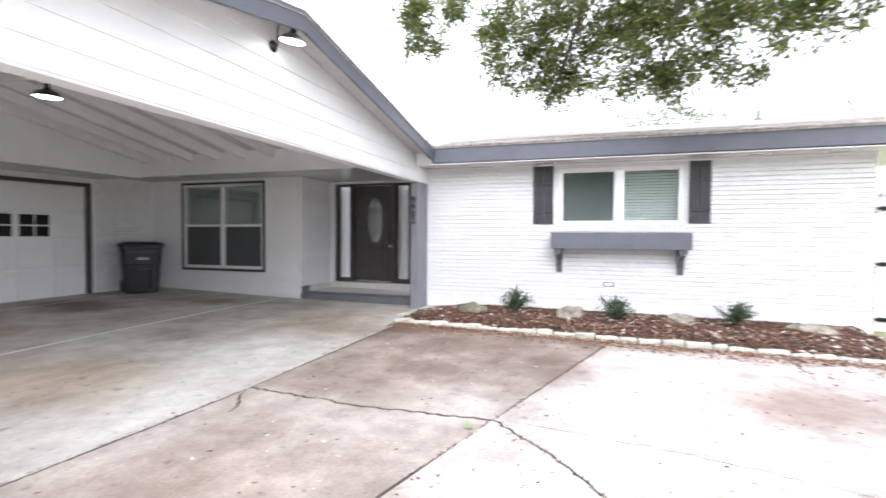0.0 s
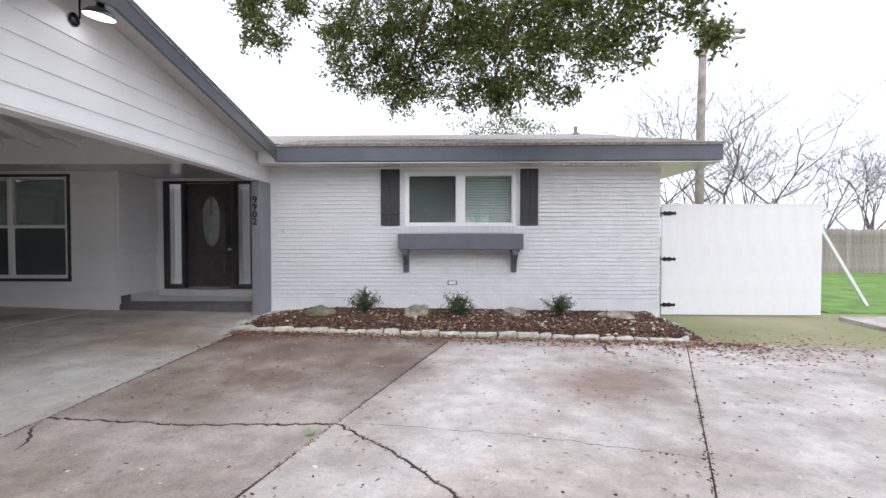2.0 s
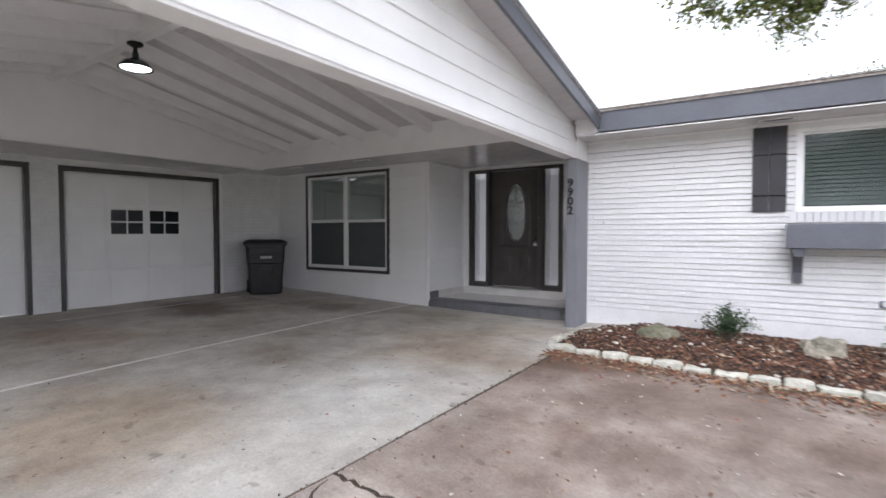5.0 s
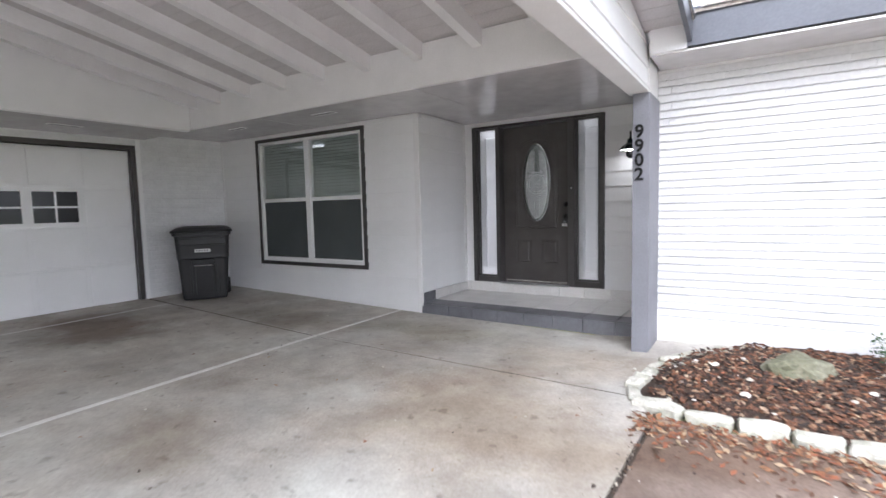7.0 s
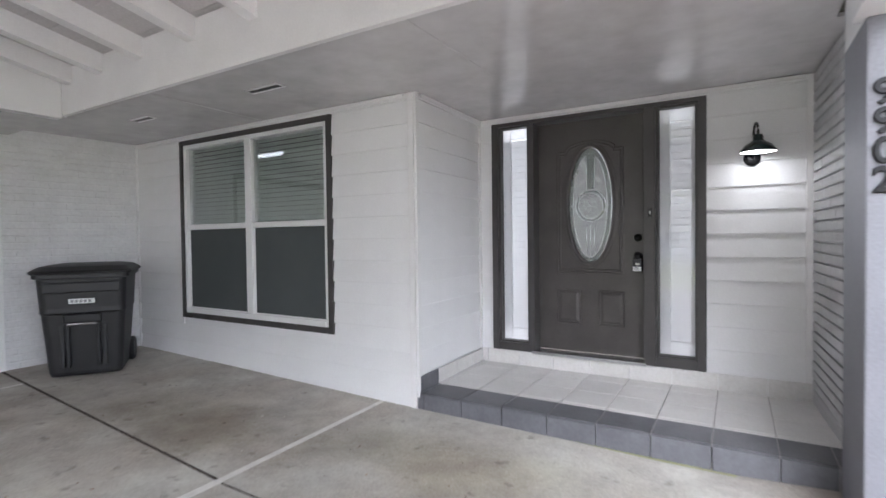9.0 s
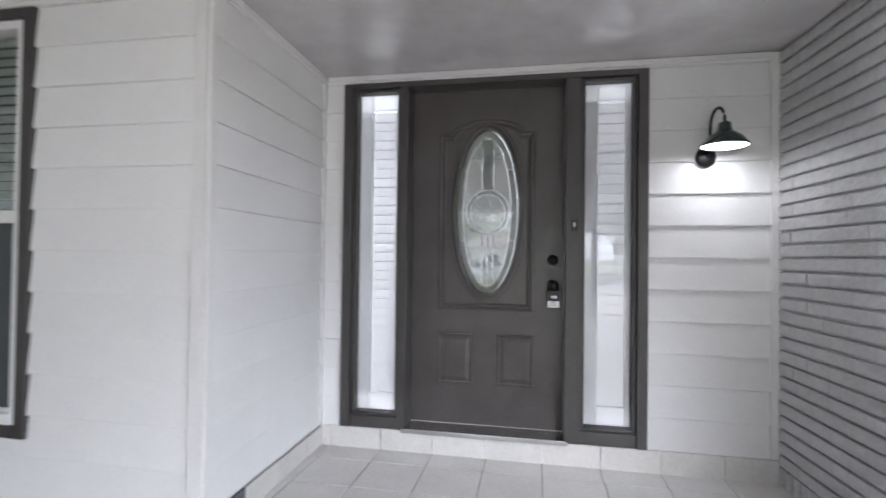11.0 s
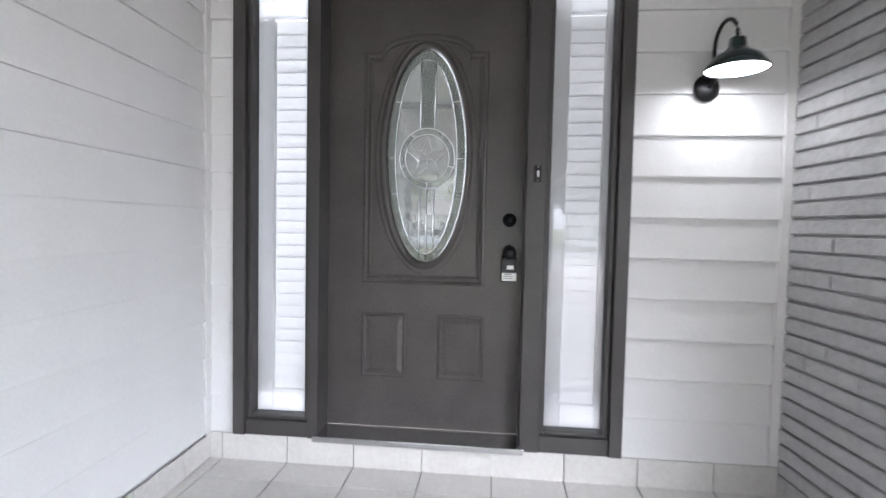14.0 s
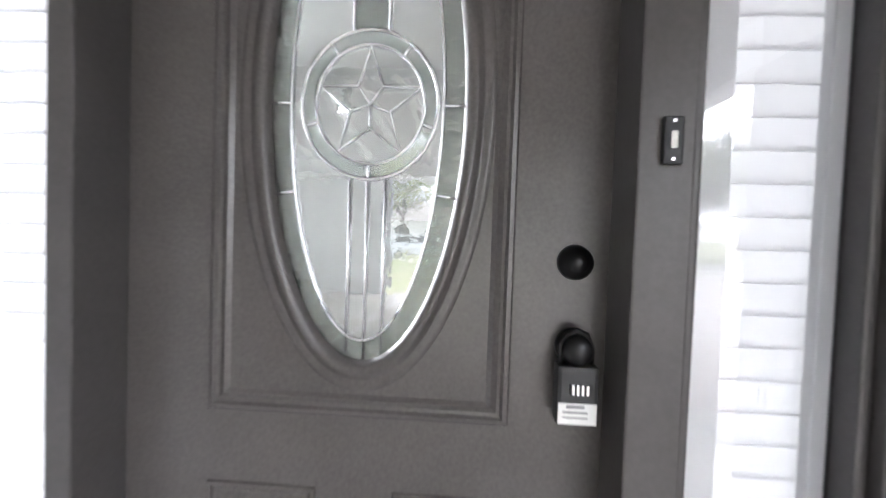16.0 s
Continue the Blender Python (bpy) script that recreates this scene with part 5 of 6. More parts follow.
# shutters
def shutter(x, w):
    s = empty("shutter", Matrix.Translation((x, BY - 0.034, 1.595)), "dark grey board and batten wooden shutter", "shutter", "window shutters")
    h = 0.975
    for k in range(2):
        part("board", boxed(k * w / 2 + 0.002, (k + 1) * w / 2 - 0.002, -0.022, 0.0, 0, h, 0.003), SHUTTER, s)
    for z in (0.19, 0.66):
        part("batten", boxed(0.002, w - 0.002, -0.042, -0.0225, z, z + 0.055, 0.004), SHUTTER, s)
    return s


shutter(0.462, 0.335)
shutter(2.872, 0.31)

# flower box
fb = empty("window_box", Matrix.Translation((0.80, BY, 1.19)), "empty grey painted wooden window box on two brackets", "window box")
fw = 2.085
part("front_board", boxed(0, fw, -0.42, -0.395, 0.0, 0.26, 0.005), FASCIA, fb)
part("back_board", boxed(0.02, fw - 0.02, -0.06, -0.036, 0.0, 0.25, 0.004), FASCIA, fb)
part("end_board", boxed(0, 0.022, -0.394, -0.061, 0.0, 0.26, 0.004), FASCIA, fb)
part("end_board", boxed(fw - 0.022, fw, -0.394, -0.061, 0.0, 0.26, 0.004), FASCIA, fb)
part("base_board", boxed(0.023, fw - 0.023, -0.394, -0.061, 0.0, 0.03), FASCIA, fb)
part("soil", boxed(0.023, fw - 0.023, -0.394, -0.061, 0.031, 0.2), SOIL, fb, "dark soil")
for x in (0.03, fw - 0.20):
    pts = [(-0.035, -0.40), (-0.075, -0.40), (-0.10, -0.28), (-0.16, -0.18), (-0.25, -0.12), (-0.37, -0.09), (-0.37, -0.004), (-0.035, -0.004)]
    bm = bmesh.new()
    lo = [bm.verts.new((x + 0.035, y, z)) for y, z in pts]
    hi = [bm.verts.new((x + 0.125, y, z)) for y, z in pts]
    bm.faces.new(lo)
    bm.faces.new(hi[::-1])
    for i in range(len(pts)):
        j = (i + 1) % len(pts)
        bm.faces.new((lo[i], hi[i], hi[j], lo[j]))
    part("bracket", bm, FASCIA, fb, "curved grey bracket")
    part("bracket_cap", boxed(x + 0.015, x + 0.145, -0.385, -0.035, -0.05, -0.003, 0.004), FASCIA, fb)

vent = empty("wall_spigot_cover", Matrix.Translation((1.706, BY - 0.03, 0.60)), "small grey plastic outlet cover on the brick wall", "outlet cover")
part("plate", boxed(-0.085, 0.085, -0.02, 0.0, -0.035, 0.04, 0.01), POST, vent)
part("lid", boxed(-0.06, 0.06, -0.045, -0.0201, -0.02, 0.03, 0.01), SIDING, vent)

# ---------------- garage doors ----------------
def garage_door(u0, u1, name):
    gd = empty(name, gm @ Matrix.Translation((u0, -0.02, 0.0)), "closed white panelled garage door with small windows and dark trim", "garage door", kind="structure")
    w, top = u1 - u0, GTOP - 0.06
    zg = 0.13
    for x0, x1, z0, z1 in ((-0.065, 0.0, 0.0, top + 0.07), (w, w + 0.065, 0.0, top + 0.07), (0.0001, w - 0.0001, top, top + 0.07)):
        part("trim_board", boxed(x0, x1, -0.02, 0.12, z0, z1, 0.004), FRAME, gd, "charcoal trim board")
    rows = [zg, 0.72, 1.285, 1.80, top - 0.001]
    for r, (z0, z1) in enumerate(zip(rows, rows[1:])):
        sec = part("section", boxed(0.001, w - 0.001, 0.085, 0.12, z0 + 0.002, z1 - 0.002, 0.004), SIDING, gd, "white garage door section")
        cw4 = w / 4
        for c in range(4):
            x0, x1 = c * cw4 + 0.02, (c + 1) * cw4 - 0.02
            if r == 2 and c in (1, 2):
                part("light_frame", boxed(x0, x1, 0.072, 0.0848, z0 + 0.03, z1 - 0.03, 0.004), VINYL, sec)
                for a in range(2):
                    for b in range(2):
                        px, pz = x0 + 0.035 + a * (x1 - x0 - 0.05) / 2, z0 + 0.05 + b * (z1 - z0 - 0.08) / 2
                        part("pane", boxed(px, px + (x1 - x0 - 0.10) / 2, 0.066, 0.0718, pz, pz + (z1 - z0 - 0.13) / 2, 0.001), DARKPANE, sec, "dark window pane")
            else:
                part("raised_panel", boxed(x0 + 0.01, x1 - 0.01, 0.068, 0.0848, z0 + 0.03, z1 - 0.03, 0.007), SIDING, sec)
    return gd


DARKPANE = material("dark_garage_glass", (0.02, 0.021, 0.022), 0.12, 0, 0.05, 3, 40, 0.02, 0.001)
DARKPANE.node_tree.nodes["Principled BSDF"].inputs["Specular IOR Level"].default_value = 0.22
garage_door(gd1[0], gd1[1], "door_garage_1")
garage_door(gd2[0], gd2[1], "door_garage_2")
part("corner_board", boxed(gd1[1] + 0.075, gd1[1] + 0.13, -0.044, -0.026, 0.1, 2.5, 0.003), WHITE, wall_g)


# ---------------- wheeled bin ----------------
def rounded_ring(bm, w, d, z, r, n=5, y=0.0):
    out = []
    for cx, cy, a0 in ((w / 2 - r, d / 2 - r, 0), (-w / 2 + r, d / 2 - r, 90), (-w / 2 + r, -d / 2 + r, 180), (w / 2 - r, -d / 2 + r, 270)):
        for k in range(n + 1):
            a = radians(a0 + 90 * k / n)
            out.append(bm.verts.new((cx + r * math.cos(a), y + cy + r * math.sin(a), z)))
    return out


def skin(bm, rings, cap=True):
    for a, b in zip(rings, rings[1:]):
        k = len(a)
        for i in range(k):
            bm.faces.new((a[i], a[(i + 1) % k], b[(i + 1) % k], b[i]))
    if cap:
        bm.faces.new(rings[0][::-1])
        bm.faces.new(rings[-1])


bx, by = -7.64, 8.29
bin_ = empty("wheeled_bin", pose(bx, by, ground_z(bx, by), 0, 0, 56) @ Matrix.Diagonal((1.13, 1.08, 1.0, 1.0)), "black plastic wheeled rubbish bin with closed lid", "rubbish bin")
bm = bmesh.new()
skin(bm, [rounded_ring(bm, w, d, z, 0.06, 5, y) for w, d, z, y in ((0.50, 0.50, 0.01, 0), (0.52, 0.53, 0.05, 0), (0.585, 0.64, 0.60, 0), (0.60, 0.66, 0.615, 0), (0.60, 0.66, 0.66, 0), (0.625, 0.70, 0.93, 0), (0.67, 0.76, 0.94, 0), (0.67, 0.76, 0.975, 0))])
body = part("body", bm, PLASTIC, bin_, "", False)
bm = bmesh.new()
skin(bm, [rounded_ring(bm, w, d, z, 0.07, 5, y) for w, d, z, y in ((0.70, 0.80, 0.978, 0), (0.71, 0.81, 0.995, 0), (0.69, 0.79, 1.01, 0), (0.60, 0.68, 1.045, 0.02), (0.45, 0.5, 1.06, 0.03))])
part("lid", bm, PLASTIC, bin_, "black domed lid")
bm = bmesh.new()
tube(bm, [(-0.26, 0.42, 0.96), (0.26, 0.42, 0.96)], 0.018, False, 10)
part("handle", bm, PLASTIC, bin_)
for sx in (-1, 1):
    bm = bmesh.new()
    lathe(bm, [(0, 0.03), (0.05, 0.03), (0.11, 0.028), (0.125, 0.01), (0.125, -0.02), (0.11, -0.03), (0, -0.03)], 24, Matrix.Translation((sx * 0.27, 0.27, 0.125)) @ Matrix.Rotation(radians(90), 4, "Y"))
    part("wheel", bm, PLASTIC, bin_)
part("front_recess", boxed(-0.13, 0.13, -0.352, -0.31, 0.52, 0.60, 0.012), BLACK, bin_)
bm = bmesh.new()
tube(bm, [(-0.10, -0.355, 0.51), (0.10, -0.355, 0.51)], 0.013, False, 10)
part("lift_bar", bm, CHROME, bin_, "silver lift bar")
part("sticker", boxed(-0.09, 0.09, -0.352, -0.345, 0.70, 0.745, 0.001), LABEL, bin_, "white printed sticker")
for k in range(5):
    part("print_bar", boxed(-0.075 + k * 0.03, -0.055 + k * 0.03, -0.3535, -0.3522, 0.71, 0.735), GREYINK, bin_)
part("shoulder_band", boxed(-0.27, 0.27, -0.366, -0.33, 0.80, 0.90, 0.015), PLASTIC, bin_)
part("lid_grip", boxed(-0.20, 0.20, -0.425, -0.38, 0.972, 0.99, 0.008), PLASTIC, bin_)
part("channel_side", boxed(-0.115, -0.095, -0.34, -0.28, 0.10, 0.50, 0.008), PLASTIC, bin_)
part("channel_side", boxed(0.095, 0.115, -0.34, -0.28, 0.10, 0.50, 0.008), PLASTIC, bin_)
part("front_rib", boxed(-0.16, -0.13, -0.325, -0.28, 0.10, 0.50, 0.01), PLASTIC, bin_)
part("front_rib", boxed(0.13, 0.16, -0.325, -0.28, 0.10, 0.50, 0.01), PLASTIC, bin_)

# ---------------- planting bed ----------------
bed_line = [(-0.74, 8.98), (-1.0, 8.76), (-1.2, 8.46), (-1.36, 8.05), (-1.41, 7.6), (-1.36, 7.36), (-1.05, 7.32), (0.0, 7.25), (1.3, 7.22), (2.6, 7.15), (3.9, 7.06), (4.78, 7.0), (4.98, 7.35), (5.10, 8.0), (5.12, 8.6)]
bed = empty("planting_bed", Matrix(), "planting bed of dark mulch, pebbles and fallen leaves", "planting bed", kind="structure")
def bed_left(y):
    return -1.36 + max(0, y - 7.9) * 0.25 + max(0, y - 8.5) * 0.75


bm = bmesh.new()
NX, NY = 60, 14
grid = []
for i in range(NX + 1):
    col = []
    for j in range(NY + 1):
        x = -1.36 + (5.08 + 1.36) * i / NX
        y0 = 7.38 - (x + 1.3) * 0.055
        if x < -1.1:
            y0 += 0.10
        y = y0 + (9.03 - y0) * j / NY
        x = bed_left(y) + (5.08 - bed_left(y)) * i / NX
        edge = min(1, j / 3, i / 2, (NX - i) / 2)
        col.append(bm.verts.new((x, y, ground_z(x, y) - 0.01 + 0.05 * edge + 0.02 * noise.noise((x * 3, y * 3, 0)) * edge)))
    grid.append(col)
for i in range(NX):
    for j in range(NY):
        bm.faces.new((grid[i][j], grid[i + 1][j], grid[i + 1][j + 1], grid[i][j + 1]))
part("mulch_base", bm, SOIL, bed)


def bed_z(x, y):
    y0 = 7.38 - (x + 1.3) * 0.055
    e = min(1, max(0, (y - y0) / 0.35))
    return ground_z(x, y) - 0.01 + 0.05 * e + 0.02 * noise.noise((x * 3, y * 3, 0)) * e


def chip(verts, faces, x, y, z, sx, sy, sz, rnd):
    m = Matrix.Translation((x, y, z)) @ Euler((rnd.uniform(-0.5, 0.5), rnd.uniform(-0.5, 0.5), rnd.uniform(0, 6.3))).to_matrix().to_4x4()
    k = len(verts)
    for c in ((-1, -0.6, 0), (0, -1, 0.1), (1, -0.5, 0), (1, 0.6, 0), (0, 1, 0.1), (-1, 0.5, 0), (0, 0, 1), (0, 0, -0.6)):
        verts.append(tuple(m @ Vector((c[0] * sx, c[1] * sy, c[2] * sz))))
    for i in range(6):
        faces.append((k + i, k + (i + 1) % 6, k + 6))
        faces.append((k + (i + 1) % 6, k + i, k + 7))


rnd = random.Random(11)
verts, faces = [], []
for _ in range(15000):
    x = rnd.uniform(-1.3, 5.05)
    y0 = 7.42 - (x + 1.3) * 0.055
    y = y0 + (9.0 - y0) * rnd.random() ** 1.2
    if (x < -1.1 and y < 7.5) or x < bed_left(y) + 0.03:
        continue
    s = rnd.uniform(0.010, 0.027)
    chip(verts, faces, x, y, bed_z(x, y) + s * 0.35, s, s * rnd.uniform(0.4, 0.9), s * rnd.uniform(0.3, 0.6), rnd)
me = bpy.data.meshes.new("mulch")
me.from_pydata(verts, [], faces)
me.materials.append(MULCH)
o = new("mulch", me)
o.parent = bed
tagged(o, "dark bark chips mixed with pale pebbles", kind="stuff")

verts, faces = [], []
for _ in range(700):
    x = rnd.uniform(-1.25, 5.0)
    y0 = 7.45 - (x + 1.3) * 0.055
    y = y0 + (8.9 - y0) * rnd.random()
    if x < bed_left(y) + 0.06 or noise.noise((x * 1.6, y * 1.6, 4.0)) < -0.12:
        continue
    s = rnd.choice((0.010, 0.012, 0.015, 0.018, 0.022, 0.03))
    chip(verts, faces, x, y, bed_z(x, y) + s * 0.5, s, s * rnd.uniform(0.7, 0.95), s * rnd.uniform(0.5, 0.7), rnd)
me = bpy.data.meshes.new("pebbles")
me.from_pydata(verts, [], faces)
me.materials.append(PEBBLE)
o = new("pebbles", me)
o.parent = bed
tagged(o, "tan and pale river pebbles lying in the mulch", kind="stuff")

edging = empty("garden_edging", Matrix(), "low border of rough pale limestone blocks round the bed", "garden edging", kind="structure")
rnd = random.Random(4)


def edging_stone(p, q, k):
    d = Vector((q[0] - p[0], q[1] - p[1]))
    w = d.length
    bm = bmesh.new()
    hh, dp = rnd.uniform(0.02, 0.048), rnd.uniform(0.038, 0.056)
    box(bm, 0.010, w - 0.010, -dp, dp, -0.05, hh)
    bmesh.ops.bevel(bm, geom=[e for e in bm.edges], offset=0.014, segments=1, affect="EDGES")
    bmesh.ops.subdivide_edges(bm, edges=[e for e in bm.edges if e.calc_length() > 0.05], cuts=2, use_grid_fill=True)
    for v in bm.verts:
        v.co += Vector((noise.noise(v.co * 14 + Vector((k, 0, 0))), noise.noise(v.co * 14 + Vector((0, k, 0))), noise.noise(v.co * 14 + Vector((0, 0, k))))) * 0.020
    part("stone", bm, STONE, edging, at=Matrix.Translation((p[0], p[1], ground_z(*p))) @ Matrix.Rotation(math.atan2(d.y, d.x) + rnd.uniform(-0.09, 0.09), 4, "Z"))


k = 0
for p, q in zip(bed_line, bed_line[1:]):
    d = Vector((q[0] - p[0], q[1] - p[1]))
    cnt = max(1, round(d.length / 0.25))
    cuts = [0] + sorted((i + rnd.uniform(-0.2, 0.2)) / cnt for i in range(1, cnt)) + [1]
    for a, b in zip(cuts, cuts[1:]):
        edging_stone((p[0] + d.x * a, p[1] + d.y * a), (p[0] + d.x * b, p[1] + d.y * b), k)
        k += 1


def boulder(x, y, sx, sy, sz, seed, label):
    bm = bmesh.new()
    bmesh.ops.create_icosphere(bm, subdivisions=3, radius=1)
    for v in bm.verts:
        n = 1 + 0.34 * noise.noise(v.co * 1.7 + Vector((seed, 0, 0))) + 0.16 * noise.noise(v.co * 4 + Vector((seed, 5, 0)))
        v.co = Vector((v.co.x * sx, v.co.y * sy, max(-0.3, v.co.z) * sz * 0.85)) * n
    o = tagged(part("boulder", bm, ROCK if seed == 1 else PALEROCK, smooth=False), label, "boulder", "boulders in the bed")
    o.matrix_basis = pose(x, y, bed_z(x, y) + 0.0, 0, 0, seed * 40)


boulder(-0.42, 8.35, 0.25, 0.17, 0.15, 1, "mossy green grey boulder lying in the mulch")
boulder(1.14, 8.45, 0.29, 0.19, 0.19, 2, "pale weathered limestone boulder lying in the mulch")
boulder(2.72, 8.45, 0.25, 0.17, 0.15, 3, "pale flat limestone boulder lying in the mulch")
boulder(4.36, 8.45, 0.27, 0.17, 0.11, 4, "low pale limestone boulder lying in the mulch")


def leafy(bm_verts, bm_faces, p, d, up, length, width):
    s = d.cross(up).normalized() * width
    k = len(bm_verts)
    bm_verts += [tuple(p), tuple(p + d * length * 0.5 + s + up * 0.1 * width), tuple(p + d * length), tuple(p + d * length * 0.5 - s + up * 0.1 * width)]
    bm_faces += [(k, k + 1, k + 2), (k, k + 2, k + 3)]


def shrub(x, y, seed, h):
    rnd = random.Random(seed)
    z0 = bed_z(x, y)
    s = empty("shrub", Matrix.Translation((x, y, z0)), "small dark green shrub with fine leaves growing in mulch", "shrub", "shrubs in the bed")
    bm = bmesh.new()
    verts, faces = [], []
    for i in range(34):
        a, t = rnd.uniform(0, 6.28), rnd.uniform(0.05, 1.25)
        ln = h * rnd.uniform(0.75, 1.1)
        tip = Vector((math.cos(a) * math.sin(t) * 0.85, math.sin(a) * math.sin(t) * 0.85, 0.25 + 0.75 * math.cos(t))) * ln
        mid = Vector((tip.x * 0.4, tip.y * 0.4, tip.z * 0.6))
        tube(bm, [Vector((0, 0, -0.02)), mid, tip], [0.005, 0.0035, 0.0015], False, 5)
        for _ in range(46):
            f = rnd.uniform(0.35, 1.12)
            base = mid.lerp(tip, (f - 0.5) * 2) if f > 0.5 else mid * (f * 2)
            base = base + Vector((rnd.gauss(0, 1), rnd.gauss(0, 1), rnd.gauss(0, 1))) * 0.022
            dd = Vector((rnd.uniform(-1, 1), rnd.uniform(-1, 1), rnd.uniform(-0.7, 0.8))).normalized()
            leafy(verts, faces, base, dd, Vector((rnd.uniform(-1, 1), rnd.uniform(-1, 1), 1)).normalized(), rnd.uniform(0.025, 0.05), rnd.uniform(0.006, 0.011))
    part("stems", bm, BARK, s)
    me = bpy.data.meshes.new("foliage")
    me.from_pydata(verts, [], faces)
    me.materials.append(NANDINA)
    o = new("foliage", me)
    o.parent = s
    tagged(o, "fine dark green leaves")


shrub(0.28, 8.45, 1, 0.36)
shrub(1.82, 8.28, 2, 0.34)
shrub(3.42, 8.42, 3, 0.34)

# fallen leaves on the paving
rnd = random.Random(17)
verts, faces = [], []


def fallen(x, y, big=1.0, over=0.006):
    a = rnd.uniform(0, 6.3)
    p = Vector((x, y, ground_z(x, y) + over))
    d = Vector((math.cos(a), math.sin(a), rnd.uniform(-0.1, 0.25)))
    leafy(verts, faces, p, d, Vector((rnd.uniform(-0.4, 0.4), rnd.uniform(-0.4, 0.4), 1)).normalized(), rnd.uniform(0.03, 0.065) * big, rnd.uniform(0.008, 0.017) * big)


for _ in range(3600):
    x = rnd.uniform(-1.3, 5.6)
    fallen(x, 7.22 - (x + 1.3) * 0.05 - abs(rnd.gauss(0, 0.20)) - 0.02)
for _ in range(1500):
    x = rnd.uniform(-1.2, 4.9)
    y = rnd.uniform(7.45 - (x + 1.3) * 0.055, 8.9)
    if x > bed_left(y) + 0.05:
        fallen(x, y, 0.8, bed_z(x, y) - ground_z(x, y) + 0.022)
for _ in range(1100):
    x = rnd.gauss(5.6, 1.3)
    fallen(min(9, max(3.6, x)), rnd.gauss(6.6, 0.45))
for _ in range(260):
    fallen(rnd.uniform(-1.4, 6), rnd.uniform(1.5, 7.0), 0.8)
for _ in range(60):
    fallen(rnd.uniform(-7, -1.5), rnd.uniform(3, 8.6), 0.6)
me = bpy.data.meshes.new("fallen_leaves")
me.from_pydata(verts, [], faces)
me.materials.append(DRYLEAF)
tagged(new("fallen_leaves", me), "dry brown leaves scattered over the concrete", "leaves", kind="stuff")
# grit, bark crumbs and leaf bits, loose on the slabs and packed along joints and cracks
verts, faces = [], []


def crumb(x, y, s):
    chip(verts, faces, x, y, ground_z(x, y) + 0.001, s, s * rnd.uniform(0.3, 0.8), s * 0.35, rnd)


for line, cnt, wd, size in ((J1[1:], 520, 0.016, 0.012), (J2[1:], 420, 0.013, 0.011), (J3[1:], 420, 0.016, 0.013), (crack_a, 420, 0.017, 0.010), (crack_b[:31], 300, 0.015, 0.010), (J4, 260, 0.006, 0.009)):
    spans = [(p, q, math.hypot(q[0] - p[0], q[1] - p[1])) for p, q in zip(line, line[1:])]
    total = sum(s[2] for s in spans)
    for p, q, ln in spans:
        want = cnt * ln / total
        for _ in range(int(want) + (rnd.random() < want % 1)):
            f = rnd.random()
            if noise.noise((p[0] + (q[0] - p[0]) * f, p[1] + (q[1] - p[1]) * f, 0.3)) * 1.3 + rnd.random() < 0.35:
                continue
            crumb(p[0] + (q[0] - p[0]) * f + rnd.gauss(0, wd), p[1] + (q[1] - p[1]) * f + rnd.gauss(0, wd * 0.5), rnd.uniform(0.3, 1) * size)
me = bpy.data.meshes.new("joint_dirt")
me.from_pydata(verts, [], faces)
me.materials.append(CRUMBS)
dirt = new("joint_dirt", me)
dirt.parent = driveway
tagged(dirt, "dark crumbled dirt and leaf bits packed in the joints", kind="stuff")
verts, faces = [], []
for _ in range(900):
    crumb(rnd.uniform(-1.4, 5.5), rnd.uniform(1.2, 7.1), rnd.choice((0.004, 0.006, 0.008, 0.011, 0.016)))
for _ in range(260):
    crumb(rnd.uniform(-6.5, -1.3), rnd.uniform(1.5, 8.4), rnd.choice((0.004, 0.006, 0.008, 0.012)))
me = bpy.data.meshes.new("litter")
me.from_pydata(verts, [], faces)
me.materials.append(LITTER)
tagged(new("litter", me), "small dark and pale bits of leaf litter and grit on the concrete", "litter", kind="stuff")
verts, faces = [], []
for a in range(3):
    leafy(verts, faces, Vector((0.745, 3.81, ground_z(0.745, 3.81) + 0.010)), Vector((math.cos(a * 0.8), math.sin(a * 0.8), 0.2)), Vector((0, 0, 1)), 0.085 + 0.015 * a, 0.024)
me = bpy.data.meshes.new("leaf_sprig")
me.from_pydata(verts, [], faces)
me.materials.append(leaf_material("fresh_leaf", [(0.30, 0.42, 0.16), (0.42, 0.50, 0.30), (0.6, 0.6, 0.5)]))
tagged(new("leaf_sprig", me), "fresh green leaf sprig lying on concrete", "leaf")

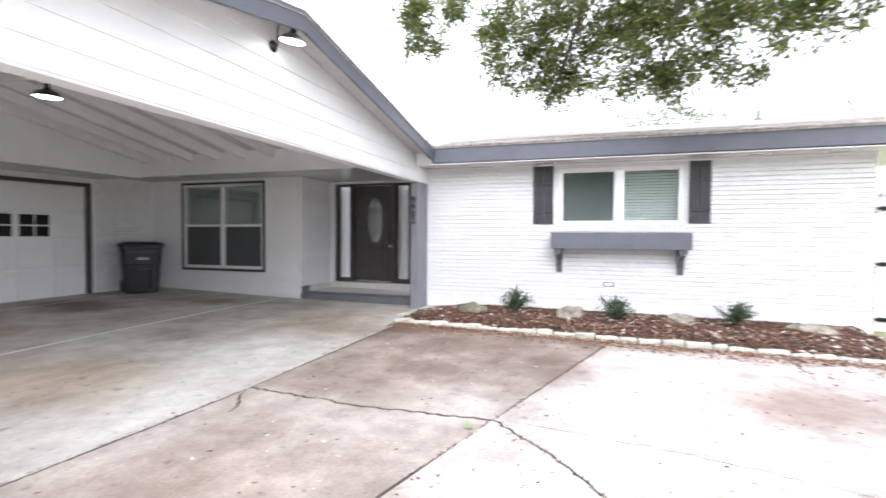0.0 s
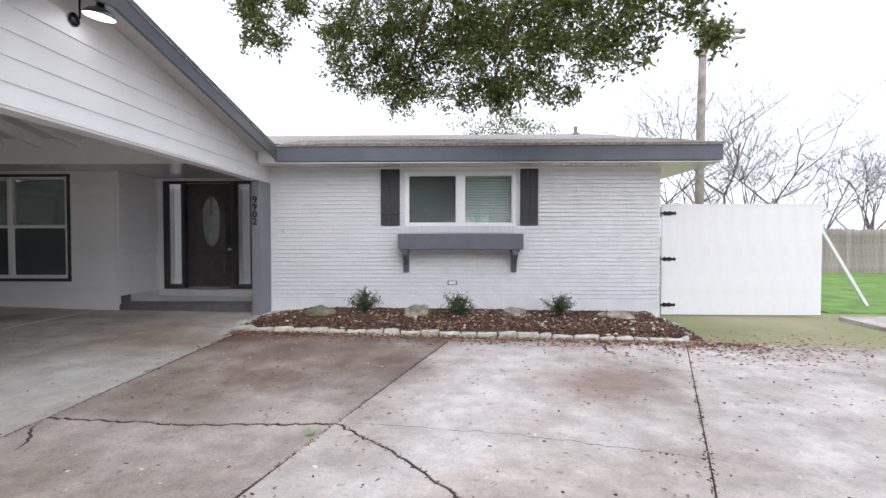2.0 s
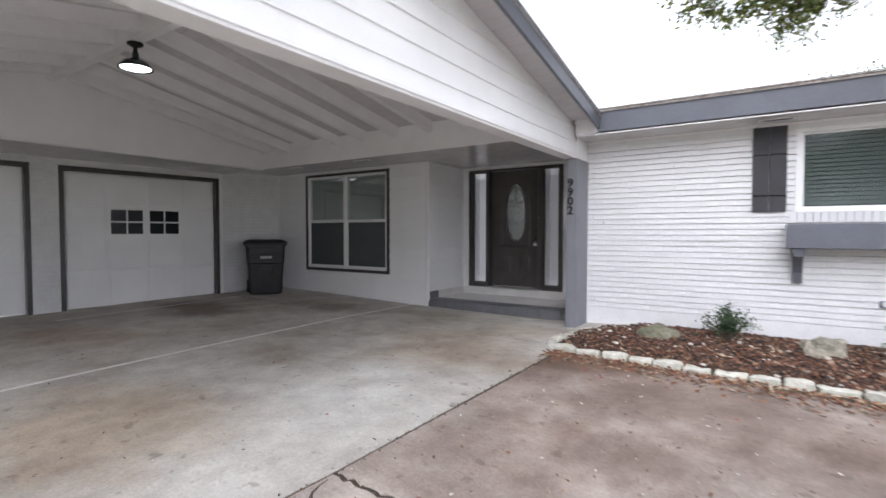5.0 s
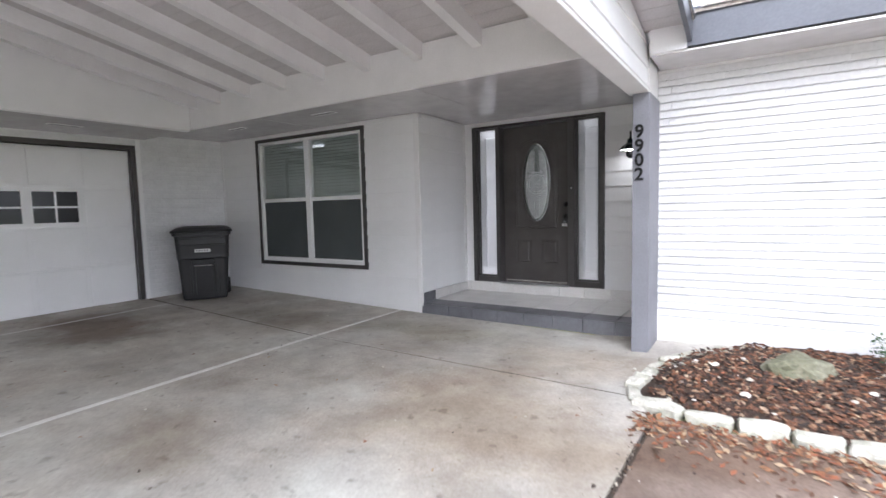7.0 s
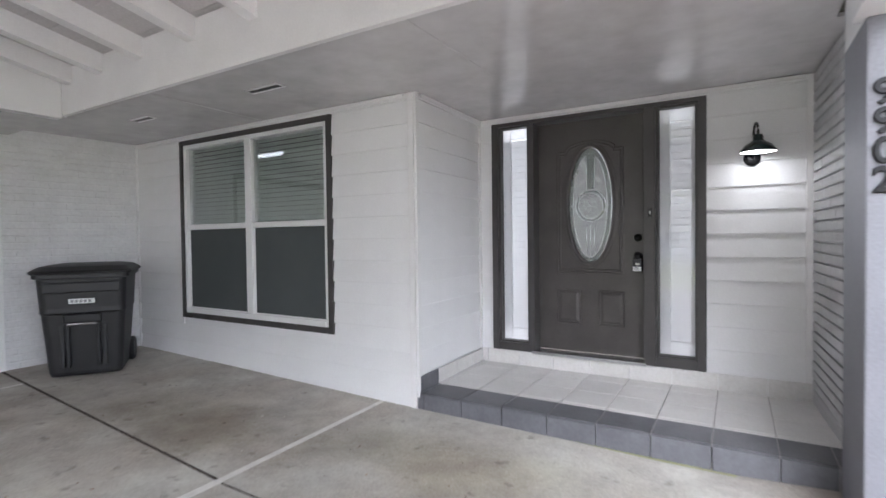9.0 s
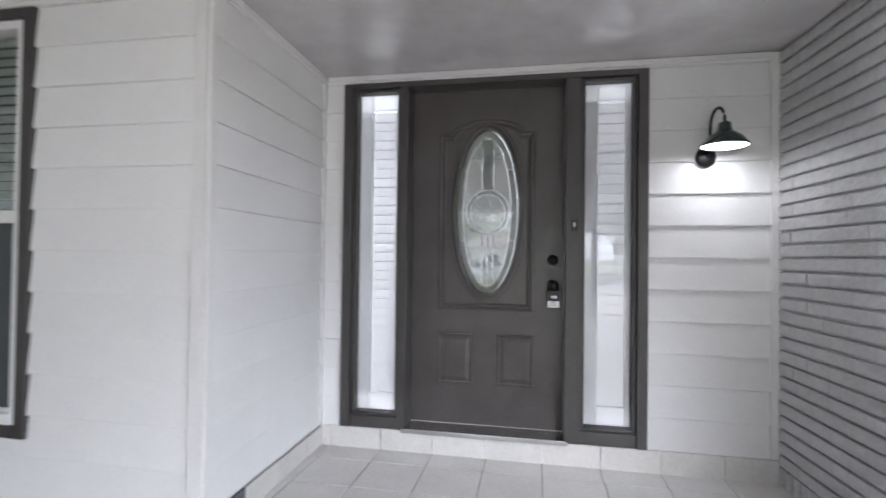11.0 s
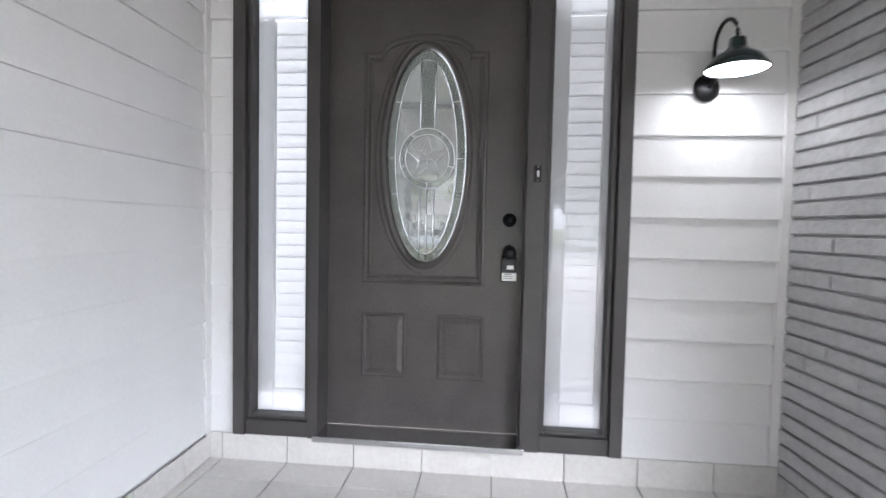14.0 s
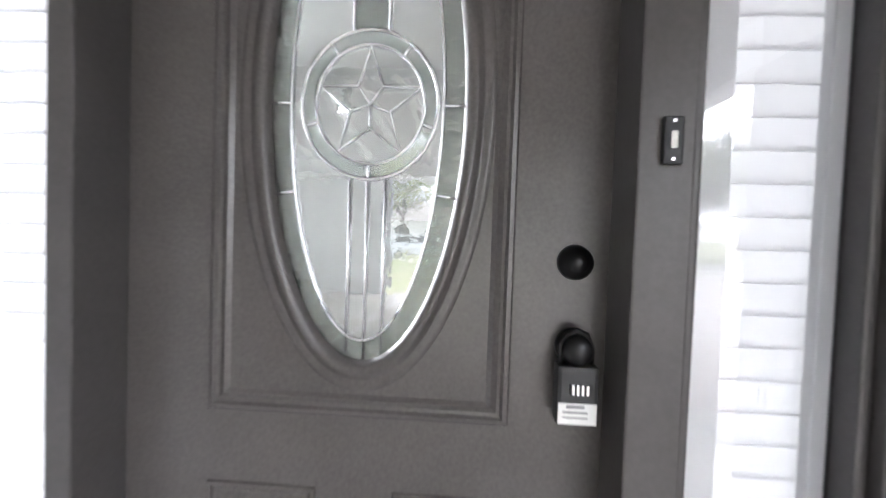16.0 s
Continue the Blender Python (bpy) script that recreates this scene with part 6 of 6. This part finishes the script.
# ---------------- gate ----------------
gx0, gx1, gy = 5.36, 8.10, 9.2
gate = empty("gate", Matrix.Translation((gx0, gy, 0.04)), "wide white painted board gate with black strap hinges", "gate")
nbd = 10
bwid = (gx1 - gx0) / nbd
me = mesh_of("board", boxed(0.0004, bwid - 0.0004, -0.012, 0.012, 0, 1.90, 0.001), WHITE)
for k in range(nbd):
    piece("board", me, gate, Matrix.Translation((k * bwid, 0, 0)))
for z in (0.12, 0.92, 1.72):
    part("rail", boxed(0.0, gx1 - gx0, 0.0125, 0.05, z, z + 0.10, 0.004), WHITE, gate)
    pts = [(-0.06, 0.0), (0.02, 0.02), (0.05, 0.05), (0.06, 0.03), (0.11, 0.028), (0.13, 0.045), (0.15, 0.028), (0.20, 0.02), (0.225, 0.033), (0.245, 0.0)]
    poly = pts + [(x, -zz) for x, zz in pts[-2:0:-1]]
    part("strap_hinge", prism([(x, zz + z + 0.05) for x, zz in poly], -0.022, -0.0125), BLACK, gate, "black strap hinge")
    part("hinge_plate", boxed(-0.06, -0.015, -0.026, -0.0125, z - 0.02, z + 0.12, 0.003), BLACK, gate)
part("cap_rail", boxed(0.0, gx1 - gx0, -0.02, 0.03, 1.901, 1.93, 0.003), WHITE, gate)
brace = tagged(part("gate_brace", boxed(-0.03, 0.03, -0.03, 0.03, 0, 2.4, 0.005), WHITE), "white leaning brace behind the gate", "brace")
brace.matrix_basis = Matrix.Translation((10.05, 10.6, -0.05)) @ Matrix.Rotation(radians(-31), 4, "Y")

# ---------------- oak over the drive ----------------
rnd = random.Random(23)
oak = empty("oak_tree", Matrix.Translation((7.4, 2.2, ground_z(7.4, 2.2) - 0.1)), "large evergreen oak whose low crown hangs over the drive", "tree")
ox, oy, oz = 7.4, 2.2, ground_z(7.4, 2.2) - 0.1
bm = bmesh.new()
tube(bm, [(0, 0, 0), (0.05, 0.05, 0.5), (0.0, 0.15, 1.6), (-0.1, 0.3, 2.8), (-0.3, 0.6, 4.2)], [0.36, 0.28, 0.25, 0.23, 0.2], False, 14)
part("trunk", bm, BARK, oak, "rough grey brown trunk", True)


def limb(pts, r0, r1, name="limb"):
    bm = bmesh.new()
    P = [Vector(p) - Vector((ox, oy, oz)) for p in pts]
    tube(bm, P, [r0 + (r1 - r0) * i / (len(P) - 1) for i in range(len(P))], False, 8)
    part(name, bm, BARK, oak, "", True)


top = (7.1, 2.8, 4.1)
limb([top, (6.2, 3.9, 5.2), (5.0, 5.2, 5.9), (3.6, 6.2, 6.1), (2.2, 6.8, 6.0), (0.9, 7.3, 5.6), (-0.1, 7.8, 5.0)], 0.17, 0.03)
limb([(5.0, 5.2, 5.9), (4.6, 5.9, 5.5), (4.2, 6.3, 4.8), (3.7, 6.5, 4.0)], 0.07, 0.015)
limb([(3.6, 6.2, 6.1), (3.0, 6.8, 5.3), (2.5, 7.1, 4.3), (2.3, 7.2, 3.5)], 0.07, 0.012)
limb([(2.2, 6.8, 6.0), (1.6, 7.4, 5.2), (1.2, 8.0, 4.4), (0.85, 8.5, 3.7)], 0.06, 0.012)
limb([(0.9, 7.3, 5.6), (0.3, 7.8, 4.8), (-0.1, 8.1, 4.0)], 0.04, 0.01)
limb([top, (7.3, 4.3, 5.4), (7.0, 6.0, 6.2), (6.6, 7.6, 6.4)], 0.14, 0.03)
limb([(6.2, 3.9, 5.2), (5.9, 5.5, 5.2), (5.2, 6.6, 4.6)], 0.05, 0.012)
limb([top, (8.4, 1.6, 5.8), (9.6, 0.8, 7.0)], 0.15, 0.04)
limb([top, (6.4, 1.2, 6.0), (5.6, -0.4, 7.2)], 0.15, 0.04)


verts, faces = [], []
twigs = bmesh.new()


def clump(c, n, spread):
    c = Vector(c) - Vector((ox, oy, oz))
    axis = Vector((rnd.uniform(-1, 1), rnd.uniform(-1, 1), rnd.uniform(-0.9, 0.3))).normalized()
    tip = c + axis * spread
    tube(twigs, [c - axis * spread * 0.6 + Vector((0, 0, 0.06)), c, tip], [0.005, 0.004, 0.0015], False, 4)
    for i in range(n):
        f = rnd.uniform(-0.6, 1.0)
        p = c + axis * spread * f + Vector((rnd.gauss(0, 1), rnd.gauss(0, 1), rnd.gauss(0, 0.8))) * spread * 0.33
        d = (axis * 0.6 + Vector((rnd.uniform(-1, 1), rnd.uniform(-1, 1), rnd.uniform(-0.9, 0.5)))).normalized()
        leafy(verts, faces, p, d, Vector((rnd.uniform(-1, 1), rnd.uniform(-1, 1), rnd.uniform(0.2, 1))).normalized(), rnd.uniform(0.05, 0.095), rnd.uniform(0.012, 0.021))


# masses of foliage: centre and reach
MASSES = ((0.14, 8.8, 4.42, 0.62), (0.72, 8.8, 3.9, 0.45), (1.34, 8.5, 4.3, 0.8), (2.2, 7.9, 3.95, 0.75), (2.38, 7.7, 3.42, 0.34), (2.94, 7.2, 3.85, 0.66),
          (3.4, 6.6, 3.52, 0.42), (3.65, 6.3, 3.8, 0.45), (-0.9, 7.6, 4.45, 0.36), (4.05, 5.7, 3.68, 0.22), (4.4, 5.6, 3.46, 0.13), (0.05, 7.7, 4.6, 0.5),
          (-0.5, 7.6, 4.75, 0.34), (0.73, 8.8, 5.1, 0.85), (2.14, 7.9, 4.75, 0.85), (3.2, 6.9, 4.4, 0.75), (3.9, 6.0, 4.2, 0.5), (1.4, 7.6, 5.4, 0.9), (3.0, 6.6, 5.4, 0.9), (-1.35, 7.6, 4.35, 0.2), (4.3, 5.7, 4.1, 0.3), (-1.1, 7.6, 4.85, 0.35), (-2.0, 7.6, 4.8, 0.14))
for cx, cy, cz, rr in MASSES:
    for _ in range(int(290 * rr * rr) + 12):
        v = Vector((rnd.gauss(0, 1), rnd.gauss(0, 1), rnd.gauss(0, 1))).normalized() * rr * rnd.random() ** 0.45
        v *= 1 + 0.35 * noise.noise(Vector((cx + v.x, cy + v.y, cz + v.z)) * 2.2)
        if noise.noise(Vector((cx + v.x, cy + v.y, cz + v.z)) * 1.9 + Vector((3, 1, 7))) < -0.13:
            continue
        clump((cx + v.x, cy + v.y * 0.8, cz + v.z), rnd.randint(24, 36), rnd.uniform(0.12, 0.22))
for cx, cy, cz, rr, cnt in ((6.3, 6.2, 6.4, 0.8, 80), (7.2, 3.0, 7.2, 2.2, 420), (5.6, 0.0, 7.6, 1.8, 260), (9.2, 1.0, 7.4, 1.6, 200)):
    for _ in range(cnt):
        v = Vector((rnd.gauss(0, 1), rnd.gauss(0, 1), rnd.gauss(0, 0.6))) * rr * 0.6
        clump((cx + v.x, cy + v.y, cz + v.z), rnd.randint(10, 18), rnd.uniform(0.12, 0.25))
part("twig_spray", twigs, BARK, oak)["kind"] = "stuff"
me = bpy.data.meshes.new("crown")
me.from_pydata(verts, [], faces)
me.materials.append(OAK)
o = new("crown", me)
o.parent = oak
tagged(o, "dense small dark green oak leaves", kind="stuff")

# ---------------- beyond the gate ----------------
fence = empty("wood_fence", Matrix.Translation((11.5, 18.5, -0.1)), "weathered grey wooden board fence at the back", "fence", kind="structure")
me = mesh_of("board", prism([(0.002, 0), (0.138, 0), (0.138, 1.72), (0.10, 1.78), (0.04, 1.78), (0.002, 1.72)], -0.01, 0.01), GREYWOOD)
for k in range(110):
    piece("board", me, fence, Matrix.Translation((k * 0.143, 0, random.Random(k).uniform(-0.03, 0.03))))
for z in (0.3, 1.4):
    part("rail", boxed(0, 15.7, 0.012, 0.06, z, z + 0.09), GREYWOOD, fence)

pole = empty("utility_pole", Matrix.Translation((10.2, 18.0, -0.1)), "tall brown wooden utility pole with crossarm", "utility pole")
bm = bmesh.new()
tube(bm, [(0, 0, 0), (0.03, 0, 5), (0.1, 0, 9.6)], [0.16, 0.14, 0.11], False, 12)
part("shaft", bm, GREYWOOD, pole, "", True)
part("crossarm", boxed(-0.1, 1.5, -0.06, 0.06, 8.55, 8.67, 0.01), GREYWOOD, pole)
part("crossarm", boxed(0.6, 1.5, -0.05, 0.05, 8.35, 8.41, 0.01), GREYWOOD, pole)


def bare_tree(x, y, h, seed, label, depth=6):
    rnd = random.Random(seed)
    t = empty("bare_tree", Matrix.Translation((x, y, -0.1)), label, "tree", "bare trees beyond the fence")
    bm = bmesh.new()
    tw = bmesh.new()

    def grow(p, d, ln, r, lvl):
        pts = [p]
        for _ in range(3):
            d = (d + Vector((rnd.gauss(0, 0.14), rnd.gauss(0, 0.14), rnd.gauss(0.03, 0.08)))).normalized()
            pts.append(pts[-1] + d * ln / 3)
        tube(bm if lvl > 2 else tw, pts, [r, r * 0.88, r * 0.76, r * 0.66], False, 6 if lvl > 2 else 3)
        if lvl:
            for _ in range(rnd.randint(2, 3) + (lvl < 3)):
                nd = (d + Vector((rnd.gauss(0, 0.6), rnd.gauss(0, 0.6), rnd.gauss(0.05, 0.35)))).normalized()
                grow(pts[rnd.choice((2, 3))], nd, ln * rnd.uniform(0.6, 0.84), r * 0.60, lvl - 1)

    grow(Vector((0, 0, 0)), Vector((rnd.gauss(0, 0.1), 0, 1)).normalized(), h * 0.29, h * 0.0066, depth)
    part("trunk", bm, PALEBARK, t, "bare grey brown trunk and limbs")
    part("twig_spray", tw, PALEBARK, t, "fine bare twigs")["kind"] = "stuff"


for x, y, h, seed in ((12.4, 21.5, 11.5, 1), (14.8, 22.5, 10.0, 2), (10.2, 23.0, 9.0, 3), (18.2, 20.8, 8.0, 4), (21.0, 23.5, 9.0, 5), (16.2, 26.0, 10, 6), (24.5, 25, 9, 7), (13.4, 27, 11, 8), (11.6, 19.6, 5.5, 9), (13.6, 19.8, 5.0, 10), (15.8, 20.2, 6.0, 11), (17.4, 22.0, 7.5, 12), (20.2, 20.5, 5.5, 13), (9.6, 19.8, 8.0, 14), (11.0, 19.3, 7.0, 15), (12.7, 19.5, 8.5, 16), (14.5, 19.4, 7.0, 17), (16.6, 19.3, 6.5, 18)):
    bare_tree(x, y, h, seed, "bare winter tree with a tangle of fine branches", 7 if seed in (1, 2, 3, 4) else 6)

# leafy tree tops behind the roof
def far_tree(x, y, z, s, seed, label):
    far = empty("far_tree", Matrix.Translation((x, y, z)) @ Matrix.Diagonal((s, s, s, 1)), label, "tree", "leafy trees in the distance")
    rnd = random.Random(seed)
    bm = bmesh.new()
    tube(bm, [(0, 0, 0), (0.1, 0, 3), (0, 0, 6.5)], [0.3, 0.25, 0.1], False, 8)
    part("trunk", bm, BARK, far)
    verts, faces = [], []
    for _ in range(260):
        a, b = rnd.uniform(0, 6.28), rnd.uniform(-1, 1)
        rr = 2.2 * rnd.random() ** 0.4 * (1 + 0.5 * noise.noise((math.cos(a) * 2, math.sin(a) * 2, b * 2 + seed)))
        c = Vector((rr * math.cos(a) * math.sqrt(1 - b * b) * 1.3, rr * math.sin(a) * math.sqrt(1 - b * b), 6.2 + rr * b * 0.75))
        for _ in range(22):
            p = c + Vector((rnd.gauss(0, 0.2), rnd.gauss(0, 0.2), rnd.gauss(0, 0.14)))
            leafy(verts, faces, p, Vector((rnd.uniform(-1, 1), rnd.uniform(-1, 1), rnd.uniform(-1, 1))).normalized(), Vector((0, 0, 1)), 0.15, 0.04)
    me = bpy.data.meshes.new("crown")
    me.from_pydata(verts, [], faces)
    me.materials.append(OAK)
    o = new("crown", me)
    o.parent = far
    tagged(o, "loose green crown", kind="stuff")


far_tree(4.8, 30.0, 0.0, 1.12, 77, "pale green tree far behind the house")

# ---------------- street side, seen in the glass ----------------
bm = bmesh.new()
box(bm, -80, 80, -26, -17.5, -0.6, -0.30)
road = tagged(part("road", bm, ROAD), "pale worn concrete street in front of the house", "road", kind="structure")
tagged(part("kerb", boxed(-80, 80, -17.5, -17.3, -0.6, -0.22, 0.02), SEAL), "pale concrete street kerb", "kerb", kind="structure")


def house_opposite(x, y, label):
    h = empty("house_opposite", pose(x, y, -0.35, 0, 0, 0), label, "house", "houses across the street")
    w, d, hh = 12.0, 8.0, 2.8
    wall = part("wall", boxed(-w / 2, w / 2, -d, 0, 0, hh), SIDING, h)
    r = part("roof", prism([(-d - 0.5, hh - 0.05), (0.5, hh - 0.05), (-d / 2, hh + 1.9)], -w / 2 - 0.5, w / 2 + 0.5), SHINGLE, h, "brown grey shingle roof")
    r.matrix_basis = Matrix.Rotation(radians(90), 4, "Z") @ Matrix.Diagonal((1, 1, 1, 1))
    for wx in (-4.2, -1.2, 3.5):
        win_ = part("window", boxed(wx - 0.7, wx + 0.7, 0.0, 0.05, 0.9, 2.1, 0.01), VINYL, h)
        part("pane", boxed(wx - 0.62, wx + 0.62, 0.051, 0.06, 0.98, 2.02), DARKPANE, win_)
    part("door", boxed(0.6, 1.5, 0.0, 0.05, 0.0, 2.05, 0.01), DARK, h)


def parked_car(x, y, turn):
    car = empty("parked_car", pose(x, y, -0.30, 0, 0, turn), "silver grey car parked on the street", "car")
    prof = [(-2.15, 0.28), (2.12, 0.28), (2.18, 0.55), (2.10, 0.80), (1.15, 0.95), (-1.75, 0.98), (-2.12, 0.92), (-2.2, 0.6)]
    bm = prism(prof, -0.86, 0.86)
    bmesh.ops.bevel(bm, geom=bm.edges[:], offset=0.05, segments=2, affect="EDGES")
    part("body", bm, CARPAINT, car, "", True)
    bm = prism([(-1.95, 0.985), (1.0, 0.985), (0.35, 1.46), (0.0, 1.52), (-1.35, 1.52), (-1.7, 1.40)], -0.72, 0.72)
    bmesh.ops.bevel(bm, geom=bm.edges[:], offset=0.04, segments=2, affect="EDGES")
    cabin = part("cabin", bm, CARPAINT, car)
    for sy in (-1, 1):
        for q in ([(-1.62, 1.03), (-0.52, 1.03), (-0.52, 1.42), (-1.40, 1.42)], [(-0.44, 1.03), (0.72, 1.03), (0.30, 1.40), (-0.02, 1.42), (-0.44, 1.42)]):
            part("window_pane", prism(q, sy * 0.725 - 0.004, sy * 0.725 + 0.004), DARKPANE, cabin, "dark side window")
        for wx in (-1.35, 1.35):
            bm = bmesh.new()
            lathe(bm, [(0.20, 0.10), (0.29, 0.10), (0.32, 0.07), (0.32, -0.07), (0.29, -0.10), (0.20, -0.10)], 24, Matrix.Translation((wx, sy * 0.80, 0.32)) @ M_out)
            wheel = part("wheel", bm, PLASTIC, car, "black tyre", True)
            bm = bmesh.new()
            lathe(bm, [(0, 0.09), (0.06, 0.09), (0.19, 0.075), (0.2, 0.09), (0.2, -0.09), (0, -0.09)], 20, Matrix.Translation((wx, sy * 0.80, 0.32)) @ M_out)
            part("rim", bm, CHROME, wheel)
        part("headlight", boxed(2.06, 2.17, sy * 0.62 - 0.16, sy * 0.62 + 0.16, 0.62, 0.76, 0.02), LABEL, car, "clear headlight")
        part("tail_light", boxed(-2.19, -2.08, sy * 0.66 - 0.1, sy * 0.66 + 0.1, 0.66, 0.86, 0.02), TAIL, car, "red tail light")


CARPAINT = material("silver_car_paint", (0.62, 0.64, 0.67), 0.3, 0.3, 0.02, 4, 90, 0.02, 0.001, coat=0.6)
TAIL = material("red_lens", (0.35, 0.02, 0.02), 0.2)
parked_car(-6.4, -18.9, 0)
house_opposite(-6, -36, "low white house with brown roof across the street")
house_opposite(12, -37, "low white house with brown roof across the street")
house_opposite(-24, -36, "low white house with brown roof across the street")


def street_tree(x, y, h, seed):
    rnd = random.Random(seed)
    t = empty("street_tree", Matrix.Translation((x, y, -0.35)), "green leafy street tree", "tree", "street trees")
    bm = bmesh.new()
    tube(bm, [(0, 0, 0), (0.1, 0, h * 0.3), (0, 0.1, h * 0.7)], [0.22, 0.17, 0.06], False, 8)
    part("trunk", bm, BARK, t)
    for k in range(5):
        a = k * 1.25
        bm = bmesh.new()
        tube(bm, [(0, 0, h * 0.35), (math.cos(a) * h * 0.15, math.sin(a) * h * 0.15, h * 0.55), (math.cos(a) * h * 0.26, math.sin(a) * h * 0.26, h * 0.7)], [0.09, 0.06, 0.02], False, 6)
        part("limb", bm, BARK, t)
    verts, faces = [], []
    for _ in range(3600 if h < 10 else 6500):
        a, b = rnd.uniform(0, 6.28), rnd.uniform(-1, 1)
        rr = h * 0.36 * rnd.random() ** 0.4 * (1 + 0.45 * noise.noise((math.cos(a) * 2 + seed, math.sin(a) * 2, b * 2)))
        p = Vector((rr * math.cos(a) * math.sqrt(1 - b * b) * 1.2, rr * math.sin(a) * math.sqrt(1 - b * b) * 1.2, h * 0.68 + rr * b * 0.8))
        leafy(verts, faces, p, Vector((rnd.uniform(-1, 1), rnd.uniform(-1, 1), rnd.uniform(-1, 1))).normalized(), Vector((0, 0, 1)), 0.034 * h, 0.012 * h)
    me = bpy.data.meshes.new("crown")
    me.from_pydata(verts, [], faces)
    me.materials.append(OAK)
    o = new("crown", me)
    o.parent = t
    tagged(o, "loose green crown", kind="stuff")


for x, y, h, seed in ((-3.2, -15.0, 7.0, 1), (-12, -30, 8.5, 2), (3.5, -30.5, 8.0, 3), (18, -30, 9.0, 4), (-20, -14, 8.0, 5), (-1, -46, 11, 6), (9, -48, 12, 7), (14.0, -30, 9.5, 8), (-9.5, -31, 8.0, 9), (8.5, -33, 12.0, 10), (20.5, -34, 12.5, 11), (1.0, -35, 11.0, 12), (26.0, -30, 11.0, 13)):
    street_tree(x, y, h, seed)


# ---------------- small pieces of the walls, last ----------------
hw = (win[0], win[1], win[2] - 0.005, win[3] + 0.005)
lap_boards(wall_w, 0.05, len_w - 0.0585, 0.16, SOF - 0.002, [hw], 0)
part("base_board", boxed(0.0, len_w - 0.0585, -0.010, 0.0, -0.05, 0.158, 0.003), SIDING, wall_w)
lap_boards(wall_r, 0.021, len_r - 0.056, 0.35, SOF - 0.002)
dh = (DX + 0.016 - D1[0] - 0.001, DX + W_ - D1[0] + 0.001, 0.0, H_ + 0.36)
lap_boards(wall_d, 0.02, len_d - 0.068, 0.345, SOF - 0.002, [dh])
brows = brick_rows(0.0, len_b, 0.34, 2.56, [(bwin[0] - 0.005, bwin[1] + 0.005, 1.465, 2.53)])
lay_bricks(wall_b, brows, lambda a, z: a < 2.6, "white painted bricks with raked joints")
lay_bricks(wall_s, brick_rows(0.01, len_s, 0.32, SOF, []), lambda a, z: True, "white painted bricks with raked joints, greyed for shade", SHADEBRICK, 0.0012)
sold = mesh_of("brick", boxed(0, 0.062, -0.028, 0.0, 0, 0.105, 0.004), SHADEBRICK)
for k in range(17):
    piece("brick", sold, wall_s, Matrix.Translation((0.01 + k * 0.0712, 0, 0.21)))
grows = brick_rows(0.0, glen, 0.1, 2.5, [(gd1[0] - 0.07, gd1[1] + 0.07, -1, GTOP + 0.02), (gd2[0] - 0.07, gd2[1] + 0.07, -1, GTOP + 0.02)])
lay_bricks(wall_g, grows, lambda a, z: False, "white painted bricks with shallow joints", BRICK, 0.0008)
